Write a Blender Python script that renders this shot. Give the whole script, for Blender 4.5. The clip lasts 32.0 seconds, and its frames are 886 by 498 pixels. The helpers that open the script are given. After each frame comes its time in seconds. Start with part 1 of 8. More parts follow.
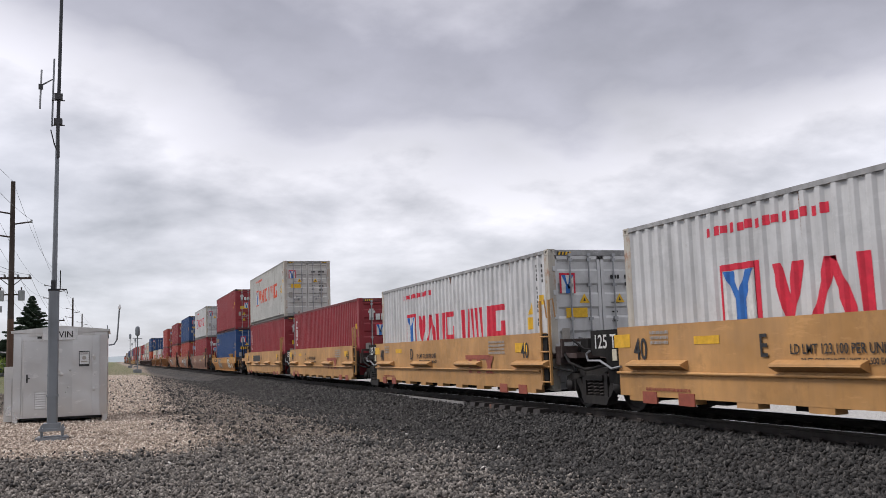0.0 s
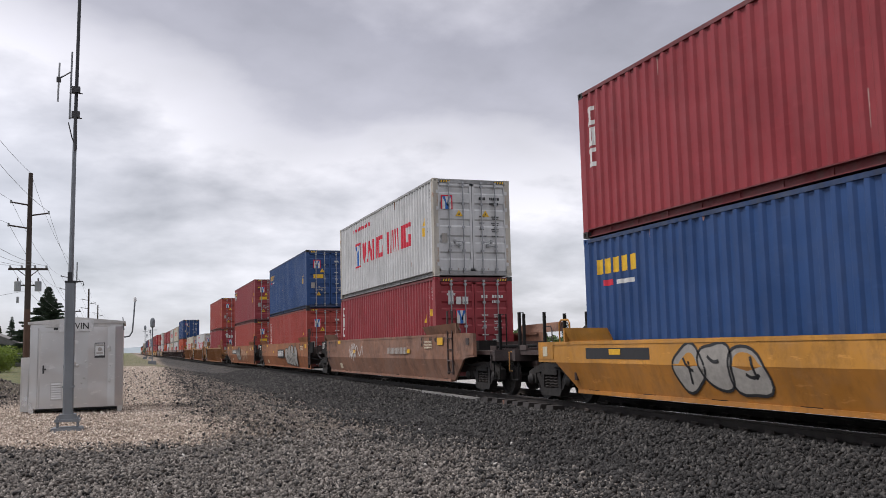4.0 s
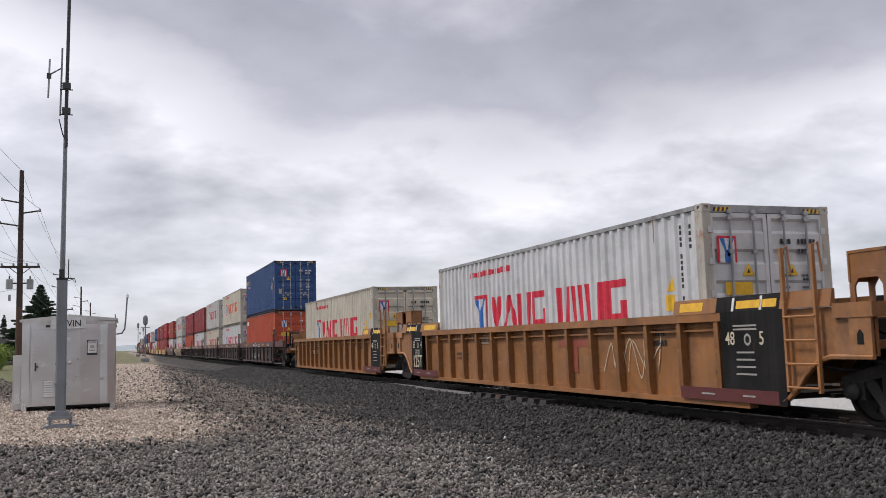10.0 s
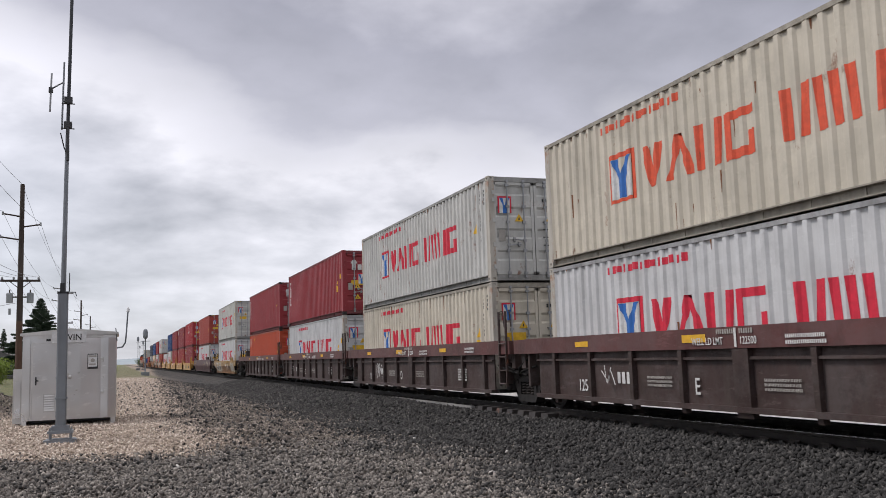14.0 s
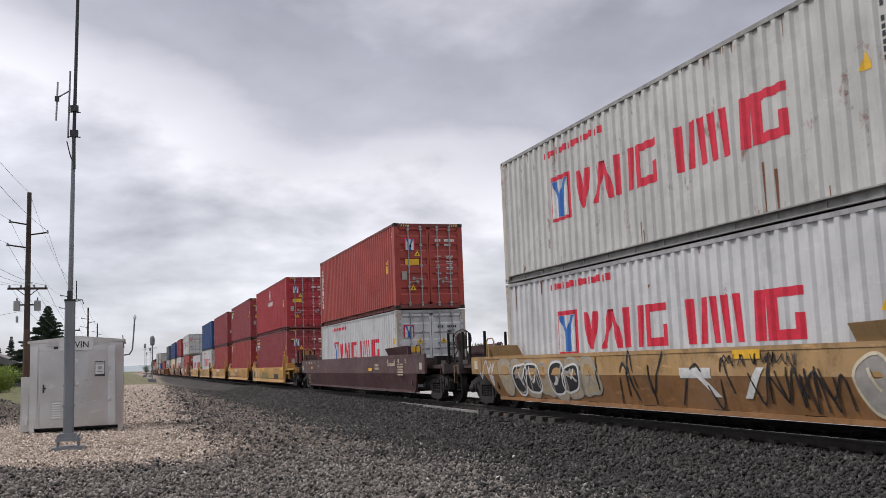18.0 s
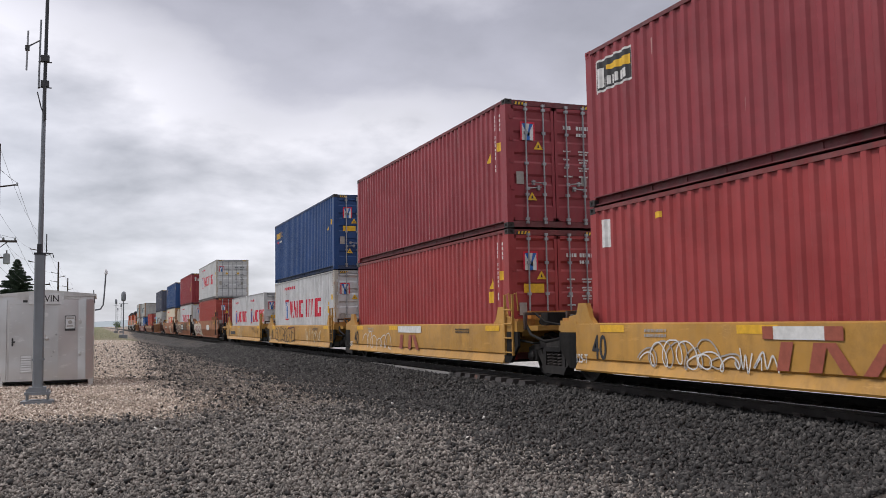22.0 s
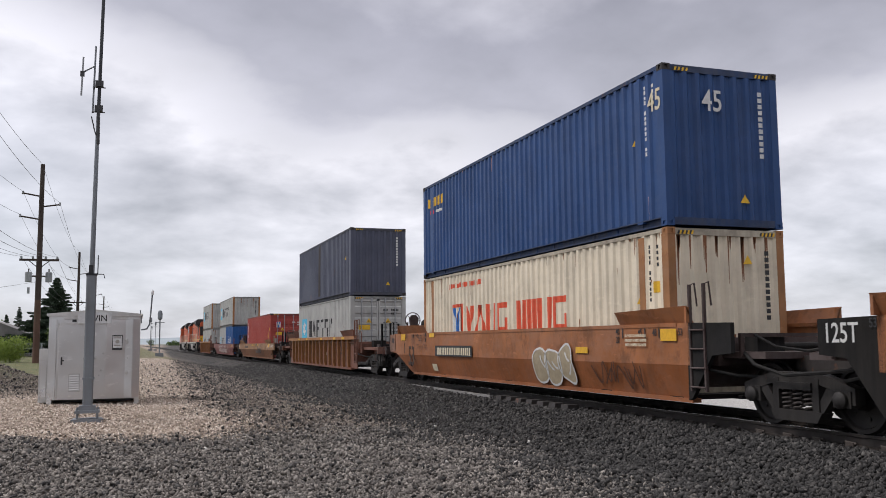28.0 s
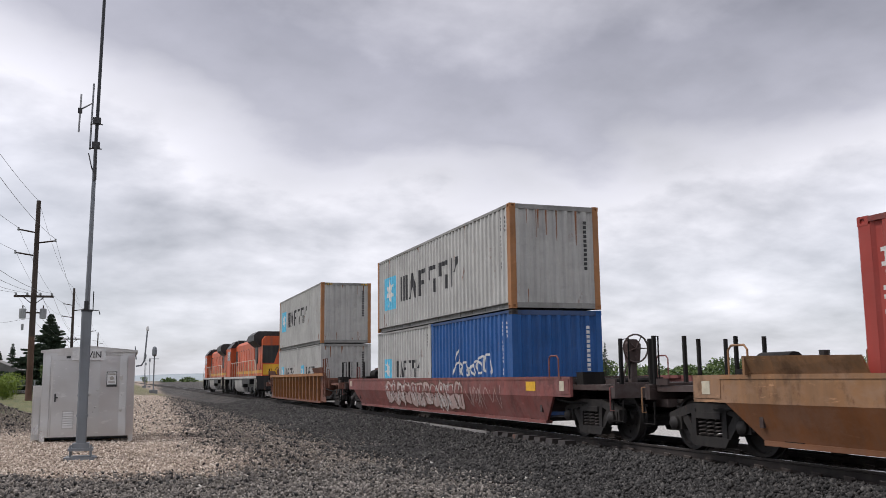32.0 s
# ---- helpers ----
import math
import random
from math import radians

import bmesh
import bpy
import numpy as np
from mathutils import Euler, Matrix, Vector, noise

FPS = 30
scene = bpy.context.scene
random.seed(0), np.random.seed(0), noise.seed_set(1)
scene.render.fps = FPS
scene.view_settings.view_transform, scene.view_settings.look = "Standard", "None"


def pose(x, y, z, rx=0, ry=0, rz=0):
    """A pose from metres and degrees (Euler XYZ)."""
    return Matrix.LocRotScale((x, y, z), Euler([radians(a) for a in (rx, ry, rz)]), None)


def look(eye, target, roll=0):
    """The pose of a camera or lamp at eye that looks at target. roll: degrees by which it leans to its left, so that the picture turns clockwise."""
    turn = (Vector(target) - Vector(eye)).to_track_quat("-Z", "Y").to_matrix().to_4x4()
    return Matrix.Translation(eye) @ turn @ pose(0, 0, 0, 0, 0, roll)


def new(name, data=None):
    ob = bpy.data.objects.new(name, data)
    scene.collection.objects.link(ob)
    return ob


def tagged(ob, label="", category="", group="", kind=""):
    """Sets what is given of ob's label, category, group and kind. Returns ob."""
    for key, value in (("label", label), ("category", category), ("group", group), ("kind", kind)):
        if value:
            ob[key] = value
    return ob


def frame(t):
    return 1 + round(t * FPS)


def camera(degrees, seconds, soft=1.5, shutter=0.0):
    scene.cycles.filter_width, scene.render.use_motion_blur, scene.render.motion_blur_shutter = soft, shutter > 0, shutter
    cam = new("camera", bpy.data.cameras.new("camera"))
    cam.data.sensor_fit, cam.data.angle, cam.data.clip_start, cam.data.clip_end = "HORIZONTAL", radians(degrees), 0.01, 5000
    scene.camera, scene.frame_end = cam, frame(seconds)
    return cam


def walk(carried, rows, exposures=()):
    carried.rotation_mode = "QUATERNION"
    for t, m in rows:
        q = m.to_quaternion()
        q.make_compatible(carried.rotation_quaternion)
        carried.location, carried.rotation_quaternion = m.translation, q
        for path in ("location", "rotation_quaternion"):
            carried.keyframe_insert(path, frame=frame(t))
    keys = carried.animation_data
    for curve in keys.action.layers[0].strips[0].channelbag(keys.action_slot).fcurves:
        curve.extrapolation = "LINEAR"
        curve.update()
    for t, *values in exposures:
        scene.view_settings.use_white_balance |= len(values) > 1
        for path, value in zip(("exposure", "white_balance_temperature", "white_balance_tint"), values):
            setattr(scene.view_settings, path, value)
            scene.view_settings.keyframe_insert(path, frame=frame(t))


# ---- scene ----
# ---------- camera ----------
EXPOSURE, KELVIN, TINT = 0.0, 6500, 14
cam = camera(52.42, 32.0, soft=0.75, shutter=0.03)
CAMERA_ROWS = (
    (0, 0.075, 0.004, 1.216, -20.37, 6.43, -1.97),
    (0.5, 0.076, 0.004, 1.214, -20.37, 6.41, -1.89),
    (1, 0.073, 0.013, 1.224, -20.37, 6.31, -1.84),
    (1.5, 0.071, 0.003, 1.225, -20.31, 6.26, -1.46),
    (2, 0.054, 0.002, 1.234, -20.28, 6.22, -1.45),
    (2.5, 0.065, -0.001, 1.225, -20.00, 6.21, -1.41),
    (3, 0.065, 0.001, 1.230, -19.72, 6.22, -1.35),
    (3.5, 0.070, 0.007, 1.236, -19.51, 6.16, -1.38),
    (5.5, 0.067, 0.004, 1.229, -19.43, 6.04, -1.33),
    (6, 0.069, 0.001, 1.210, -19.42, 6.09, -1.55),
    (6.5, 0.075, -0.001, 1.213, -19.41, 5.95, -1.67),
    (7, 0.075, -0.002, 1.226, -19.87, 5.77, -1.81),
    (7.5, 0.071, -0.002, 1.225, -19.99, 5.83, -1.78),
    (8, 0.070, 0.006, 1.225, -19.91, 5.88, -2.03),
    (8.5, 0.067, 0.003, 1.226, -19.92, 5.87, -1.95),
    (9, 0.061, 0.009, 1.221, -19.95, 5.88, -1.77),
    (9.5, 0.074, 0.004, 1.219, -19.90, 5.88, -1.67),
    (10, 0.081, 0.007, 1.218, -19.89, 5.85, -1.67),
    (10.5, 0.074, 0.003, 1.219, -19.90, 5.80, -1.65),
    (11, 0.067, 0.005, 1.219, -19.91, 5.83, -1.70),
    (11.5, 0.065, -0.000, 1.224, -19.91, 6.28, -1.75),
    (12, 0.069, 0.004, 1.233, -19.92, 6.73, -1.82),
    (12.5, 0.066, 0.000, 1.221, -19.91, 6.76, -1.73),
    (13, 0.065, 0.020, 1.219, -19.92, 6.74, -1.73),
    (13.5, 0.068, 0.025, 1.218, -19.92, 6.68, -1.77),
    (14, 0.063, 0.015, 1.220, -19.91, 6.68, -1.77),
    (14.5, 0.061, 0.015, 1.218, -19.91, 6.65, -1.81),
    (15, 0.059, 0.010, 1.221, -19.84, 6.58, -1.86),
    (15.5, 0.056, 0.003, 1.226, -19.59, 6.69, -1.91),
    (17.5, 0.055, -0.003, 1.230, -19.57, 7.04, -2.05),
    (18, 0.064, -0.001, 1.226, -19.55, 7.00, -2.13),
    (18.5, 0.058, 0.001, 1.223, -19.57, 7.16, -2.13),
    (19, 0.067, -0.000, 1.227, -19.56, 7.24, -2.16),
    (19.5, 0.064, 0.004, 1.223, -19.59, 7.27, -2.16),
    (20, 0.070, 0.007, 1.221, -19.60, 7.22, -2.09),
    (20.5, 0.065, 0.014, 1.219, -19.92, 7.05, -1.78),
    (21, 0.068, 0.010, 1.210, -20.41, 6.58, -1.74),
    (21.5, 0.074, 0.009, 1.209, -21.45, 5.14, -1.61),
    (22, 0.063, 0.005, 1.218, -21.10, 4.55, -1.01),
    (22.5, 0.052, -0.002, 1.239, -20.72, 4.76, -0.18),
    (23, 0.024, 0.036, 1.223, -19.69, 5.01, 0.26),
    (23.5, -0.001, 0.034, 1.245, -19.25, 5.10, -0.22),
    (24, -0.034, 0.039, 1.256, -18.75, 5.38, -1.08),
    (24.5, -0.070, 0.029, 1.257, -18.67, 5.59, -1.46),
    (26.5, -0.184, -0.017, 1.273, -18.22, 5.56, -1.33),
    (27, -0.197, -0.019, 1.272, -18.46, 5.55, -1.01),
    (27.5, -0.210, -0.013, 1.267, -18.92, 5.82, -0.52),
    (28, -0.219, -0.012, 1.265, -19.16, 5.89, -0.46),
    (28.5, -0.214, -0.012, 1.275, -19.26, 6.10, -0.48),
    (29, -0.212, -0.019, 1.285, -19.26, 6.44, -0.52),
    (29.5, -0.216, -0.019, 1.276, -19.29, 6.75, -0.50),
    (30, -0.222, -0.023, 1.275, -19.30, 6.86, -0.43),
    (30.5, -0.225, -0.024, 1.276, -19.30, 7.10, -0.39),
    (31, -0.226, -0.031, 1.275, -19.30, 7.64, -0.43),
    (31.5, -0.232, -0.031, 1.272, -19.38, 8.01, -0.43),
    (32, -0.234, -0.027, 1.260, -19.47, 8.13, -0.65),
)
walk(cam, [(t, pose(x, y, z, 90 + p, 0, yaw) @ pose(0, 0, 0, 0, 0, roll))
           for t, x, y, z, yaw, p, roll in CAMERA_ROWS],
     exposures=((0, EXPOSURE, KELVIN, TINT), (32, EXPOSURE, KELVIN, TINT)))

# ---------- the plan in numbers ----------
TX = 9.746                       # track centre; the track runs along y, rail tops at z = 0
# seconds, metres that the train has gone towards the viewer
TRAIN_ROWS = ((0, 0.00), (1, 15.58), (2, 31.25), (3, 47.07), (3.5, 55.00), (5.5, 86.71), (6, 94.61), (7, 110.31),
              (8, 125.95), (9, 141.61), (10, 157.38), (11, 173.18), (12, 188.91), (13, 204.62), (14, 220.37),
              (15, 236.15), (15.5, 244.09), (17.5, 276.08), (18, 284.04), (19, 299.95), (20, 315.89), (21, 331.81),
              (22, 347.69), (23, 363.51), (24, 379.25), (24.5, 387.08), (26.5, 418.36), (28, 441.83), (29, 457.47),
              (30, 473.23), (31, 489.14), (32, 505.10))

# ---------- world, sun ----------
SUN_UP, SUN_ROUND = radians(52), radians(292)


def sky_world():
    w = bpy.data.worlds.new("overcast_sky")
    scene.world = w
    w.use_nodes = True
    nt = w.node_tree
    nt.nodes.clear()
    N, L = nt.nodes.new, nt.links.new
    out, bg = N("ShaderNodeOutputWorld"), N("ShaderNodeBackground")
    sky = N("ShaderNodeTexSky")
    sky.sky_type, sky.sun_disc, sky.sun_elevation, sky.sun_rotation = "NISHITA", False, SUN_UP, SUN_ROUND
    co, sep = N("ShaderNodeTexCoord"), N("ShaderNodeSeparateXYZ")
    L(co.outputs["Generated"], sep.inputs[0])

    def math2(op, a, b=None, c=None):
        n = N("ShaderNodeMath")
        n.operation = op
        for k, v in enumerate((a, b, c)):
            if v is None:
                continue
            if isinstance(v, (int, float)):
                n.inputs[k].default_value = v
            else:
                L(v, n.inputs[k])
        return n.outputs[0]
    up = math2("MAXIMUM", sep.outputs["Z"], 0.0)
    low = math2("ADD", up, 0.30)
    flat = N("ShaderNodeCombineXYZ")
    L(math2("DIVIDE", sep.outputs["X"], low), flat.inputs[0])
    L(math2("DIVIDE", sep.outputs["Y"], low), flat.inputs[1])

    def cloud(scale, detail, rough, warp, shift):
        mp, n = N("ShaderNodeMapping"), N("ShaderNodeTexNoise")
        L(flat.outputs[0], mp.inputs[0])
        mp.inputs["Location"].default_value = shift
        n.inputs["Scale"].default_value, n.inputs["Detail"].default_value = scale, detail
        n.inputs["Roughness"].default_value, n.inputs["Distortion"].default_value = rough, warp
        L(mp.outputs[0], n.inputs["Vector"])
        return n.outputs["Fac"]
    big = cloud(0.75, 2, 0.5, 0.3, CLOUD_SHIFT)
    mid = cloud(2.1, 8, 0.52, 0.15, (4.0, 1.0, 0))
    fine = cloud(5.0, 7, 0.52, 0.1, (1.0, 7.0, 0))
    # cloud base: pale towards the horizon, a dark bank above it, brighter again overhead
    lift = math2("ADD", up, math2("MULTIPLY", math2("SUBTRACT", big, 0.5), 0.22))
    lift = math2("ADD", lift, math2("MULTIPLY", math2("SUBTRACT", mid, 0.5), 0.20))
    lift = math2("ADD", lift, math2("MULTIPLY", math2("SUBTRACT", fine, 0.5), 0.11))
    # the bank hangs to the right of the track and thins out on both sides
    aside = math2("ABSOLUTE", math2("SUBTRACT", sep.outputs["X"], 0.40))
    lift = math2("SUBTRACT", lift, math2("MULTIPLY", math2("POWER", math2("MAXIMUM", math2("SUBTRACT", aside, 0.16), 0.0), 2.0), 0.8))
    ramp = N("ShaderNodeValToRGB")
    L(lift, ramp.inputs[0])
    e = ramp.color_ramp.elements
    e[0].position, e[0].color = 0.0, (0.66, 0.69, 0.745, 1)
    e[1].position, e[1].color = 0.80, (0.92, 0.92, 0.94, 1)
    for pos, c in ((0.06, (0.69, 0.71, 0.76)), (0.13, (0.74, 0.75, 0.79)), (0.195, (0.86, 0.86, 0.89)), (0.235, (0.70, 0.70, 0.735)), (0.275, (0.45, 0.45, 0.49)), (0.36, (0.375, 0.375, 0.415)), (0.50, (0.58, 0.58, 0.61))):
        e.new(pos).color = (*c, 1)
    # billows: lit tops and grey undersides
    puff = math2("ADD", math2("MULTIPLY", math2("SUBTRACT", mid, 0.5), 1.25), math2("MULTIPLY", math2("SUBTRACT", fine, 0.5), 0.75))
    rise = math2("MULTIPLY", math2("ADD", 1.0, puff), math2("ADD", 0.94, math2("MULTIPLY", math2("POWER", up, 2.0), 0.9)))
    mul = N("ShaderNodeVectorMath")
    mul.operation = "SCALE"
    L(ramp.outputs[0], mul.inputs[0])
    L(rise, mul.inputs["Scale"])
    # a little of the clear sky behind the cloud
    veil = N("ShaderNodeMixRGB")
    veil.blend_type = "ADD"
    veil.inputs[0].default_value = 0.02
    L(mul.outputs[0], veil.inputs[1])
    L(sky.outputs[0], veil.inputs[2])
    L(veil.outputs[0], bg.inputs["Color"])
    bg.inputs["Strength"].default_value = SKY_STRENGTH
    L(bg.outputs[0], out.inputs[0])


CLOUD_SHIFT = (1.2, 3.4, 0)
SKY_STRENGTH = 0.95
sky_world()
sun_data = bpy.data.lights.new("sun", "SUN")
sun_data.energy, sun_data.angle, sun_data.color = 2.25, radians(14), (1.0, 0.965, 0.92)
sun = new("sun", sun_data)
sun.matrix_world = look((0, 0, 50), (50 * math.cos(SUN_UP) * 0.93, -50 * math.cos(SUN_UP) * 0.37, 50 - 50 * math.sin(SUN_UP)))

# ---------- materials ----------
MATS = {}


def mat_base(name):
    m = bpy.data.materials.new(name)
    m.use_nodes = True
    nt = m.node_tree
    return m, nt, nt.nodes["Principled BSDF"]


def noise_node(nt, vec, scale, detail=4, rough=0.55, stretch=(1, 1, 1)):
    mp = nt.nodes.new("ShaderNodeMapping")
    mp.inputs["Scale"].default_value = stretch
    nt.links.new(vec, mp.inputs[0])
    n = nt.nodes.new("ShaderNodeTexNoise")
    n.inputs["Scale"].default_value, n.inputs["Detail"].default_value, n.inputs["Roughness"].default_value = scale, detail, rough
    nt.links.new(mp.outputs[0], n.inputs["Vector"])
    return n.outputs["Fac"]


def ramp_node(nt, fac, a, b, ca=(0, 0, 0, 1), cb=(1, 1, 1, 1)):
    r = nt.nodes.new("ShaderNodeValToRGB")
    r.color_ramp.elements[0].position, r.color_ramp.elements[0].color = a, ca
    r.color_ramp.elements[1].position, r.color_ramp.elements[1].color = b, cb
    nt.links.new(fac, r.inputs[0])
    return r.outputs[0]


def mix_node(nt, fac, a, b, blend="MIX"):
    n = nt.nodes.new("ShaderNodeMixRGB")
    n.blend_type = blend
    for k, v in enumerate((fac, a, b)):
        if isinstance(v, (int, float)):
            n.inputs[k].default_value = v
        elif isinstance(v, tuple):
            n.inputs[k].default_value = (*v[:3], 1)
        else:
            nt.links.new(v, n.inputs[k])
    return n.outputs[0]


def bump_node(nt, fac, strength, dist, bsdf):
    b = nt.nodes.new("ShaderNodeBump")
    b.inputs["Strength"].default_value, b.inputs["Distance"].default_value = strength, dist
    nt.links.new(fac, b.inputs["Height"])
    nt.links.new(b.outputs[0], bsdf.inputs["Normal"])


def paint(name, rgb, rough=0.5, rust=0.3, dirt=0.3, metal=0.0, bump=0.15, rustcol=(0.16, 0.055, 0.022), streak=1.0, fade=0.70, worn=0.0):
    """Painted steel: broad fading, run-down streaks, scuffed patches, rust spots."""
    if name in MATS:
        return MATS[name]
    m, nt, bs = mat_base(name)
    co = nt.nodes.new("ShaderNodeTexCoord").outputs["Object"]
    broad = noise_node(nt, co, 0.7, 4, 0.6)
    fine = noise_node(nt, co, 14, 5, 0.6)
    runs = noise_node(nt, co, 1.0, 5, 0.62, (5, 5, 0.35))
    dark = tuple(c * fade for c in rgb)
    pale = tuple(min(1, c * 1.10 + 0.012) for c in rgb)
    col = mix_node(nt, ramp_node(nt, broad, 0.35, 0.68), dark, pale)
    stain = noise_node(nt, co, 0.33, 7, 0.7, (1, 1, 1.6))
    col = mix_node(nt, ramp_node(nt, stain, 0.50, 0.72, cb=(dirt * 0.9,) * 3 + (1,)), col, tuple(c * 0.42 + 0.012 for c in rgb))
    col = mix_node(nt, ramp_node(nt, runs, 0.44, 0.74, cb=(dirt * streak,) * 3 + (1,)), col, (0.075, 0.066, 0.055))
    col = mix_node(nt, ramp_node(nt, fine, 0.3, 0.75, ca=(0.16,) * 3 + (1,), cb=(0, 0, 0, 1)), col, tuple(c * 0.55 for c in rgb))
    if worn:
        dust = noise_node(nt, co, 0.9, 9, 0.72, (1, 1, 1.8))
        col = mix_node(nt, ramp_node(nt, dust, 0.47, 0.60, cb=(0.75 * worn,) * 3 + (1,)), col, tuple(0.62 * c + 0.055 for c in rgb))
        soot = noise_node(nt, co, 1.5, 9, 0.75, (1, 1, 0.8))
        col = mix_node(nt, ramp_node(nt, soot, 0.51, 0.63, cb=(0.9 * worn,) * 3 + (1,)), col, tuple(c * 0.30 + 0.008 for c in rgb))
        scuff = noise_node(nt, co, 3.2, 8, 0.7, (1, 0.5, 2.4))
        col = mix_node(nt, ramp_node(nt, scuff, 0.60, 0.66, cb=(0.7 * worn,) * 3 + (1,)), col, tuple(min(1, c * 1.25 + 0.05) for c in rgb))
    if rust:
        spots = noise_node(nt, co, 2.6, 8, 0.72, (1, 1, 0.55))
        col = mix_node(nt, ramp_node(nt, spots, 0.70 - 0.14 * rust, 0.76 - 0.10 * rust, cb=(0.85,) * 3 + (1,)), col, rustcol)
    nt.links.new(col, bs.inputs["Base Color"])
    rr = ramp_node(nt, fine, 0.2, 0.8, (rough - 0.1,) * 3 + (1,), (min(1, rough + 0.15),) * 3 + (1,))
    nt.links.new(rr, bs.inputs["Roughness"])
    bs.inputs["Metallic"].default_value = metal
    bs.inputs["Specular IOR Level"].default_value = 0.36
    if bump:
        bump_node(nt, noise_node(nt, co, 6, 6, 0.6), bump, 0.01, bs)
    MATS[name] = m
    return m


def plain(name, rgb, rough=0.6, metal=0.0):
    """Vinyl, lettering, cable: thin layers with a little grime."""
    if name in MATS:
        return MATS[name]
    m, nt, bs = mat_base(name)
    co = nt.nodes.new("ShaderNodeTexCoord").outputs["Object"]
    f = noise_node(nt, co, 9, 5, 0.65)
    nt.links.new(mix_node(nt, ramp_node(nt, f, 0.35, 0.7), tuple(c * 0.74 for c in rgb), rgb), bs.inputs["Base Color"])
    bs.inputs["Roughness"].default_value, bs.inputs["Metallic"].default_value = rough, metal
    MATS[name] = m
    return m


COL = {
    "white": (0.55, 0.555, 0.555), "cream": (0.55, 0.505, 0.415), "greywhite": (0.50, 0.50, 0.475),
    "maroonbox": (0.265, 0.028, 0.036), "darkred": (0.31, 0.040, 0.040), "brickred": (0.33, 0.048, 0.036),
    "claret": (0.25, 0.034, 0.043), "brightred": (0.35, 0.023, 0.032), "orange": (0.43, 0.062, 0.022),
    "blue": (0.013, 0.055, 0.175), "palegrey": (0.42, 0.42, 0.40), "royal": (0.008, 0.078, 0.26), "slate": (0.072, 0.080, 0.118),
    "rustcream": (0.70, 0.62, 0.48),
}
RUST = {"white": 0.3, "cream": 0.55, "greywhite": 0.75, "palegrey": 0.5, "rustcream": 0.3, "brickred": 0.15, "slate": 0.35}


def box_paint(c):
    pale = c in ("white", "cream", "greywhite", "rustcream", "palegrey")
    m = paint("container_paint_" + c, COL[c], 0.50 if pale else 0.46, RUST.get(c, 0.2), 0.24 if pale else 0.20, streak=0.8, fade=0.84, worn=0.22 if pale else 0.16)
    m.node_tree.nodes["Principled BSDF"].inputs["Specular IOR Level"].default_value = 0.25 if pale else 0.28
    return m


def shaded_frame_paint(c):
    """Rails at the foot and head of a container: handling grime, with channel shade put into the darker colour."""
    return paint("container_frame_shaded_" + c, tuple(v * 0.62 for v in COL[c]), 0.6, 0.6, 0.6, worn=0.6)


RED, BLUE, WHITE, BLACK = (plain("letter_red", (0.62, 0.016, 0.045)), plain("letter_blue", (0.02, 0.14, 0.46)),
                           plain("letter_white", (0.64, 0.64, 0.62)), plain("letter_black", (0.022, 0.022, 0.024)))
ORANGE_RED = plain("letter_orange_red", (0.68, 0.085, 0.03))
SIGN_YELLOW = plain("sign_yellow", (0.74, 0.44, 0.02))
SKY_BLUE = plain("logo_sky_blue", (0.10, 0.50, 0.72))
LOGO_GREEN = plain("graffiti_green", (0.02, 0.20, 0.11))
DULL_RED = plain("faded_red", (0.30, 0.075, 0.045))
DARK_RED = plain("old_red", (0.11, 0.022, 0.020))
RUST_DRIP = plain("rust_drip", (0.22, 0.09, 0.038), 0.8)
SCRATCH = plain("pale_scratch", (0.42, 0.24, 0.22), 0.7)
GREY_BAR = plain("letter_grey", (0.34, 0.32, 0.29))
STEEL = paint("galvanised_bar", (0.36, 0.37, 0.38), 0.42, 0.25, 0.2, metal=0.55)
CASTING = paint("casting_steel", (0.026, 0.021, 0.019), 0.6, 0.6, 0.3)
RUSTY = paint("rusted_post", (0.50, 0.47, 0.41), 0.7, 1.25, 0.4, rustcol=(0.25, 0.095, 0.036))
RUST_EATEN = paint("rust_eaten_post", (0.36, 0.165, 0.065), 0.8, 0.9, 0.35, rustcol=(0.17, 0.058, 0.022), worn=0.5)
BLACK_STEEL = paint("black_running_gear", (0.0075, 0.0070, 0.0070), 0.8, 0.3, 0.2, rustcol=(0.045, 0.028, 0.02))
BLACK_STEEL.node_tree.nodes["Principled BSDF"].inputs["Specular IOR Level"].default_value = 0.15
WHEEL_STEEL = paint("wheel_steel", (0.022, 0.019, 0.018), 0.5, 0.5, 0.3, metal=0.4)
TRUCK_STEEL = paint("truck_steel", (0.012, 0.0098, 0.0088), 0.65, 0.35, 0.4, rustcol=(0.075, 0.04, 0.028))
TREAD = plain("polished_tread", (0.45, 0.45, 0.46), 0.25, 0.9)
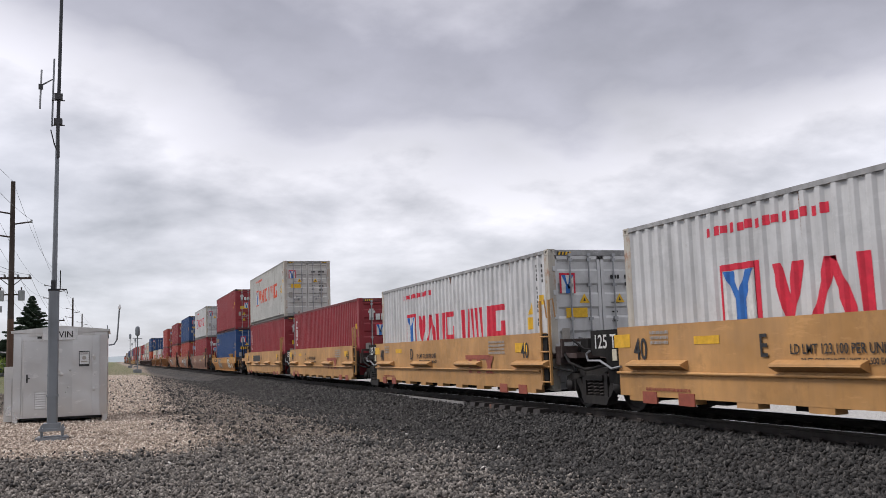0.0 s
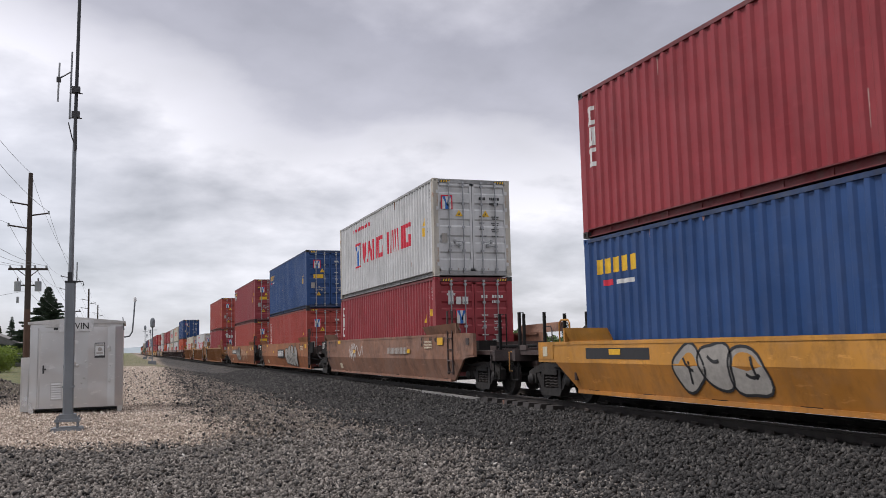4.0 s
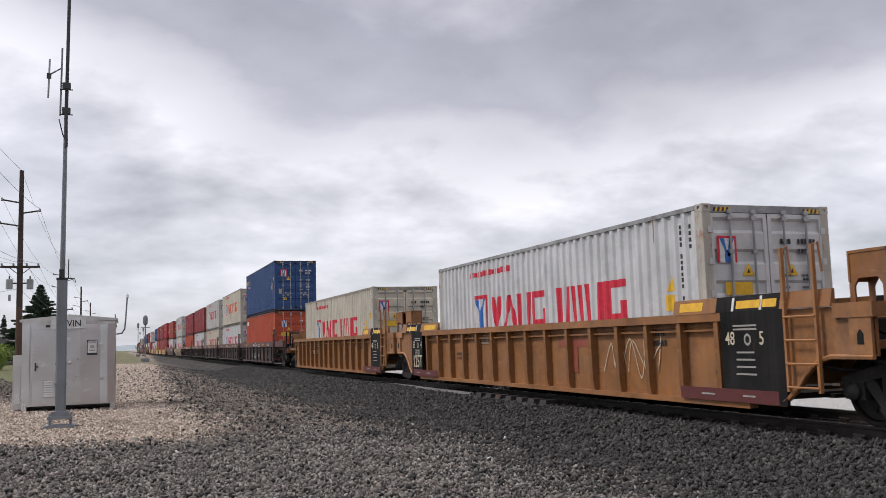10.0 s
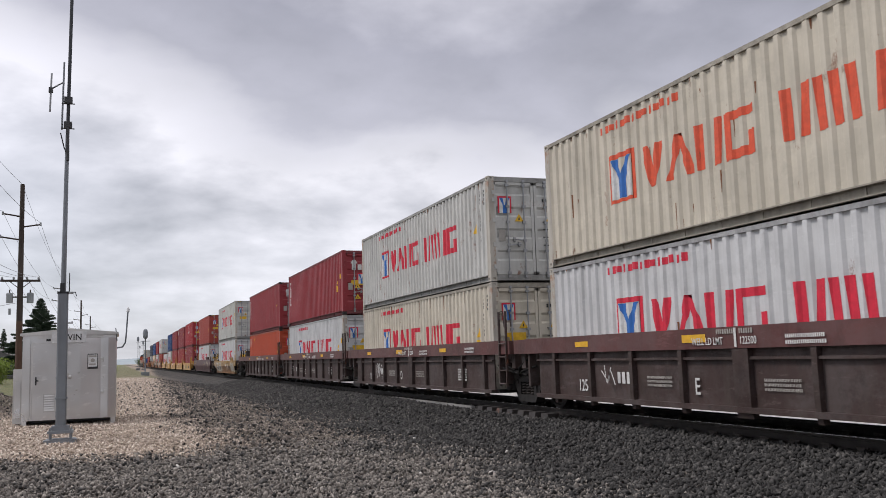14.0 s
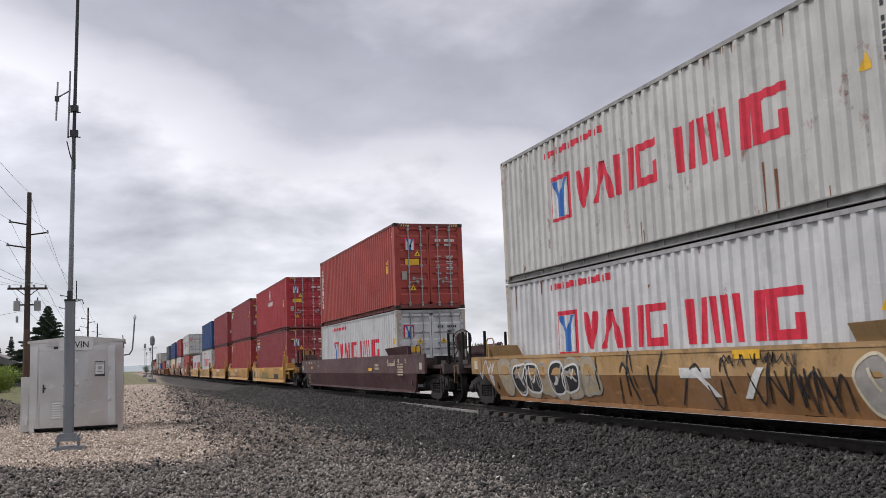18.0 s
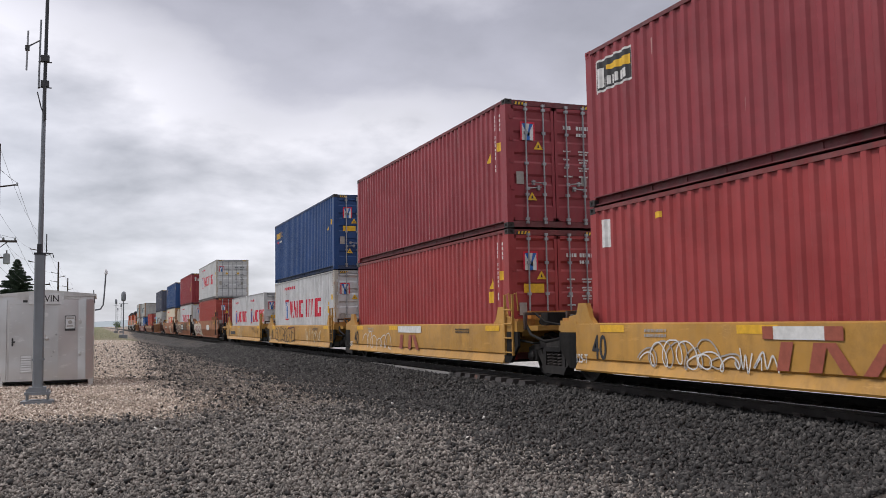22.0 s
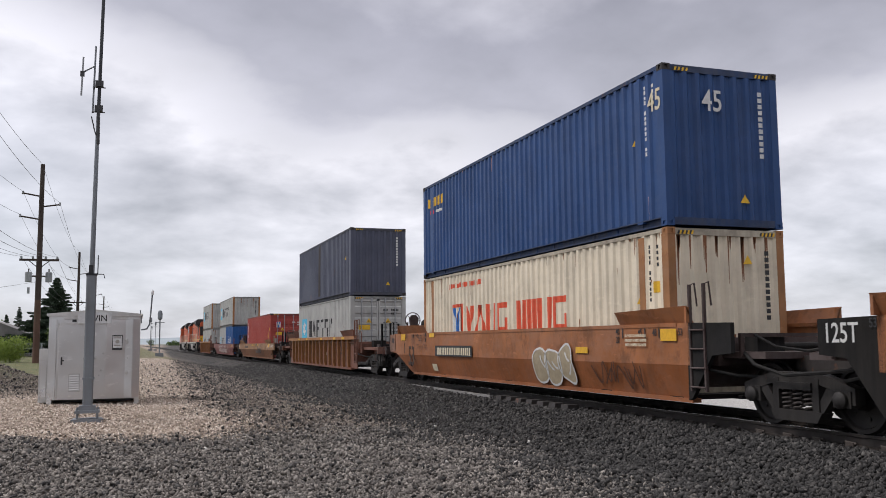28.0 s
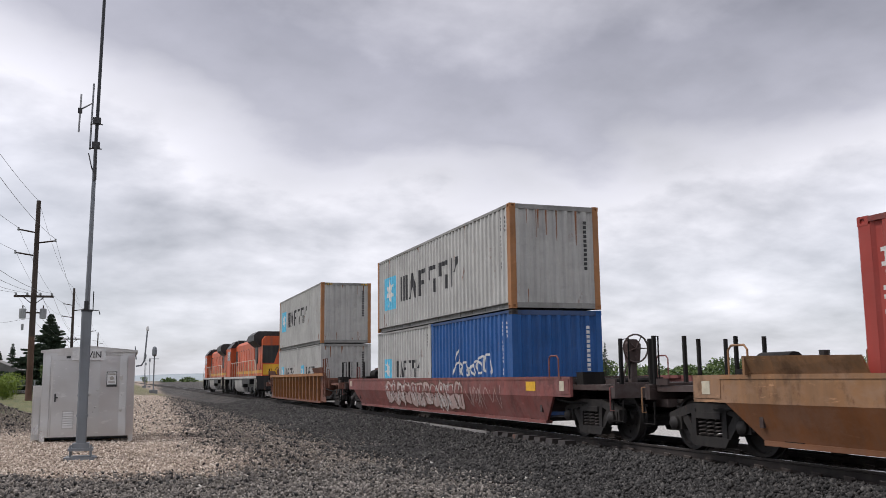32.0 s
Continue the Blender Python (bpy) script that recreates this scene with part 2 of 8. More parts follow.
CAR = {
    "yellow": paint("car_yellow", (0.50, 0.265, 0.092), 0.5, 0.12, 0.25, worn=0.35),
    "amber": paint("car_amber", (0.55, 0.25, 0.035), 0.5, 0.25, 0.3, worn=0.6),
    "golden": paint("car_golden", (0.47, 0.245, 0.045), 0.5, 0.2, 0.28, worn=0.4),
    "clay": paint("car_clay", (0.33, 0.118, 0.038), 0.6, 0.3, 0.28, worn=0.7),
    "dust": paint("car_dust", (0.26, 0.125, 0.075), 0.65, 0.3, 0.38, worn=0.8),
    "ribbed": paint("car_ribbed_orange", (0.31, 0.128, 0.036), 0.55, 0.3, 0.4, worn=0.55),
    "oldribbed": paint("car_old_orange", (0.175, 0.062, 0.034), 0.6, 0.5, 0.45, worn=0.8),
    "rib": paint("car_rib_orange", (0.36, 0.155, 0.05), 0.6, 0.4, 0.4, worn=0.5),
    "brown": paint("car_brown", (0.050, 0.027, 0.023), 0.6, 0.25, 0.45, worn=0.7),
    "beam": paint("car_beam_brown", (0.105, 0.034, 0.031), 0.55, 0.2, 0.35, worn=0.5),
    "maroon": paint("car_maroon", (0.088, 0.034, 0.036), 0.5, 0.3, 0.35, worn=0.7),
    "tan": paint("car_tan", (0.43, 0.26, 0.10), 0.6, 0.5, 0.4, worn=0.8),
    "ochre": paint("car_ochre", (0.33, 0.17, 0.075), 0.65, 0.75, 0.5, rustcol=(0.09, 0.035, 0.02), worn=1),
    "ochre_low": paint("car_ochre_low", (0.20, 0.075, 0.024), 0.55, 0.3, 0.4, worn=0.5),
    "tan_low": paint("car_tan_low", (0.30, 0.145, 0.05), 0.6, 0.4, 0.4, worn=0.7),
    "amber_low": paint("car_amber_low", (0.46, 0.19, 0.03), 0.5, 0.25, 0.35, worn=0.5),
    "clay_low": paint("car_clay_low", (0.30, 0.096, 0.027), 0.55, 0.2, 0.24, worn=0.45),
    "wine": paint("car_wine", (0.22, 0.062, 0.052), 0.6, 0.5, 0.45, worn=0.8),
}


# ---------- mesh helpers ----------
class Shape:
    """Collects vertices and faces of one mesh."""

    def __init__(self):
        self.v, self.f = [], []

    def poly(self, pts):
        n = len(self.v)
        self.v += [tuple(p) for p in pts]
        self.f.append(tuple(range(n, n + len(pts))))
        return self

    def box(self, x0, x1, y0, y1, z0, z1):
        n = len(self.v)
        self.v += [(x, y, z) for z in (z0, z1) for y in (y0, y1) for x in (x0, x1)]
        self.f += [tuple(n + i for i in q) for q in
                   ((0, 2, 3, 1), (4, 5, 7, 6), (0, 1, 5, 4), (2, 6, 7, 3), (0, 4, 6, 2), (1, 3, 7, 5))]
        return self

    def prism(self, outline, axis, a, b):
        """An outline of (u, v) pushed along axis from a to b; x: (y, z), y: (x, z), z: (x, y)."""
        n, k = len(self.v), len(outline)
        put = {"x": lambda u, v, w: (w, u, v), "y": lambda u, v, w: (u, w, v), "z": lambda u, v, w: (u, v, w)}[axis]
        self.v += [put(u, v, a) for u, v in outline] + [put(u, v, b) for u, v in outline]
        self.f += [tuple(range(n, n + k)), tuple(range(n + 2 * k - 1, n + k - 1, -1))]
        self.f += [(n + i, n + k + i, n + k + (i + 1) % k, n + (i + 1) % k) for i in range(k)]
        return self

    def tube(self, p, q, r, sides=8, r2=None):
        p, q = Vector(p), Vector(q)
        z = (q - p).normalized()
        x = z.orthogonal().normalized()
        y = z.cross(x)
        n, r2 = len(self.v), r if r2 is None else r2
        for c, rad in ((p, r), (q, r2)):
            for i in range(sides):
                a = 2 * math.pi * i / sides
                self.v.append(tuple(c + (x * math.cos(a) + y * math.sin(a)) * rad))
        self.f += [(n + i, n + (i + 1) % sides, n + sides + (i + 1) % sides, n + sides + i) for i in range(sides)]
        self.f += [tuple(range(n + sides - 1, n - 1, -1)), tuple(range(n + sides, n + 2 * sides))]
        return self

    def pipe(self, pts, r, sides=6):
        P = [Vector(p) for p in pts]
        n, last = len(self.v), None
        for i, p in enumerate(P):
            z = (P[min(i + 1, len(P) - 1)] - P[max(i - 1, 0)]).normalized()
            x = z.orthogonal().normalized() if last is None else (last - z * last.dot(z)).normalized()
            last, y = x, z.cross(x)
            for k in range(sides):
                a = 2 * math.pi * k / sides
                self.v.append(tuple(p + (x * math.cos(a) + y * math.sin(a)) * r))
        for i in range(len(P) - 1):
            o = n + i * sides
            self.f += [(o + k, o + (k + 1) % sides, o + sides + (k + 1) % sides, o + sides + k) for k in range(sides)]
        self.f += [tuple(range(n + sides - 1, n - 1, -1)), tuple(range(len(self.v) - sides, len(self.v)))]
        return self

    def disc(self, centre, axis, profile, sides=24):
        """A turned shape: profile of (along, radius) round an axis vector."""
        z = Vector(axis).normalized()
        x = z.orthogonal().normalized()
        y = z.cross(x)
        n, c = len(self.v), Vector(centre)
        for h, r in profile:
            for i in range(sides):
                a = 2 * math.pi * i / sides
                self.v.append(tuple(c + z * h + (x * math.cos(a) + y * math.sin(a)) * r))
        for j in range(len(profile) - 1):
            for i in range(sides):
                k = (i + 1) % sides
                self.f.append((n + j * sides + i, n + j * sides + k, n + (j + 1) * sides + k, n + (j + 1) * sides + i))
        self.f += [tuple(range(n + sides - 1, n - 1, -1)),
                   tuple(range(n + (len(profile) - 1) * sides, n + len(profile) * sides))]
        return self

    def mesh(self, name, material, smooth=True):
        me = bpy.data.meshes.new(name)
        me.from_pydata(self.v, [], self.f)
        bm = bmesh.new()
        bm.from_mesh(me)
        bmesh.ops.remove_doubles(bm, verts=bm.verts, dist=2e-5)
        bmesh.ops.recalc_face_normals(bm, faces=bm.faces)
        bm.to_mesh(me)
        bm.free()
        me.materials.append(material)
        if smooth:
            me.shade_smooth()
            me.set_sharp_from_angle(angle=radians(32))
        return me


def part(name, shape, material, parent, label="", at=None):
    """ONE mesh object under a thing or under a part. shape: a Shape or a finished mesh."""
    me = shape.mesh(name, material) if isinstance(shape, Shape) else shape
    ob = new(name, me)
    ob.parent = parent
    if at is not None:
        ob.matrix_basis = at if isinstance(at, Matrix) else Matrix.Translation(at)
    return tagged(ob, label=label)


def thing(name, label, category, group="", kind="", at=(0, 0, 0)):
    ob = new(name)
    ob.empty_display_size = 0.2
    ob.location = at
    return tagged(ob, label, category, group, kind)


FACE_SIDE = Matrix(((0, 0, -1, 0), (-1, 0, 0, 0), (0, 1, 0, 0), (0, 0, 0, 1)))     # lettering on the side towards the viewer
FACE_END = Matrix(((1, 0, 0, 0), (0, 0, -1, 0), (0, 1, 0, 0), (0, 0, 0, 1)))       # lettering on the end towards the viewer
FONTS = {}


def lettering(text, size, material, parent, place, face=FACE_SIDE, narrow=0.8, name="lettering", align="LEFT"):
    key = (text, size, material.name, narrow, align)
    if key not in FONTS:
        c = bpy.data.curves.new(name, "FONT")
        c.body, c.size, c.extrude, c.align_x = text, size * 1.38, 0.0012, align
        c.offset = 0.012 * size
        c.materials.append(material)
        c.resolution_u = 3
        FONTS[key] = c
    ob = new(name, FONTS[key])
    ob.parent = parent
    ob.matrix_basis = Matrix.Translation(place) @ face @ Matrix.Diagonal((narrow, 1, 1, 1))
    return ob


# ---------- containers ----------
# Local space: x towards the far side, y away from the viewer, z up; the base's middle at the origin.
HW = 1.219
PITCH = 0.28


def side_profile(length, depth=0.040):
    """Corrugation of a side wall along y: (y, inset) pairs between the corner posts."""
    a, b = -length / 2 + 0.20, length / 2 - 0.20
    n = int((b - a) / PITCH)
    step = (b - a) / n
    out = []
    for i in range(n):
        y = a + i * step
        out += [(y, 0.0), (y + 0.30 * step, 0.0), (y + 0.46 * step, depth), (y + 0.84 * step, depth)]
    return out + [(b, 0.0)]


def inset_at(profile, y):
    for (a, da), (b, db) in zip(profile, profile[1:]):
        if a <= y <= b:
            return da + (db - da) * (y - a) / max(1e-6, b - a)
    return 0.0


def clip(poly, y, keep_above):
    out = []
    for (a, c), (b, e) in zip(poly, poly[1:] + poly[:1]):
        ia, ib = (a >= y) == keep_above, (b >= y) == keep_above
        if ia:
            out.append((a, c))
        if ia != ib and a != b:
            k = (y - a) / (b - a)
            out.append((y, c + (e - c) * k))
    return out


def paint_on_side(polys, profile, x=-HW, proud=0.004):
    """Paint that follows the corrugation: convex outlines in (y, z) laid on the side wall."""
    s = Shape()
    cuts = [p[0] for p in profile]
    for poly in polys:
        lo, hi = min(p[0] for p in poly), max(p[0] for p in poly)
        ys = [lo] + [c for c in cuts if lo + 1e-4 < c < hi - 1e-4] + [hi]
        for a, b in zip(ys, ys[1:]):
            piece = clip(clip(poly, a, True), b, False)
            if len(piece) >= 3:
                s.poly([(x + 0.006 + inset_at(profile, min(max(y, a + 1e-5), b - 1e-5)) - proud, y, z) for y, z in piece])
    return s


def rect(y0, y1, z0, z1, lean=0.0):
    return [(y0, z0), (y1, z0), (y1 + lean, z1), (y0 + lean, z1)]


MESHES = {}


def cached(key, make):
    if key not in MESHES:
        MESHES[key] = make()
    return MESHES[key]


def wall_mesh(length, h, mat, side):
    def make():
        s, pr = Shape(), side_profile(length)
        x = side * HW
        pts = [(x - side * (0.006 + d), y) for y, d in pr]
        back = [(x - side * (0.05 + d), y) for y, d in pr]
        z0, z1 = 0.155, h - 0.075
        for (a, b), (c, e) in zip(zip(pts, pts[1:]), zip(back, back[1:])):
            s.poly([(*a, z0), (*b, z0), (*b, z1), (*a, z1)])
            s.poly([(*c, z0), (*e, z0), (*e, z1), (*c, z1)])
        return s.mesh("side_wall", mat, False)
    return cached(("wall", length, h, mat.name, side), make)


def roof_mesh(length, mat, h):
    def make():
        s = Shape()
        n = int(length / 0.42)
        for i in range(n):
            y = -length / 2 + 0.2 + (length - 0.4) * i / n
            w = (length - 0.4) / n
            for a, b, za, zb in ((0, 0.5, 0, 0), (0.5, 0.6, 0, -0.02), (0.6, 0.9, -0.02, -0.02), (0.9, 1, -0.02, 0)):
                s.poly([(-1.17, y + a * w, h - 0.02 + za), (1.17, y + a * w, h - 0.02 + za), (1.17, y + b * w, h - 0.02 + zb), (-1.17, y + b * w, h - 0.02 + zb)])
        return s.mesh("roof", mat, False)
    return cached(("roof", length, h, mat.name), make)


def rail_set(length, h, mat):
    def make():
        s = Shape()
        for x in (-1, 1):
            s.box(*sorted((x * HW, x * (HW - 0.07))), -length / 2 + 0.16, length / 2 - 0.16, h - 0.078, h - 0.008)
            s.box(*sorted((x * (HW - 0.035), x * (HW - 0.11))), -length / 2 + 0.16, length / 2 - 0.16, 0.012, 0.030)
            s.box(*sorted((x * (HW - 0.085), x * (HW - 0.11))), -length / 2 + 0.16, length / 2 - 0.16, 0.030, 0.145)
            s.box(*sorted((x * HW, x * (HW - 0.11))), -length / 2 + 0.16, length / 2 - 0.16, 0.145, 0.165)
        for y in (-1, 1):
            s.box(-HW + 0.16, HW - 0.16, *sorted((y * (length / 2 - 0.004), y * (length / 2 - 0.09))), h - 0.13, h - 0.012)
            s.box(-HW + 0.16, HW - 0.16, *sorted((y * (length / 2 - 0.004), y * (length / 2 - 0.09))), 0.02, 0.15)
        n = int(length / 0.9)
        for i in range(1, n):
            y = -length / 2 + length * i / n
            s.box(-HW + 0.07, HW - 0.07, y - 0.03, y + 0.03, 0.03, 0.14)
        s.box(-HW + 0.06, HW - 0.06, -length / 2 + 0.1, length / 2 - 0.1, 0.14, 0.155)
        return s.mesh("frame", mat)
    return cached(("rails", length, h, mat.name), make)


def post_mesh(h, mat):
    return cached(("post", h, mat.name), lambda: Shape().prism(
        [(0.003, 0.003), (0.155, 0.003), (0.155, 0.05), (0.06, 0.06), (0.05, 0.20), (0.003, 0.20)], "z", 0.11, h - 0.11).mesh("corner_post", mat))


def casting_mesh(mat):
    def make():
        s = Shape()
        s.box(0, 0.162, 0, 0.178, 0, 0.03).box(0, 0.162, 0, 0.178, 0.088, 0.118)
        s.box(0.02, 0.162, 0.02, 0.178, 0.03, 0.088)
        s.box(0, 0.02, 0, 0.05, 0.03, 0.088).box(0, 0.02, 0.125, 0.178, 0.03, 0.088)
        s.box(0.02, 0.05, 0, 0.02, 0.03, 0.088).box(0.115, 0.162, 0, 0.02, 0.03, 0.088)
        return s.mesh("corner_casting", mat)
    return cached(("casting", mat.name), make)


def door_mesh(h, mat):
    """One leaf, 1.09 m wide, its outer face at y = 0, hinge side at x = 0; horizontal pressings."""
    def make():
        s = Shape()
        w, z0, z1 = 1.085, 0.16, h - 0.14
        s.box(0, w, 0.006, 0.05, z0, z0 + 0.07).box(0, w, 0.006, 0.05, z1 - 0.07, z1)
        s.box(0, 0.07, 0.006, 0.05, z0, z1).box(w - 0.07, w, 0.006, 0.05, z0, z1)
        n = 5 if h > 2.7 else 4
        za, zb = z0 + 0.07, z1 - 0.07
        step = (zb - za) / n
        prof = []
        for i in range(n):
            z = za + i * step
            prof += [(z, 0.012), (z + 0.50 * step, 0.012), (z + 0.60 * step, 0.042), (z + 0.9 * step, 0.042)]
        prof.append((zb, 0.012))
        for (a, da), (b, db) in zip(prof, prof[1:]):
            s.poly([(0.07, da, a), (w - 0.07, da, a), (w - 0.07, db, b), (0.07, db, b)])
        s.box(0.05, w - 0.05, 0.046, 0.06, z0, z1)
        for z in (0.35, 0.9, 1.5, 2.0, h - 0.4):
            s.box(-0.035, 0.05, -0.012, 0.02, z - 0.05, z + 0.05)
        return s.mesh("door_leaf", mat, False)
    return cached(("door", h, mat.name), make)


def lock_rod_mesh(h):
    def make():
        s = Shape().tube((0, -0.03, 0.10), (0, -0.03, h - 0.10), 0.019, 8)
        for z in (0.20, 0.75, 1.45, h - 0.75, h - 0.22):
            s.box(-0.045, 0.045, -0.052, 0.0, z - 0.03, z + 0.03)
        s.box(-0.035, 0.035, -0.06, 0, 0.09, 0.15).box(-0.035, 0.035, -0.06, 0, h - 0.15, h - 0.09)
        return s.mesh("lock_rod", STEEL)
    return cached(("rod", h), make)


def handle_mesh():
    return cached(("handle",), lambda: Shape().tube((0, -0.055, 0), (0.34, -0.055, 0.03), 0.014, 6)
                  .box(-0.03, 0.05, -0.065, -0.02, -0.035, 0.035).box(0.25, 0.31, -0.06, 0.0, -0.03, 0.07).mesh("door_handle", STEEL))


def end_wall_mesh(h, mat):
    def make():
        s = Shape()
        n = 8
        a, b = -HW + 0.16, HW - 0.16
        st = (b - a) / n
        pr = []
        for i in range(n):
            x = a + i * st
            pr += [(x, 0.006), (x + 0.3 * st, 0.006), (x + 0.5 * st, 0.05), (x + 0.8 * st, 0.05)]
        pr.append((b, 0.006))
        for (p, dp), (q, dq) in zip(pr, pr[1:]):
            s.poly([(p, dp, 0.15), (q, dq, 0.15), (q, dq, h - 0.13), (p, dp, h - 0.13)])
        s.box(a, b, 0.055, 0.07, 0.15, h - 0.13)
        return s.mesh("end_wall", mat, False)
    return cached(("endwall", h, mat.name), make)


def warning_triangle(s, x, z, r, y=-0.004):
    s.poly([(x - r, y, z), (x + r, y, z), (x, y, z + 1.6 * r)])


def hazard_strips(parent, L, h):
    """Black and yellow blocks at the top corners of a high container."""
    def make(dark):
        s = Shape()
        for x0 in (-HW + 0.20, HW - 0.52):
            for k in range(8):
                if (k % 2 == 0) == dark:
                    a = x0 + 0.04 * k
                    s.poly([(a, 0, h - 0.115), (a + 0.04, 0, h - 0.115), (a + 0.06, 0, h - 0.05), (a + 0.02, 0, h - 0.05)])
        return s.mesh("hazard_strip", BLACK if dark else SIGN_YELLOW, False)
    for dark in (False, True):
        tagged(part("hazard_strip", cached(("haz", h, dark), lambda: make(dark)), None, parent, at=(0, -L / 2 - 0.001, 0)), kind="stuff")


def fork_logo(F, z0, hgt, two=None):
    """Square badge and eight slanting blocks; returns {material: outlines}."""
    red, blue, white = [], [], []
    a, b = F - 2.55, F - 3.42                    # badge, seen from left to right
    red += [rect(b, b + 0.10, z0, z0 + hgt), rect(a - 0.10, a, z0, z0 + hgt), rect(b + 0.10, a - 0.10, z0 + hgt * 0.90, z0 + hgt), rect(b + 0.10, a - 0.10, z0, z0 + hgt * 0.07)]
    m = (a + b) / 2
    zj, zk, zt = z0 + hgt * 0.45, z0 + hgt * 0.57, z0 + hgt * 0.89
    blue += [rect(m - 0.11, m + 0.11, z0 + hgt * 0.08, zj),
             [(m - 0.11, zj), (m, zj), (m, zk), (b + 0.31, zt), (b + 0.11, zt)],
             [(m + 0.11, zj), (m, zj), (m, zk), (a - 0.31, zt), (a - 0.11, zt)]]
    white += [[(m - 0.12, z0 + hgt * 0.08), (m - 0.12, z0 + hgt * 0.44), (b + 0.11, z0 + hgt * 0.82), (b + 0.11, z0 + hgt * 0.08)],
              [(m + 0.12, z0 + hgt * 0.08), (m + 0.12, z0 + hgt * 0.44), (a - 0.11, z0 + hgt * 0.82), (a - 0.11, z0 + hgt * 0.08)]]
    zl, hl = z0 + hgt * 0.105, hgt * 0.80
    # plain bars, one group a letter's width
    groups, y, t = [], F - 3.68, 0.19
    for w, kind in ((0.62, "v"), (0.78, "a"), (0.58, "ii"), (0.70, "c"), (0.50, ""), (0.82, "iii"), (0.20, "i"), (0.62, "ii"), (0.72, "c")):
        if kind == "v":
            groups.append([rect(y - w / 2 - t / 2, y - w / 2 + t / 2, zl, zl + hl, w / 2 - t / 2), rect(y - w / 2 - t / 2, y - w / 2 + t / 2, zl, zl + hl, -w / 2 + t / 2)])
        elif kind == "a":
            groups.append([rect(y - t, y, zl, zl + hl, -w / 2 + t / 2), rect(y - w, y - w + t, zl, zl + hl, w / 2 - t / 2)])
        elif kind == "c":
            groups.append([rect(y - t, y, zl, zl + hl), rect(y - w, y - t, zl + hl * 0.82, zl + hl), rect(y - w, y - t, zl, zl + hl * 0.2), rect(y - w, y - w + t * 0.9, zl + hl * 0.2, zl + hl * 0.5)])
        elif kind:
            n = len(kind)
            groups.append([rect(y - k * (w - t) / max(1, n - 1) - t, y - k * (w - t) / max(1, n - 1), zl, zl + hl, 0.04 * (-1) ** k) for k in range(n)])
        y -= w + (0.085 if kind else 0.0)
    line = []
    for i in range(14):                           # the small line above
        y = F - 2.30 - i * 0.183
        line.append(rect(y - 0.12, y, z0 + hgt + 0.45 + 0.01 * (i % 3), z0 + hgt + 0.58 + 0.02 * (i % 2)))
    return {"red": [red] + groups, "line": [line], "blue": [blue], "white": [white]}


def blocks_down(F, z_top, n, w, hgt, gap, inset=0.40):
    """A column of plain blocks by the far corner post."""
    out = []
    for i in range(n):
        z = z_top - i * (hgt + gap)
        out += [rect(F - inset - w, F - inset, z - hgt, z - hgt * 0.76), rect(F - inset - w * 0.64, F - inset - w * 0.34, z - hgt * 0.8, z)]
        if i % 2 == 0:
            out.append(rect(F - inset - w, F - inset, z - hgt * 0.22, z))
        else:
            out += [rect(F - inset - w, F - inset - w * 0.7, z - hgt, z)]
    return out


def star_logo(F, z0, w, hgt):
    """Sky-blue square with a white seven-pointed star; dark blocks beside it."""
    blue = [rect(F - 0.8 - w, F - 0.8, z0, z0 + hgt)]
    cy, cz = F - 0.8 - w / 2, z0 + hgt / 2
    star = []
    r = min(w, hgt) * 0.46
    for k in range(7):
        a = math.pi / 2 + 2 * math.pi * k / 7
        b, c = a + math.pi / 7, a - math.pi / 7
        star.append([(cy + r * math.cos(a), cz + r * math.sin(a)), (cy + 0.42 * r * math.cos(b), cz + 0.42 * r * math.sin(b)),
                     (cy, cz), (cy + 0.42 * r * math.cos(c), cz + 0.42 * r * math.sin(c))])
    return blue, star


def dark_blocks(F, start, z0, hgt, w):
    """Groups of plain dark bars."""
    groups, y, t = [], F - start, w * 0.25
    for kind in ("iii", "a", "e", "c", "c", "v"):
        if kind == "a":
            g = [rect(y - t, y, z0, z0 + hgt, -w / 2 + t / 2), rect(y - w, y - w + t, z0, z0 + hgt, w / 2 - t / 2)]
        elif kind == "iii":
            g = [rect(y - k * (w - t) / 2 - t * 0.9, y - k * (w - t) / 2, z0, z0 + hgt) for k in range(3)]
        elif kind == "e":
            g = [rect(y - t, y, z0, z0 + hgt), rect(y - w * 0.9, y - t, z0 + hgt * 0.84, z0 + hgt), rect(y - w * 0.8, y - t, z0 + hgt * 0.42, z0 + hgt * 0.58)]
        elif kind == "c":
            g = [rect(y - w * 0.9, y, z0 + hgt * 0.84, z0 + hgt), rect(y - t, y, z0 + hgt * 0.5, z0 + hgt * 0.84), rect(y - w * 0.9, y - w * 0.9 + t, z0, z0 + hgt * 0.5)]
        else:
            g = [rect(y - t, y, z0, z0 + hgt), rect(y - w * 0.55, y - w * 0.3, z0 + hgt * 0.5, z0 + hgt, -w * 0.3)]
        groups.append(g)
        y -= w * 1.28
    return groups


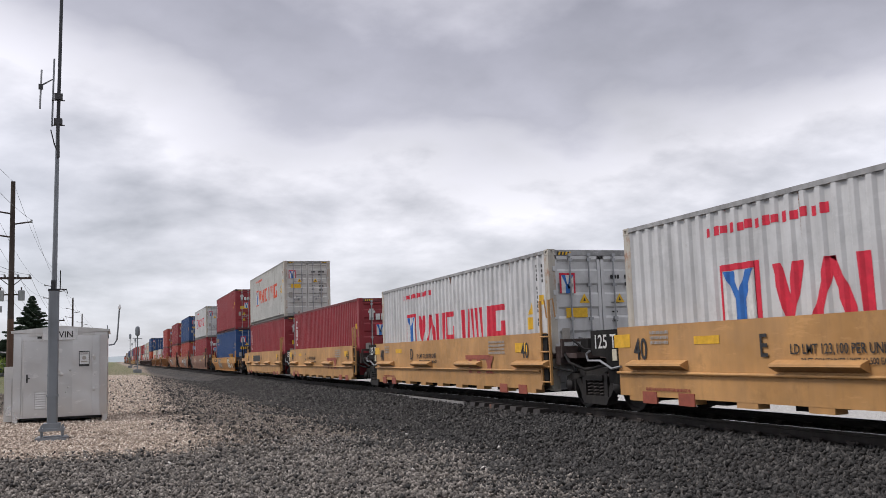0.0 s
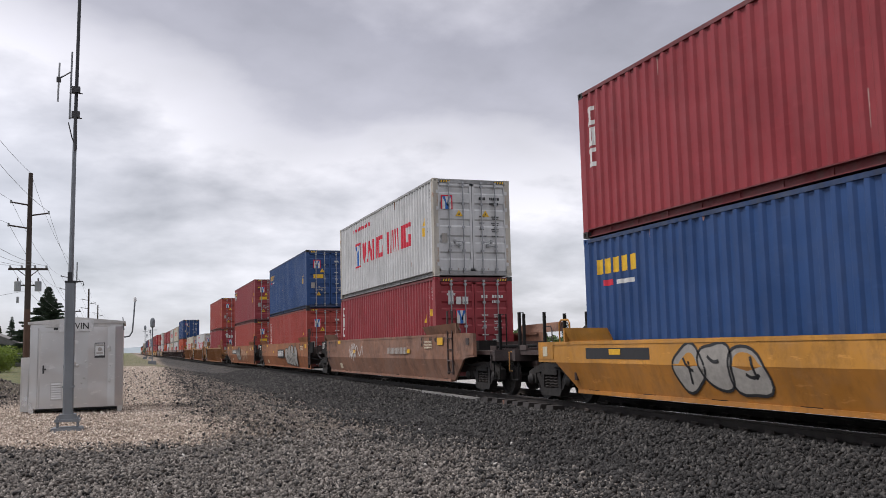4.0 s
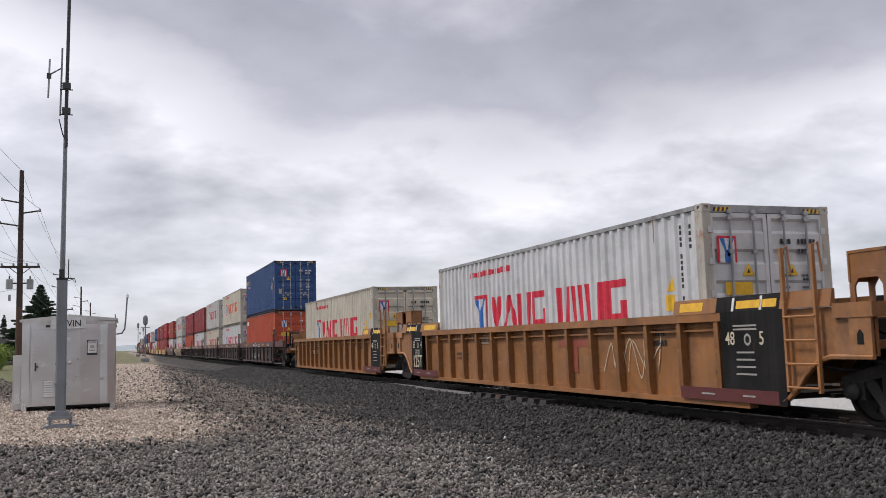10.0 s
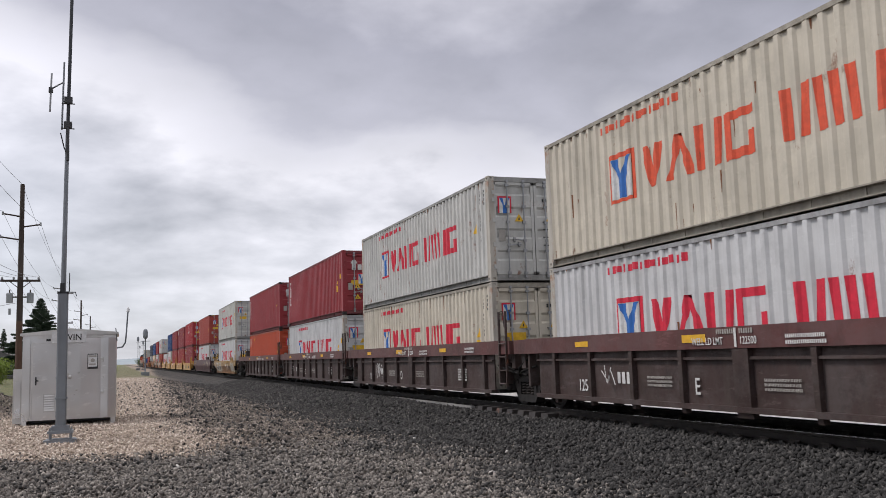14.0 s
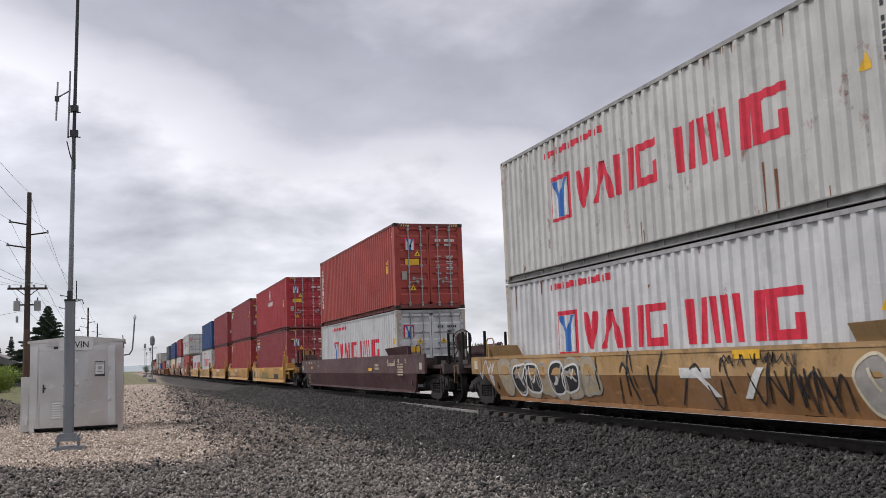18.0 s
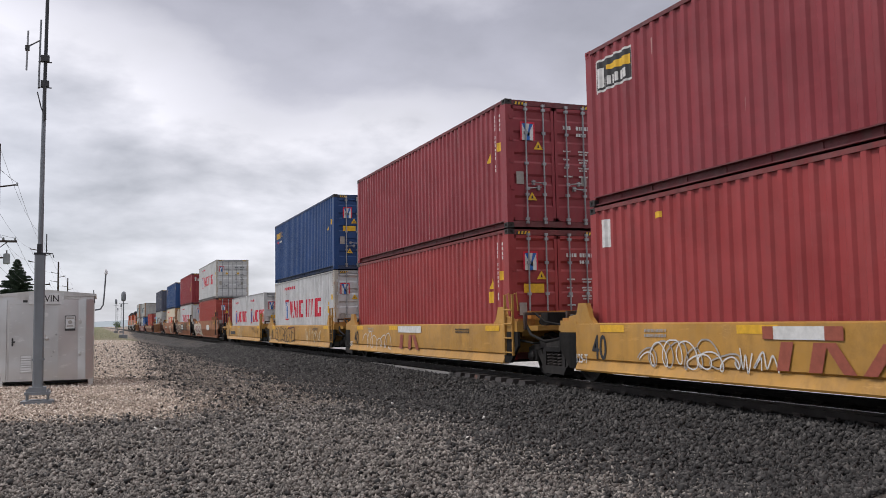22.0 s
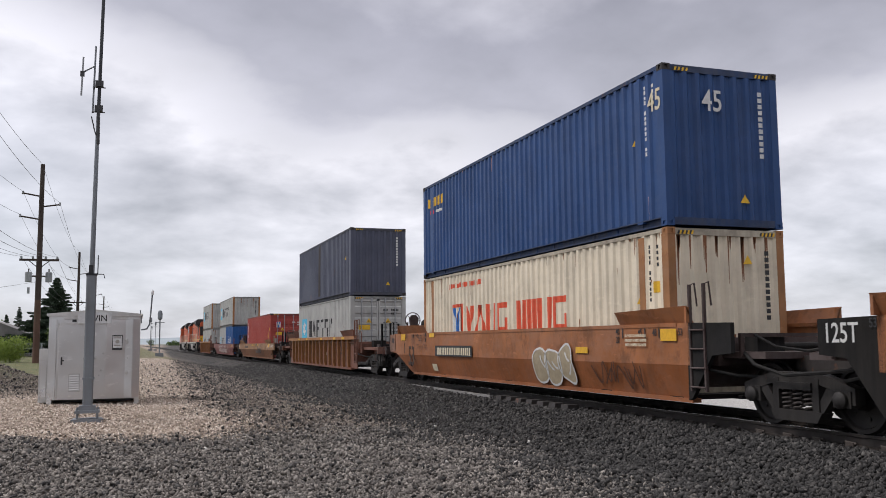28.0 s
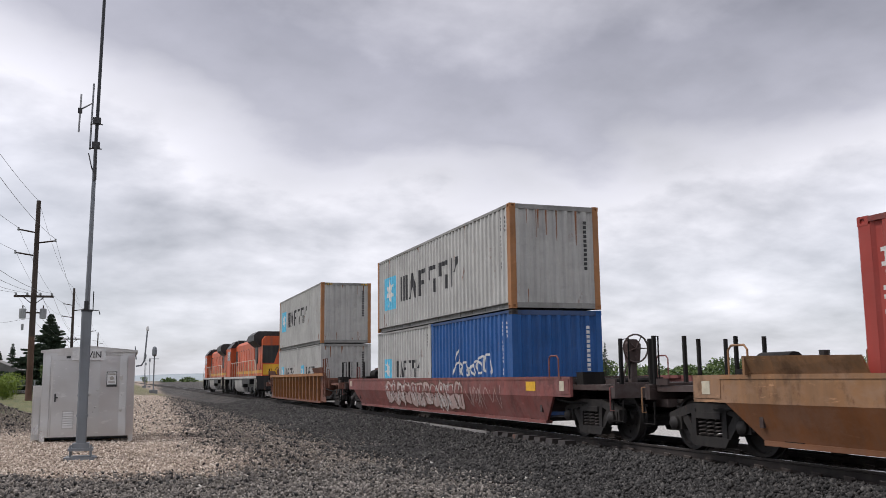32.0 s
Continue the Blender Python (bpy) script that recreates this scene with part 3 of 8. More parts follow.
def end_badge(c, x0, z0, yy):
    """Square badge: red frame, white field, blue fork."""
    part("badge", Shape().poly([(x0, yy, z0), (x0 + 0.36, yy, z0), (x0 + 0.36, yy, z0 + 0.42), (x0, yy, z0 + 0.42)]), RED, c)
    part("badge", Shape().poly([(x0 + 0.04, yy - 0.004, z0), (x0 + 0.32, yy - 0.004, z0), (x0 + 0.32, yy - 0.004, z0 + 0.38), (x0 + 0.04, yy - 0.004, z0 + 0.38)]), WHITE, c)
    mx = x0 + 0.18
    part("badge", Shape().poly([(mx - 0.05, yy - 0.008, z0), (mx + 0.05, yy - 0.008, z0), (mx + 0.05, yy - 0.008, z0 + 0.2), (mx - 0.05, yy - 0.008, z0 + 0.2)])
         .poly([(mx - 0.05, yy - 0.008, z0 + 0.2), (mx, yy - 0.008, z0 + 0.14), (mx - 0.05, yy - 0.008, z0 + 0.38), (mx - 0.14, yy - 0.008, z0 + 0.38)])
         .poly([(mx + 0.05, yy - 0.008, z0 + 0.2), (mx, yy - 0.008, z0 + 0.14), (mx + 0.05, yy - 0.008, z0 + 0.38), (mx + 0.14, yy - 0.008, z0 + 0.38)]), BLUE, c)


def container(colour, L, h, y, z, mark="", end="door", mark_red="red", badge=True, group="containers on the train", rusty_posts=False, label="", extra=None):
    """A shipping container; y, z: the base's middle in the train's own space."""
    rnd = random.Random(int(y * 100 + z * 7))
    mat = box_paint(colour)
    words = {"white": "white", "cream": "cream", "greywhite": "grey-white", "palegrey": "pale grey", "maroonbox": "maroon", "darkred": "dark red", "brickred": "brick red",
             "claret": "maroon", "brightred": "bright red", "orange": "orange", "blue": "dark blue", "royal": "royal blue", "slate": "slate grey", "rustcream": "rust-streaked cream"}[colour]
    size = {6.058: "twenty-foot", 12.192: "forty-foot", 13.716: "forty-five-foot"}[L]
    text = label or "%s corrugated steel %s container %s" % (words, size, "stacked on another container" if z > 2 else "sitting in a well car")
    c = thing("shipping_container", text, "container", group)
    F, pr = L / 2, side_profile(L)
    light = colour in ("white", "cream", "greywhite", "rustcream", "palegrey")
    part("side_wall", wall_mesh(L, h, mat, -1), None, c)
    part("side_wall", wall_mesh(L, h, mat, 1), None, c)
    part("roof", roof_mesh(L, mat, h), None, c)
    # rails take a darkened wall colour: painted-in shade of the channels, plus grime
    part("frame", rail_set(L, h, shaded_frame_paint(colour)), None, c, "grimy bottom and top rails, channel shade put into their colour")
    pmat = (RUST_EATEN if colour in ("rustcream", "palegrey") else RUSTY) if rusty_posts else mat
    posts = [L / 2] if L < 13 else [L / 2, 6.096]
    for sx in (-1, 1):
        for sy in (-1, 1):
            for py in posts:
                o = part("corner_post", post_mesh(h, pmat), None, c, "rusted corner post" if rusty_posts else "")
                o.matrix_basis = Matrix.Translation((sx * HW * (1 if py == posts[0] else 1.0), sy * py, 0)) @ Matrix.Diagonal((-sx, -sy, 1, 1))
            for zz in (0, h - 0.118):
                o = part("corner_casting", casting_mesh(pmat if light else CASTING if rnd.random() < 0.75 else mat), None, c)
                o.matrix_basis = Matrix.Translation((sx * (HW + 0.002), sy * (L / 2 + 0.002), zz)) @ Matrix.Diagonal((-sx, -sy, 1, 1))
    for near in (True, False):
        doors = (end == "door") == near
        turn = Matrix.Identity(4) if near else pose(0, 0, 0, 0, 0, 180)
        shift = turn @ Matrix.Translation((0, -L / 2, 0))
        if doors:
            for k in (0, 1):
                m = shift @ Matrix.Translation((-HW + 0.125, 0, 0)) if k == 0 else shift @ Matrix.Translation((HW - 0.125, 0, 0)) @ Matrix.Diagonal((-1, 1, 1, 1))
                d = part("door", door_mesh(h, mat), None, c, at=m)
                if near:
                    for rx in (0.36, 0.80):
                        part("lock_rod", lock_rod_mesh(h), None, d, at=(rx, 0, 0))
                        part("door_handle", handle_mesh(), None, d, at=Matrix.Translation((rx, 0, 0.88 + 0.12 * (rx > 0.5))) @ Matrix.Diagonal((1 if rx < 0.5 else -1, 1, 1, 1)))
        else:
            part("end_wall", end_wall_mesh(h, mat), None, c, at=shift)
    if h > 2.7:
        hazard_strips(c, L, h)
    # ---- paint and stickers on the side
    sets = {}
    if mark == "fork":
        k = 1.0 if L > 7 else 0.62
        got = fork_logo(F, 1.05 if h > 2.7 else 0.90, 0.95 if h > 2.7 else 0.90)
        if L < 7:
            got = {n: [[[(F + (y_ - F) * 0.62, z_ * 0.92 + 0.1) for y_, z_ in p] for p in ps] for ps in gs] for n, gs in got.items()}
        ink = RED if mark_red == "red" else ORANGE_RED
        for mat_, gs, nm in ((ink, got["red"], "painted_block"), (BLUE, got["blue"], "painted_badge"), (WHITE, got["white"], "painted_badge"), (ink, got["line"], "small_print")):
            for g_ in gs:
                o = part(nm, paint_on_side(g_, pr), mat_, c)
                if nm == "small_print":
                    tagged(o, kind="stuff")
    elif mark == "threeblock":
        sets = {WHITE: blocks_down(F, h - 0.36, 3, 0.26, 0.36, 0.05, 0.30)}
    elif mark == "column":
        sets = {WHITE: blocks_down(F, h - 0.42, 6, 0.27, 0.24, 0.055, 0.30)}
    elif mark == "yellowline":
        sets = {SIGN_YELLOW: [rect(F - 0.42 - 0.29 * (i + 1), F - 0.42 - 0.29 * i - 0.06, h - 0.72, h - 0.44) for i in range(5)],
                RED: [rect(F - 1.05, F - 0.7, h - 0.95, h - 0.84)], WHITE: [rect(F - 1.8, F - 1.12, h - 0.94, h - 0.86)]}
    elif mark == "star":
        w, hg, z0 = (1.55, 1.15, h - 1.85) if L > 7 else (1.0, 0.75, h - 1.7)
        b, st = star_logo(F, z0, w, hg)
        sets = {SKY_BLUE: b}
        for g_ in dark_blocks(F, 0.8 + w + 0.5, z0 + hg * 0.16, hg * 0.72, 0.78 if L > 7 else 0.36):
            part("painted_block", paint_on_side(g_, pr), BLACK, c)
        part("painted_star", paint_on_side(st, pr, proud=0.008), WHITE, c)
    elif mark == "lighthouse":
        sets = {WHITE: [rect(F - 1.50, F - 0.30, h - 0.86, h - 0.26)]}
        part("painted_badge", paint_on_side([rect(F - 1.46, F - 0.34, h - 0.82, h - 0.30)], pr, proud=0.007), BLACK, c)
        part("painted_badge", paint_on_side([[(F - 1.44, h - 0.40), (F - 0.72, h - 0.42), (F - 0.72, h - 0.50), (F - 1.44, h - 0.58)]], pr, proud=0.010), SIGN_YELLOW, c)
        for r_ in [rect(F - 0.58, F - 0.42, h - 0.78, h - 0.42)] + [rect(F - 0.68 - 0.13 * i, F - 0.60 - 0.13 * i, h - 0.78, h - 0.62) for i in range(6)]:
            part("painted_badge", paint_on_side([r_], pr, proud=0.010), WHITE, c)
    elif mark == "compass":
        y0 = F - 5.0
        sets = {WHITE: [rect(y0 - 0.27 * (i + 1) + 0.08, y0 - 0.27 * i, h - 1.25, h - 1.0 + 0.07 * (i == 0)) for i in range(8)]
                + [[(F - 6.05 + 0.24 * math.cos(a), h - 0.58 + 0.30 * math.sin(a)) for a in [2 * math.pi * j / 10 for j in range(10)]]]}
    elif mark == "script":
        sets = {WHITE: [rect(F - 0.36 - 0.26 * (i + 1) + 0.05, F - 0.36 - 0.26 * i, h - 0.55, h - 0.28, -0.06) for i in range(3)]}
    elif mark == "flag":
        sets = {WHITE: [rect(F - 0.62, F - 0.34, h - 0.75, h - 0.25)], SIGN_YELLOW: [rect(F - 2.2, F - 2.0, h - 0.4, h - 0.3)]}
    # every container has its numbers and warnings by the near corner
    light = colour in ("white", "cream", "greywhite", "rustcream", "palegrey")
    nums = [rect(-F + 0.63, -F + 0.685, h - 0.32 - 0.095 * i, h - 0.26 - 0.095 * i + 0.012 * (i % 2)) for i in range(14) if i not in (4, 11)]
    nums += [rect(-F + 0.37, -F + 0.43, h - 0.34 - 0.105 * i, h - 0.275 - 0.105 * i) for i in range(4)]
    warn = [[(-F + 0.86, h - 1.30), (-F + 1.06, h - 1.30), (-F + 0.96, h - 1.05)]]
    if rnd.random() < 0.7:
        warn.append(rect(-F + 0.34, -F + 0.50, h - 1.12, h - 0.92))
    if rnd.random() < 0.5:
        warn.append(rect(-F + 0.86, -F + 1.10, h - 1.62, h - 1.36))
    if mark != "star" and colour != "royal":
        sets[SIGN_YELLOW] = sets.get(SIGN_YELLOW, []) + warn
    for m, polys in sets.items():
        for p in polys:
            part("painted_marking", paint_on_side([p], pr), m, c)
    tagged(part("small_print", paint_on_side(nums, pr), BLACK if light else WHITE, c), kind="stuff")
    # rust that has run down from the rails and scratches along the side
    drips = []
    for _ in range({"white": 9, "cream": 26, "greywhite": 30, "palegrey": 22, "rustcream": 60}.get(colour, 5) * (1 if L > 7 else 0)):
        a, w, l = rnd.uniform(-F + 0.22, F - 0.22), rnd.uniform(0.012, 0.04), rnd.expovariate(5.5) + 0.04
        zt_ = h - 0.08 if rnd.random() < 0.45 else rnd.choice((0.16 + l, rnd.uniform(0.5, h - 0.2)))
        drips.append([(a - w / 2, zt_), (a + w / 2, zt_), (a + w * 0.2, max(0.158, zt_ - l)), (a - w * 0.2, max(0.158, zt_ - l))])
    if drips:
        tagged(part("rust_run", paint_on_side(drips, pr), RUST_DRIP if light else SCRATCH, c, "brown rust runs" if light else "pale scratches"), kind="stuff")
    if colour in ("rustcream", "greywhite", "palegrey") and end == "wall":
        s, st = Shape(), (2 * HW - 0.32) / 8
        for _ in range(34 if colour == "rustcream" else 8):
            k = rnd.randrange(8)
            x0, w, l = -HW + 0.16 + st * (k + rnd.uniform(0.02, 0.22)), rnd.uniform(0.02, 0.07), rnd.uniform(0.1, 0.9)
            z1 = h - 0.13 if rnd.random() < 0.6 else 0.15 + l
            s.poly([(x0, -L / 2 + 0.002, z1), (x0 + w, -L / 2 + 0.002, z1), (x0 + w * 0.6, -L / 2 + 0.002, z1 - l), (x0 + w * 0.3, -L / 2 + 0.002, z1 - l)])
        tagged(part("rust_run", s, RUST_DRIP, c, "brown rust runs"), kind="stuff")
    # ---- stickers on the end
    yy = -L / 2 - 0.006
    if end == "door":
        for tx, tz in ((-0.42, h - 1.12) if mark != "threeblock" else (-0.60, 1.05), (0.42, h - 1.12) if light else (-0.60, 0.62)):
            s = Shape()
            warning_triangle(s, tx, tz, 0.12, yy)
            part("warning_sticker", s, SIGN_YELLOW, c)
            part("warning_symbol", Shape().poly([(tx - 0.03, yy - 0.004, tz + 0.04), (tx + 0.03, yy - 0.004, tz + 0.04), (tx, yy - 0.004, tz + 0.12)]), BLACK, c)
        if rnd.random() < 0.5:
            part("caution_sticker", Shape().poly([(-0.86, yy, h - 1.42), (-0.36, yy, h - 1.42), (-0.36, yy, h - 1.22), (-0.86, yy, h - 1.22)]), SIGN_YELLOW, c)
        s = Shape()
        for z0, w, hh, x in ((h - 0.62, 0.20, 0.085, 0.22), (h - 0.62, 0.32, 0.085, 0.56), (h - 0.77, 0.24, 0.075, 0.56), (h - 1.14, 0.18, 0.035, 0.22), (h - 1.14, 0.24, 0.035, 0.60), (h - 1.20, 0.20, 0.035, 0.62), (h - 1.33, 0.14, 0.035, 0.22), (h - 1.33, 0.24, 0.035, 0.60), (h - 1.39, 0.2, 0.035, 0.62), (h - 1.52, 0.14, 0.035, 0.22), (h - 1.52, 0.24, 0.035, 0.60), (h - 1.58, 0.2, 0.035, 0.62), (h - 1.72, 0.2, 0.035, 0.22), (h - 1.72, 0.22, 0.035, 0.60)):
            x_end = x + w
            while x < x_end:
                b = hh * (0.5 + 0.25 * rnd.random())
                s.poly([(x, yy, z0), (x + b, yy, z0), (x + b, yy, z0 + hh), (x, yy, z0 + hh)])
                x += b + hh * 0.22
        tagged(part("small_print", s, BLACK if light else WHITE, c), kind="stuff")
        if badge and mark != "star":
            x0, z0 = (-0.98, h - 0.92) if light else (-0.60, h - 1.36) if mark == "threeblock" else (-0.86, h - 0.92)
            end_badge(c, x0, z0, yy)
        part("data_plate", Shape().poly([(-0.98, yy, 0.98), (-0.80, yy, 0.98), (-0.80, yy, 1.26), (-0.98, yy, 1.26)]), GREY_BAR, c)
        if rnd.random() < 0.6:
            part("data_plate", Shape().poly([(0.66, yy, 0.98), (0.80, yy, 0.98), (0.80, yy, 1.18), (0.66, yy, 1.18)]), GREY_BAR, c)
        if mark == "threeblock":
            part("painted_marking", Shape().box(-0.82, -0.66, yy, yy + 0.003, h - 0.80, h - 0.40).box(-0.86, -0.6, yy, yy + 0.003, h - 0.54, h - 0.47)
                 .box(-0.58, -0.42, yy, yy + 0.003, h - 0.80, h - 0.58).box(-0.38, -0.20, yy, yy + 0.003, h - 0.80, h - 0.58), WHITE, c)
        elif mark == "lighthouse":
            part("painted_marking", Shape().box(-1.0, -0.66, yy, yy + 0.003, h - 0.72, h - 0.50), BLACK, c)
            part("painted_marking", Shape().box(-0.98, -0.70, yy - 0.004, yy, h - 0.60, h - 0.53), SIGN_YELLOW, c)
    else:
        s = Shape()
        for i in range(11):
            s.poly([(0.78, yy, h - 0.46 - 0.115 * i), (0.87, yy, h - 0.46 - 0.115 * i), (0.87, yy, h - 0.38 - 0.115 * i), (0.78, yy, h - 0.38 - 0.115 * i)])
        tagged(part("small_print", s, BLACK if light else WHITE, c), kind="stuff")
        s = Shape()
        warning_triangle(s, 0.42, 0.45 if not light else h - 0.62, 0.10, yy)
        if mark == "fork" and colour == "white":
            end_badge(c, -0.72, h - 0.84, yy)
        if mark != "star" and colour != "royal":
            part("warning_sticker", s, SIGN_YELLOW, c)
        if mark == "threeblock":
            part("painted_marking", Shape().box(-0.92, -0.78, yy, yy + 0.003, h - 0.72, h - 0.34).box(-0.98, -0.70, yy, yy + 0.003, h - 0.48, h - 0.42)
                 .box(-0.66, -0.48, yy, yy + 0.003, h - 0.72, h - 0.50).box(-0.42, -0.22, yy, yy + 0.003, h - 0.72, h - 0.50), WHITE, c)
    MOVERS.append((c, y, z))
    return c


MOVERS = []      # thing, y at the start, z


# ---------- running gear ----------
WHEEL_R = 0.46
WHEELS_A, WHEELS_B = [], []


def wheelset_mesh():
    def make():
        s = Shape()
        for sx in (-1, 1):
            s.disc((sx * 0.70, 0, 0), (sx, 0, 0), [(-0.05, 0.485), (-0.02, 0.485), (-0.015, WHEEL_R), (0.09, WHEEL_R - 0.008), (0.09, WHEEL_R - 0.06), (0.05, WHEEL_R - 0.08), (0.03, 0.16), (0.10, 0.13), (0.10, 0.05)], 28)
            for k in range(6):
                a = math.pi * k / 3
                s.tube((sx * 0.74, 0.27 * math.cos(a), 0.27 * math.sin(a)), (sx * 0.755, 0.27 * math.cos(a), 0.27 * math.sin(a)), 0.03, 6)
        s.tube((-1.05, 0, 0), (1.05, 0, 0), 0.08, 10)
        return s.mesh("wheelset", WHEEL_STEEL)
    return cached(("wheelset",), make)


def side_frame_mesh():
    """Cast truck side frame, in the y-z plane, its outer face towards -x."""
    def make():
        s = Shape()
        W = 0.89
        top = [(-W - 0.22, 0.40), (-W - 0.22, 0.62), (-W + 0.05, 0.70), (-0.45, 0.80), (0.45, 0.80), (W - 0.05, 0.70), (W + 0.22, 0.62), (W + 0.22, 0.40),
               (W + 0.12, 0.40), (W + 0.10, 0.55), (W - 0.12, 0.56), (0.40, 0.66), (-0.40, 0.66), (-W + 0.12, 0.56), (-W - 0.10, 0.55), (-W - 0.12, 0.40)]
        for a in (top[:4] + [top[12], top[13], top[14], top[15]], [top[3], top[4], top[11], top[12]], [top[4]] + top[5:12]):
            s.prism(a, "x", -0.08, 0.08)
        s.prism([(-W + 0.12, 0.56), (-0.46, 0.20), (-0.34, 0.26), (-W + 0.30, 0.60)], "x", -0.07, 0.07)
        s.prism([(W - 0.12, 0.56), (0.46, 0.20), (0.34, 0.26), (W - 0.30, 0.60)], "x", -0.07, 0.07)
        s.prism([(-0.52, 0.26), (-0.42, 0.12), (0.42, 0.12), (0.52, 0.26), (0.36, 0.28), (-0.36, 0.28)], "x", -0.10, 0.10)
        for y in (-0.40, 0.40):
            s.box(-0.09, 0.09, y - 0.06, y + 0.06, 0.24, 0.72)
        s.box(-0.12, 0.12, -0.34, 0.34, 0.56, 0.66)
        for y in (-W, W):
            s.box(-0.10, 0.10, y - 0.16, y + 0.16, 0.36, 0.58)
            s.disc((-0.10, y, WHEEL_R), (-1, 0, 0), [(0, 0.115), (0.05, 0.115), (0.09, 0.07), (0.10, 0.02)], 14)
        return s.mesh("side_frame", TRUCK_STEEL)
    return cached(("sideframe",), make)


def spring_mesh():
    def make():
        s = Shape()
        for y in (0.0,):
            pts = [(-0.02 + 0.075 * math.cos(a), y + 0.075 * math.sin(a), 0.28 + 0.28 * a / (2 * math.pi * 4.5)) for a in [2 * math.pi * 4.5 * i / 40 for i in range(41)]]
            s.pipe(pts, 0.017, 5)
        return s.mesh("spring", paint("spring_steel", (0.06, 0.05, 0.045), 0.5, 0.3, 0.2))
    return cached(("spring",), make)


def truck(parent, y):
    """A four-wheel truck under a car, its middle at y along the car."""
    t = part("truck", cached(("bolster",), lambda: Shape().box(-1.0, 1.0, -0.20, 0.20, 0.52, 0.74).box(-0.3, 0.3, -0.3, 0.3, 0.74, 0.86)
             .box(-0.55, 0.55, -1.12, -1.02, 0.30, 0.42).box(-0.55, 0.55, 1.02, 1.12, 0.30, 0.42)
             .box(-0.92, 0.92, -0.58, -0.50, 0.3, 0.42).box(-0.92, 0.92, 0.50, 0.58, 0.3, 0.42).mesh("truck", BLACK_STEEL)), None, parent, "black four-wheel truck", at=(0, y, 0))
    for sx in (-1, 1):
        m = Matrix.Translation((sx * 1.02, 0, 0)) @ Matrix.Diagonal((-sx, 1, 1, 1))
        part("side_frame", side_frame_mesh(), None, t, at=m)
        for dy in (-0.22, 0.0, 0.22):
            part("spring", spring_mesh(), None, t, at=m @ Matrix.Translation((0, dy, 0)))
    for sy, store in ((-0.89, WHEELS_A), (0.89, WHEELS_B)):
        store.append(part("wheelset", wheelset_mesh(), None, t, at=(0, sy, WHEEL_R + 0.002)))
    return t


# ---------- well cars ----------
CREAM_PLATE = plain("data_plate_cream", (0.55, 0.50, 0.38))
AMB_PATCH = plain("reflector_yellow", (0.72, 0.40, 0.02))


LOWER = {"ochre": "ochre_low", "tan": "tan_low", "amber": "amber_low", "clay": "clay_low"}     # the slanting lower side has a darker colour than the upper


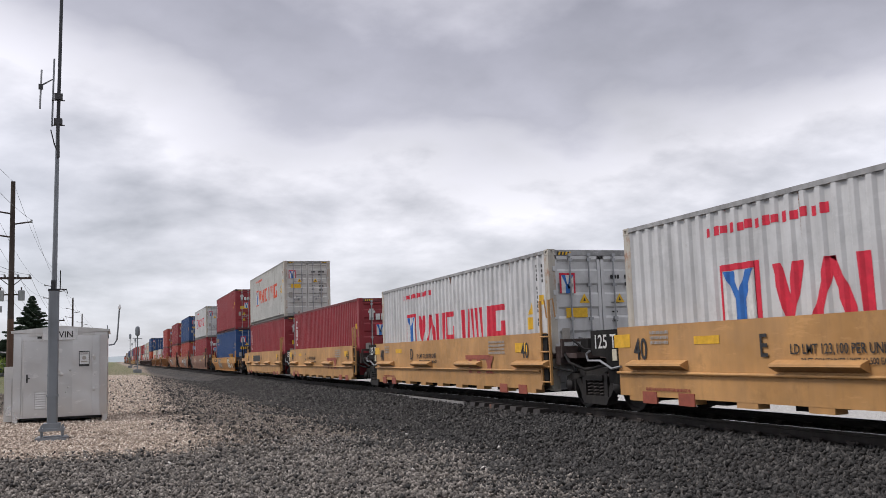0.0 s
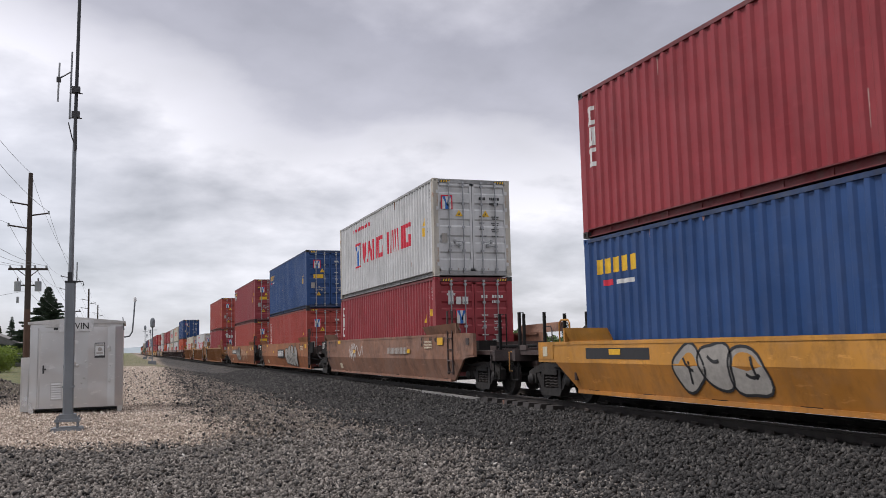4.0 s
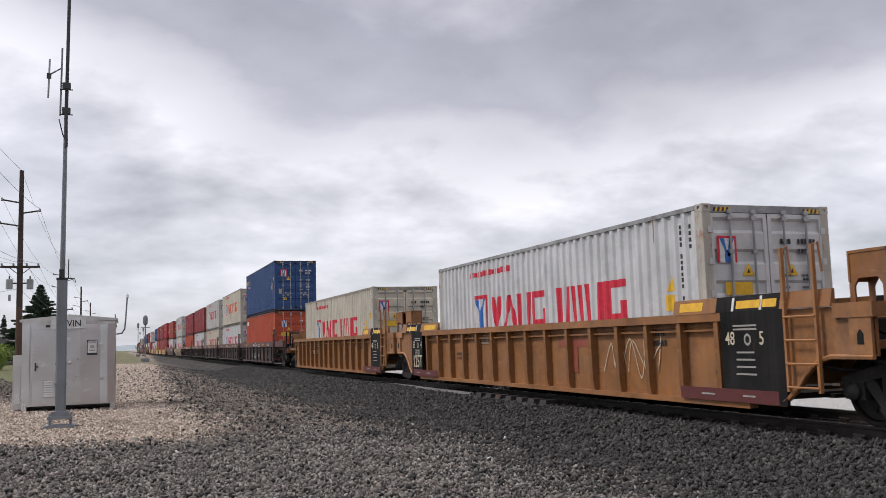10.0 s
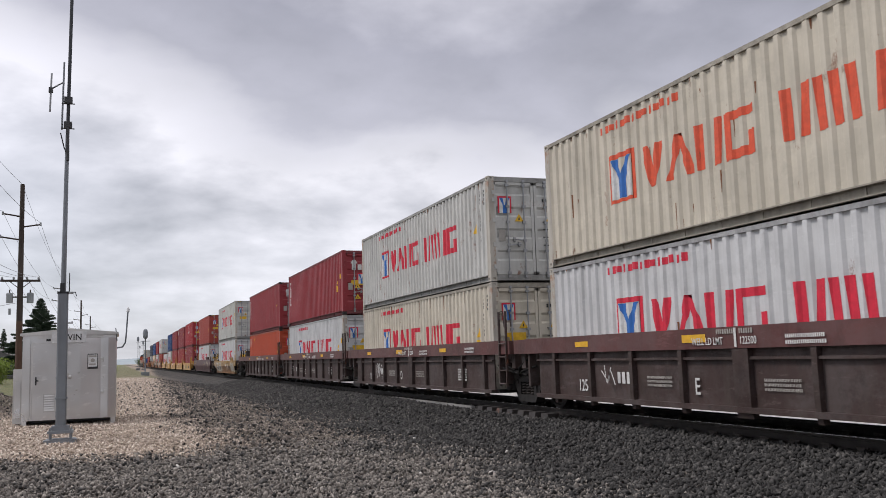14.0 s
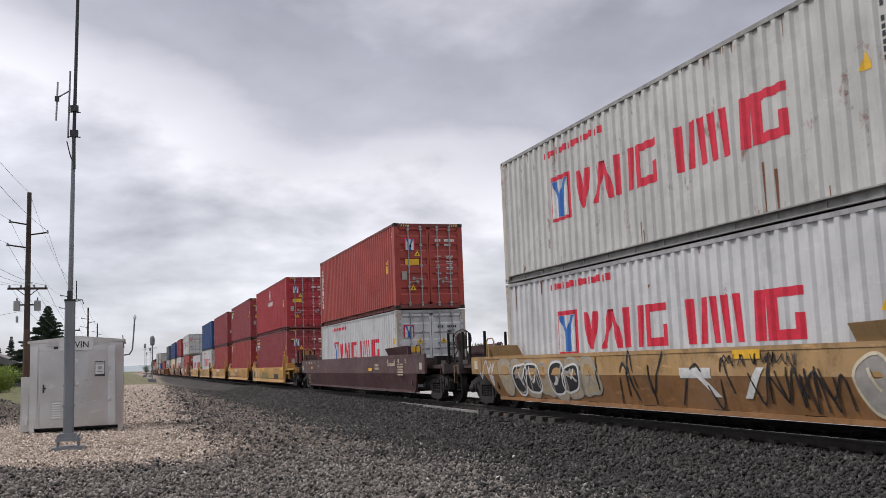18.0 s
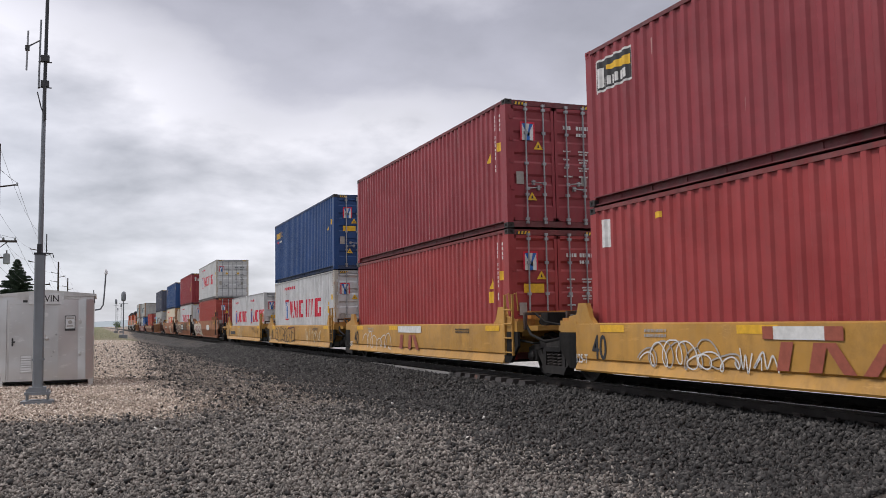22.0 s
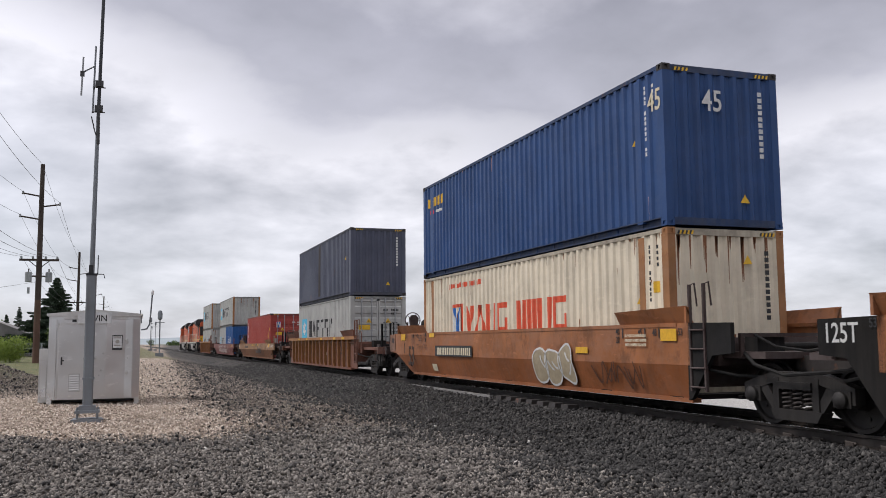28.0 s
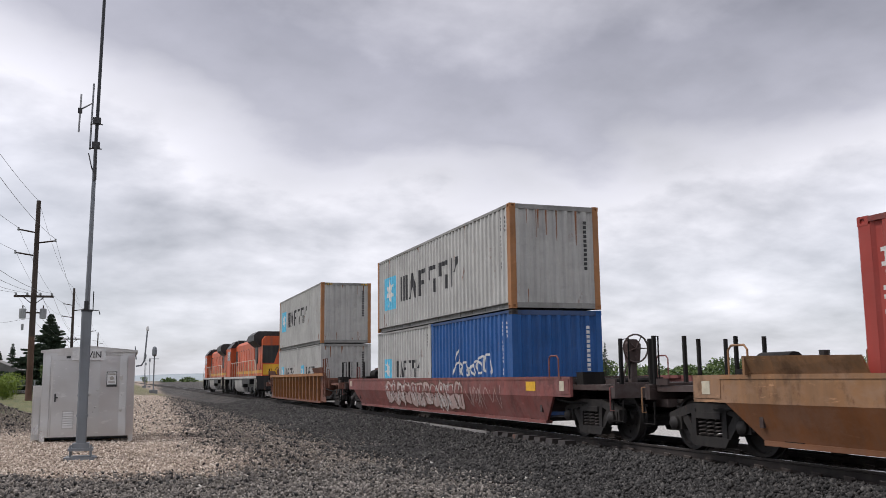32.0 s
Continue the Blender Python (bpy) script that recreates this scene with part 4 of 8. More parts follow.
# Local space: y = 0 at the middle of the load, the viewer's side towards -x, rail top at z = 0.
def strokes(kind, y0, y1, z0, z1, seed, width=0.05):
    """A hand-sprayed scrawl between two places of a car's side: flat ribbons, no words."""
    rnd = random.Random(seed)
    s = Shape()
    if kind == "loops":                             # one running line of round loops
        turns = max(2, round((y1 - y0) / ((z1 - z0) * 0.80)))
        big = [(rnd.uniform(0.35, 1.0), rnd.uniform(0.18, 0.55), rnd.uniform(0.0, 0.25), rnd.uniform(-0.3, 0.3)) for _ in range(turns + 1)]
        pts = []
        for i in range(turns * 22 + 1):
            u = i / 22
            k = int(min(turns - 1, u))
            e = (1 - math.cos(math.pi * (u - k))) / 2
            g, wide, up, lean = (p + (q - p) * e for p, q in zip(big[k], big[k + 1]))
            a = 2 * math.pi * u + 0.5 * math.sin(1.7 * u)
            zz = min(1.0, up + 0.5 * g + 0.5 * g * math.sin(a) * (1 - 0.2 * math.cos(a)))
            pts.append((y1 - (y1 - y0) * (u / turns) + (z1 - z0) * (wide * math.cos(a) - lean * zz), z0 + (z1 - z0) * zz))
        for (a, b), (c, d) in zip(pts, pts[1:]):
            l = math.hypot(c - a, d - b) or 1
            nx, nz = -(d - b) / l * width / 2, (c - a) / l * width / 2
            s.poly([(0, a + nx, b + nz), (0, c + nx, d + nz), (0, c - nx, d - nz), (0, a - nx, b - nz)])
        return s
    n = max(1, round((y1 - y0) / ((z1 - z0) * 0.75)))
    step, hgt = (y1 - y0) / n, z1 - z0
    for k in range(n):
        right = y1 - k * step                       # seen from the track's near side the scrawl runs towards -y
        lean = rnd.uniform(-0.15, 0.25)
        for _ in range(rnd.choice((1, 1, 2))):
            # a zigzag that doubles back over its neighbours
            line, u = [], rnd.uniform(-0.3, 0.1)
            side = rnd.random() < 0.5
            for j in range(rnd.choice((3, 3, 4, 5))):
                line.append((u, rnd.uniform(0.72, 1.05) if side else rnd.uniform(-0.05, 0.35)))
                side = not side
                u += rnd.uniform(-0.15, 0.75)
            pts = []
            line = [(u + rnd.uniform(-0.07, 0.07), v + rnd.uniform(-0.06, 0.06)) for u, v in line]
            for i in range(len(line) - 1):          # a smooth curve through the corners
                p0, p1, p2, p3 = (line[max(0, min(len(line) - 1, i + j))] for j in (-1, 0, 1, 2))
                for t in (0, 0.25, 0.5, 0.75):
                    pts.append(tuple(0.5 * (2 * b + (c - a) * t + (2 * a - 5 * b + 4 * c - d) * t * t + (3 * b - a - 3 * c + d) * t ** 3) for a, b, c, d in zip(p0, p1, p2, p3)))
            pts.append(line[-1])
            pts = [(right - step * (1.12 * u + lean * (v - 0.5)), z0 + hgt * v) for u, v in pts]
            for (a, b), (c, d) in zip(pts, pts[1:]):
                dx, dz = c - a, d - b
                l = math.hypot(dx, dz) or 1
                w = width * (0.65 + 0.35 * abs(dx) / l) / 2
                nx, nz = -dz / l * w, dx / l * w
                s.poly([(0, a + nx, b + nz), (0, c + nx, d + nz), (0, c - nx, d - nz), (0, a - nx, b - nz)])
    return s


def bubble_letters(y0, y1, z0, z1, seed):
    """Fat sprayed shapes side by side: filled blobs, their outlines and inner strokes, no words."""
    rnd = random.Random(seed)
    fill, line = Shape(), Shape()
    n = max(2, round((y1 - y0) / ((z1 - z0) * 0.78)))
    step = (y1 - y0) / n

    def ribbon(pts, w):
        for (a, b), (c, d) in zip(pts, pts[1:]):
            l = math.hypot(c - a, d - b) or 1
            nx, nz = -(d - b) / l * w / 2, (c - a) / l * w / 2
            line.poly([(-0.003, a + nx, b + nz), (-0.003, c + nx, d + nz), (-0.003, c - nx, d - nz), (-0.003, a - nx, b - nz)])
    for k in range(n):
        cy, cz = y1 - (k + 0.5) * step, (z0 + z1) / 2 + rnd.uniform(-0.06, 0.06) * (z1 - z0)
        ry, rz, ph = step * rnd.uniform(0.54, 0.66), (z1 - z0) * rnd.uniform(0.42, 0.5), rnd.uniform(0, 6.28)
        lobes, amp, lean = rnd.choice((2, 3, 4)), rnd.uniform(0.08, 0.24), rnd.uniform(-0.25, 0.25)
        rim = []
        for j in range(25):
            a = 2 * math.pi * j / 24
            q = 1 / (abs(math.cos(a)) ** 3 + abs(math.sin(a)) ** 3) ** (1 / 3)
            r = q * (1 - amp * (0.5 + 0.5 * math.cos(lobes * a + ph)))
            rim.append((cy + ry * r * math.cos(a) + lean * rz * r * math.sin(a), cz + rz * r * math.sin(a)))
        for p, q in zip(rim, rim[1:]):
            fill.poly([(0, cy, cz), (0, *p), (0, *q)])
        ribbon(rim, 0.045)
        for _ in range(rnd.choice((1, 2, 2))):
            a, b = rnd.uniform(-0.4, 0.4), rnd.uniform(-0.4, 0.3)
            t = rnd.uniform(0, 3.14)
            ribbon([(cy + ry * (a + 0.32 * u * math.cos(t)), cz + rz * (b + 0.45 * u * math.sin(t) + 0.12 * u * u)) for u in (-1, -0.5, 0, 0.5, 1)], 0.05)
    return fill, line


def ladder(parent, x, y, z0, z1, mat, width=0.38, rail=True, name="ladder"):
    s = Shape()
    for dy in (-width / 2, width / 2):
        s.box(x - 0.02, x + 0.03, y + dy - 0.02, y + dy + 0.02, z0, z1)
    z = z0 + 0.06
    while z < min(z1, 1.6):
        s.tube((x - 0.02, y - width / 2, z), (x - 0.02, y + width / 2, z), 0.016, 6)
        z += 0.30
    if rail:
        for dy in (-width / 2, width / 2):
            s.pipe([(x, y + dy, z1 - 0.02), (x + 0.10, y + dy, z1 + 0.03), (x + 0.14, y + dy, z1 - 0.35)], 0.015, 5)
    return part(name, s, mat, parent)


def well_car(style, colour, y0, near, far, near_kind, far_kind, label, half, marks=(), flaps=True, first=False, top=None, ends_black=False):
    """near, far: distance from the load's middle to the joints; half: half the length of the well's side."""
    car = thing("well_car", label, "rail car", "well cars of the train")
    mat = CAR[colour]
    bot = 0.30
    TOP = top or {"flat": 1.50, "smooth": 1.54, "slant": 1.25, "ribbed": 1.52, "beam": 1.49, "low": 1.13}[style]
    X = 1.47
    gap_n, gap_f = near - half, far - half
    for sx in (-1, 1):
        def o(x):
            return sx * x
        s, skirt = Shape(), Shape()
        if style == "flat":
            s.box(*sorted((o(X), o(X - 0.05))), -half, half, bot + 0.06, TOP)
            s.box(*sorted((o(X - 0.0), o(X - 0.16))), -half, half, TOP - 0.05, TOP + 0.004)
            for k in range(9):
                y = -half + 0.5 + k * (2 * half - 1.0) / 8
                s.box(*sorted((o(X - 0.004), o(X - 0.2))), y - 0.22, y + 0.22, bot - 0.02, bot + 0.07)
        elif style in ("smooth", "slant"):
            cr = 0.86 if style == "smooth" else 0.84
            up = half + (0.10 if style == "smooth" else 1.45)
            sl = half + (0.04 if style == "smooth" else 0.66)
            dn = half - (0.12 if style == "smooth" else 0.0)
            s.box(*sorted((o(X), o(X - 0.06))), -up, up, cr, TOP)
            s.box(*sorted((o(X + 0.012), o(X - 0.12))), -up + 0.4, up - 0.4, TOP - 0.06, TOP + 0.005)
            for a, b in ((0.0, 0.055),):
                quad = [(-sl, cr), (sl, cr), (dn, bot), (-dn, bot)]
                xs = {cr: X - 0.002, bot: X - 0.17}
                skirt.poly([(o(xs[z]), y, z) for y, z in quad])
                skirt.poly([(o(xs[z] - b), y, z) for y, z in quad])
                for (ya, za), (yb, zb) in zip(quad, quad[1:] + quad[:1]):
                    skirt.poly([(o(xs[za]), ya, za), (o(xs[zb]), yb, zb), (o(xs[zb] - b), yb, zb), (o(xs[za] - b), ya, za)])
            skirt.box(*sorted((o(X - 0.14), o(X - 0.30))), -dn, dn, bot - 0.05, bot + 0.02)
        elif style == "ribbed":
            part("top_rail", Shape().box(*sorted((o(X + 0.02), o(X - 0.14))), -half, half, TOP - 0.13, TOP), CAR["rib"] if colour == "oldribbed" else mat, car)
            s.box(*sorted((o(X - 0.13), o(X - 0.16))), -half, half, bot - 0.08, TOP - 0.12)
            s.box(*sorted((o(X - 0.06), o(X - 0.14))), -half + 0.2, half - 0.2, TOP - 0.27, TOP - 0.24)
            s.box(*sorted((o(X - 0.09), o(X - 0.14))), -half + 0.2, half - 0.2, TOP - 0.20, TOP - 0.185)
            s.box(*sorted((o(X - 0.01), o(X - 0.16))), -half + 0.6, half - 0.6, bot - 0.13, bot - 0.05)
        elif style == "beam":
            part("top_beam", Shape().box(*sorted((o(X), o(X - 0.16))), -half, half, 1.18, TOP).box(*sorted((o(X + 0.004), o(X - 0.02))), -0.15, -0.10, 1.19, TOP - 0.01), CAR["beam"], car, "reddish brown top beam")
            s.box(*sorted((o(X - 0.10), o(X - 0.13))), -half + 0.5, half - 0.5, bot, 1.19)
            s.box(*sorted((o(X - 0.0), o(X - 0.16))), -half + 0.5, half - 0.5, bot - 0.02, bot + 0.06)
            s.box(*sorted((o(X - 0.04), o(X - 0.12))), -half + 0.5, half - 0.5, 1.02, 1.06)
        else:   # low
            prof = [(X - 0.10, TOP), (X - 0.01, TOP - 0.02), (X, TOP - 0.16), (X, 0.50), (X - 0.035, 0.47), (X + 0.035, 0.30), (X + 0.02, bot - 0.03), (X - 0.12, bot - 0.03), (X - 0.10, 0.5)]
            s.prism([(o(x), z) for x, z in prof], "y", -half, half)
        part("side_sill", s, mat, car)
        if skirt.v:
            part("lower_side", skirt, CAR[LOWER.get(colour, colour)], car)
        # ribs
        if style in ("ribbed", "beam"):
            n = int(2 * half / (0.98 if style == "ribbed" else 1.45))
            zt = TOP - 0.13 if style == "ribbed" else 1.18
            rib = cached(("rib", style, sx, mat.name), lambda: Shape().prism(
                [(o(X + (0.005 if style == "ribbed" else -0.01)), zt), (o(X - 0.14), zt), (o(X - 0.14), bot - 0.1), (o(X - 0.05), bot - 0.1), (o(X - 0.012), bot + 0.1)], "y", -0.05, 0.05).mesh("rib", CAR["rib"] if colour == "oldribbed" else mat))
            if sx < 0 and style == "beam":
                for k in (-4, -3, -2, -1, 1, 2, 3, 4):
                    part("rib", rib, None, car, at=(0, -0.17 + 1.45 * k, 0))
                part("wide_rib", Shape().prism([(-X + 0.01, zt), (-X + 0.14, zt), (-X + 0.14, bot - 0.1), (-X + 0.05, bot - 0.1), (-X + 0.012, bot + 0.1)], "y", -0.35, -0.01), mat, car)
            elif sx < 0:
                for k in range(1, n):
                    part("rib", rib, None, car, at=(0, -half + 0.3 + k * (2 * half - 0.6) / n, 0))
    # floor of the well and cross members
    s = Shape()
    n = 7
    for k in range(n):
        y = -half + 0.6 + k * (2 * half - 1.2) / (n - 1)
        s.box(-X + 0.16, X - 0.16, y - 0.20, y + 0.20, bot - 0.02, bot + 0.06)
    s.box(-0.25, 0.25, -half + 0.3, half - 0.3, bot - 0.03, bot + 0.03)
    part("well_floor", s, BLACK_STEEL, car)
    # ends
    for d, joint, kind, gap in ((-1, near, near_kind, gap_n), (1, far, far_kind, gap_f)):
        def yy(v):          # metres outwards from the end of the side
            return d * (half + v)
        hi = TOP
        s = Shape()
        s.box(-X + 0.06, X - 0.06, *sorted((yy(-0.10), yy(-0.02))), 0.50, min(hi, 1.30))
        s.box(-1.22, 1.22, *sorted((yy(-0.06), d * (joint - (0.62 if kind == "coupler" else 0.45)))), 0.98, 1.08)
        s.box(-0.34, 0.34, *sorted((yy(-0.10), d * (joint - 0.35))), 0.66, 1.00)
        s.box(-1.30, 1.30, *sorted((yy(0.35), yy(0.55))), 0.86, 1.22)
        if kind == "coupler":
            s.box(-1.36, 1.36, *sorted((d * (joint - 0.66), d * (joint - 0.52))), 0.84, 1.10)
        part("end_platform", s, mat if style in ("low", "ribbed") else CAR["brown"], car)
        # gusset plates standing on the side's end
        if style == "ribbed" and kind == "articulated":
            # the side arches over the truck; box towers stand on its end
            tip = gap - 0.20
            for sx in (-1, 1):
                part("end_arch", Shape().prism([(yy(-0.02), bot), (yy(-0.02), TOP - 0.02), (yy(tip), TOP - 0.02), (yy(tip), 0.90), (yy(0.98), 0.90), (yy(0.76), 0.84), (yy(0.54), 0.68), (yy(0.34), 0.46), (yy(0.12), bot)], "x", sx * (X - 0.03), sx * (X - 0.10)), mat, car)
                part("arch_rim", Shape().pipe([(sx * (X - 0.01), yy(v), w) for v, w in ((tip, 0.89), (0.98, 0.89), (0.76, 0.83), (0.54, 0.67), (0.34, 0.45), (0.12, bot))], 0.035, 6), CAR["rib"], car)
                part("end_box", Shape().box(*sorted((sx * (X + 0.02), sx * (X - 0.30))), *sorted((yy(tip - 0.58), yy(tip + 0.04))), TOP - 0.16, TOP + 0.02)
                     .box(*sorted((sx * (X + 0.01), sx * (X - 0.05))), *sorted((yy(tip - 0.34), yy(tip + 0.0))), 0.92, TOP - 0.16), CAR["rib"], car)
                part("box_slot", Shape().prism([(yy(tip - 0.22), 1.04), (yy(tip - 0.12), 1.04), (yy(tip - 0.12), 1.16), (yy(tip - 0.17), 1.22), (yy(tip - 0.22), 1.16)], "x", sx * (X + 0.014), sx * (X + 0.008)), BLACK_STEEL, car, "dark slot")
                # a hooded guide: two arched cheeks under a lid
                tower = Shape()
                a, b = sorted((yy(tip - 0.60), yy(tip)))
                zt, zh = TOP - 0.02, 2.18
                for q in (0.30, 0.60):
                    tower.prism([(a, zt), (a, zh), (b, zh), (b, zt), (b - 0.08, zt), (b - 0.08, zt + 0.24), (b - 0.15, zt + 0.34), (a + 0.15, zt + 0.34), (a + 0.08, zt + 0.24), (a + 0.08, zt)], "x", sx * (X - q), sx * (X - q - 0.03))
                tower.box(*sorted((sx * (X - 0.29), sx * (X - 0.64))), a, b, zh - 0.03, zh + 0.005)
                tower.box(*sorted((sx * (X - 0.29), sx * (X - 0.64))), *sorted((yy(tip - 0.60), yy(tip - 0.57))), zt + 0.3, zh)
                part("end_tower", tower, mat, car)
                # slanting flap, black at its outer part, with reflectors between pale bars
                lo, hi = (-0.80, 0.58) if d > 0 else (-1.20, 0.15)
                for c0, c1, fm in ((lo, hi, BLACK_STEEL), (-2.27, lo, mat), (hi, tip - 0.60, mat)):
                    if c1 - c0 < 0.05:
                        continue
                    f = Shape()
                    f.prism([(sx * (X - 0.06), TOP - 0.01), (sx * (X + 0.025), TOP - 0.01), (sx * (X - 0.02), TOP + 0.21), (sx * (X - 0.06), TOP + 0.21)], "y", yy(c0), yy(c1))
                    part("guide_flap", f, fm, car, "black guide flap" if fm is BLACK_STEEL else "")
                def bar(c0, c1, z0, z1, m2, nm):
                    part(nm, Shape().poly([(sx * (X + 0.029 - 0.045 * (zz - TOP + 0.01) / 0.22), yy(c), zz) for c, zz in ((c0, z0), (c1, z0), (c1, z1), (c0, z1))]), m2, car)
                if sx < 0:
                    bar(lo + 0.46, lo + 0.98, TOP + 0.03, TOP + 0.14, AMB_PATCH, "reflector")
                    bar(hi - 0.34, hi - 0.06, TOP + 0.03, TOP + 0.14, AMB_PATCH, "reflector")
                    bar(-2.10, lo - 0.32, TOP + 0.03, TOP + 0.16, AMB_PATCH, "reflector")
                    for c in (lo + 0.36, hi - 0.40):
                        bar(c, c + 0.05, TOP + 0.0, TOP + 0.19, WHITE, "pale_bar")
        if style == "low" and kind == "coupler":
            for sx in (-1, 1):
                part("end_panel", Shape().prism([(yy(-0.02), 0.27), (yy(-0.02), TOP - 0.01), (yy(0.52), TOP - 0.03), (yy(0.52), 0.62), (yy(0.30), 0.27)], "x", sx * (X - 0.004), sx * (X - 0.07)), mat, car)
                part("platform_sill", Shape().box(*sorted((sx * (X - 0.05), sx * (X - 0.17))), *sorted((yy(0.52), yy(gap - 0.62))), 0.97, 1.07).box(*sorted((sx * (X - 0.05), sx * (X - 0.11))), *sorted((yy(0.52), yy(1.35))), 0.78, 0.84), mat, car)
                part("hanger", Shape().box(*sorted((sx * (X - 0.06), sx * (X - 0.12))), *sorted((yy(1.28), yy(1.36))), 0.50, 1.0), mat, car)
                part("end_box", Shape().box(*sorted((sx * (X - 0.03), sx * (X - 0.40))), *sorted((yy(0.62), yy(1.05))), 1.07, 1.34), mat, car)
        if style == "low" and kind == "articulated":
            for sx in (-1, 1):
                part("quarter_panel", Shape().prism([(yy(-0.02), 0.30), (yy(-0.02), 0.96), (yy(0.66), 0.96), (yy(0.66), 0.66), (yy(0.28), 0.30)], "x", sx * (X - 0.01), sx * (X - 0.07)), BLACK_STEEL, car, "black quarter panel")
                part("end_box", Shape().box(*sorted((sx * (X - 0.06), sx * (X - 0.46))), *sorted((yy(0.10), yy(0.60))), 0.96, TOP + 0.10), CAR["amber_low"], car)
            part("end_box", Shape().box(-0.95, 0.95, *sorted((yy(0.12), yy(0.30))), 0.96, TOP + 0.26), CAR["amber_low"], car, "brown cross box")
        if style == "low":
            for sx in (-1, 1):
                g = Shape().prism([(yy(-0.62), TOP - 0.02), (yy(0.30), TOP - 0.02), (yy(0.38), TOP - 0.36), (yy(0.10), TOP + 0.20), (yy(-0.05), TOP + 0.34), (yy(-0.30), TOP + 0.34)][:2] +
                                  [(yy(0.30), TOP + 0.12), (yy(0.02), TOP + 0.16), (yy(-0.06), TOP + 0.36), (yy(-0.34), TOP + 0.36), (yy(-0.46), TOP + 0.10)], "x", sx * (X - 0.03), sx * (X - 0.12))
                part("corner_gusset", g, mat, car)
                part("corner_gusset", Shape().box(*sorted((sx * (X - 0.02), sx * (X - 0.34))), *sorted((yy(0.0), yy(0.62))), TOP - 0.18, TOP + 0.05), mat, car)
        if style == "flat" and kind == "coupler":
            for sx in (-1, 1):
                part("end_panel", Shape().prism([(yy(0.0), 0.40), (yy(0.0), TOP - 0.02), (yy(1.15), TOP - 0.04), (yy(1.15), 0.99), (yy(0.75), 0.94)], "x", sx * (X - 0.01), sx * (X - 0.06)), mat, car)
                part("platform_sill", Shape().box(*sorted((sx * (X - 0.06), sx * (X - 0.16))), *sorted((yy(1.15), yy(gap - 0.75))), 0.96, 1.10), mat, car)
                part("end_box", Shape().box(*sorted((sx * (X - 0.10), sx * (X - 0.50))), *sorted((yy(1.18), yy(1.62))), 1.10, 1.44), mat, car)
            part("side_pipe", Shape().pipe([(-X - 0.035, yy(0.0), 0.74), (-X - 0.035, yy(0.35), 0.78), (-X - 0.035, yy(0.8), 1.10), (-X - 0.02, yy(1.5), 1.12), (-X - 0.02, yy(1.95), 1.14)], 0.028, 8), mat, car)
            part("air_tank", Shape().disc((-0.45, yy(0.25), 1.66), (0, d, 0), [(0, 0.06), (0.04, 0.24), (1.1, 0.24), (1.14, 0.06)], 16).box(-0.66, -0.24, *sorted((yy(0.5), yy(1.1))), 1.08, 1.44), CAR["tan_low"], car, "brown air tank")
        elif style == "flat":
            for sx in (-1, 1):
                part("end_panel", Shape().prism([(yy(0.0), 0.52), (yy(0.0), TOP - 0.02), (yy(0.95 if d > 0 else 0.30), TOP - 0.02), (yy(0.95 if d > 0 else 0.30), 1.04), (yy(0.45 if d > 0 else 0.3), 1.0), (yy(0.36 if d > 0 else 0.30), 0.56)], "x", sx * (X - 0.01), sx * (X - 0.06)), BLACK_STEEL, car, "black end panel")
            if d > 0:
                lettering("125 T", 0.25, WHITE, car, (-X - 0.0, yy(0.85), 1.16), narrow=0.95)
                part("hose_hook", Shape().pipe([(-X - 0.02, yy(0.95), 1.12), (-X - 0.04, yy(1.06), 1.06), (-X - 0.04, yy(1.0), 0.94), (-X - 0.03, yy(0.6), 0.94), (-X - 0.03, yy(0.2), 0.80), (-X - 0.03, yy(-0.1), 0.84)], 0.022, 6), STEEL, car)
                part("data_plate", Shape().box(-X - 0.006, -X + 0.02, yy(0.06), yy(0.2), 0.94, 1.14), CREAM_PLATE, car)
        if style == "beam":
            for sx in (-1, 1):
                part("end_panel", Shape().box(*sorted((sx * (X - 0.01), sx * (X - 0.2))), *sorted((yy(0.0), d * (joint - 0.12))), 1.18, TOP - 0.01), CAR["beam"], car)
        # guide flaps over the ends of long wells
        if flaps and (style in ("smooth", "slant") or (style == "ribbed" and kind == "coupler")):
            L1 = (2.45 if half > 8 else 2.15) if half > 7.5 else 1.6
            for sx in (-1, 1):
                f = Shape()
                a, b = (yy(0.94), yy(-1.82)) if style == "smooth" and kind == "coupler" else (yy(0.1), yy(-L1))
                q = [(sx * (X - 0.02), a, TOP), (sx * (X - 0.02), b, TOP), (sx * (X + 0.10), b, TOP + 0.23), (sx * (X + 0.10), a, TOP + 0.27)]
                f.poly(q)
                f.poly([(x - sx * 0.03, y, z) for x, y, z in q])
                for (p, r) in zip(q, q[1:] + q[:1]):
                    f.poly([p, r, (r[0] - sx * 0.03, *r[1:]), (p[0] - sx * 0.03, *p[1:])])
                f.box(*sorted((sx * (X + 0.09), sx * (X - 0.02))), *sorted((a, a - d * 0.05)), TOP, TOP + 0.25)
                part("guide_flap", f, mat, car)
        # black quarter panel by the articulated joints of long smooth cars
        if style == "smooth":
            if kind == "coupler":
                tip = gap - 1.60
                part("end_panel", Shape().prism([(yy(0.10), 0.86), (yy(0.10), TOP), (yy(tip - 0.6), TOP), (yy(tip), TOP - 0.04), (yy(tip), 0.93), (yy(1.45), 0.91), (yy(1.24), 0.86)], "x", -X + 0.002, -X + 0.07), mat, car)
                low = [(0.04, 0.86), (1.24, 0.86), (0.84, 0.66), (0.12, bot), (-0.12, bot)]
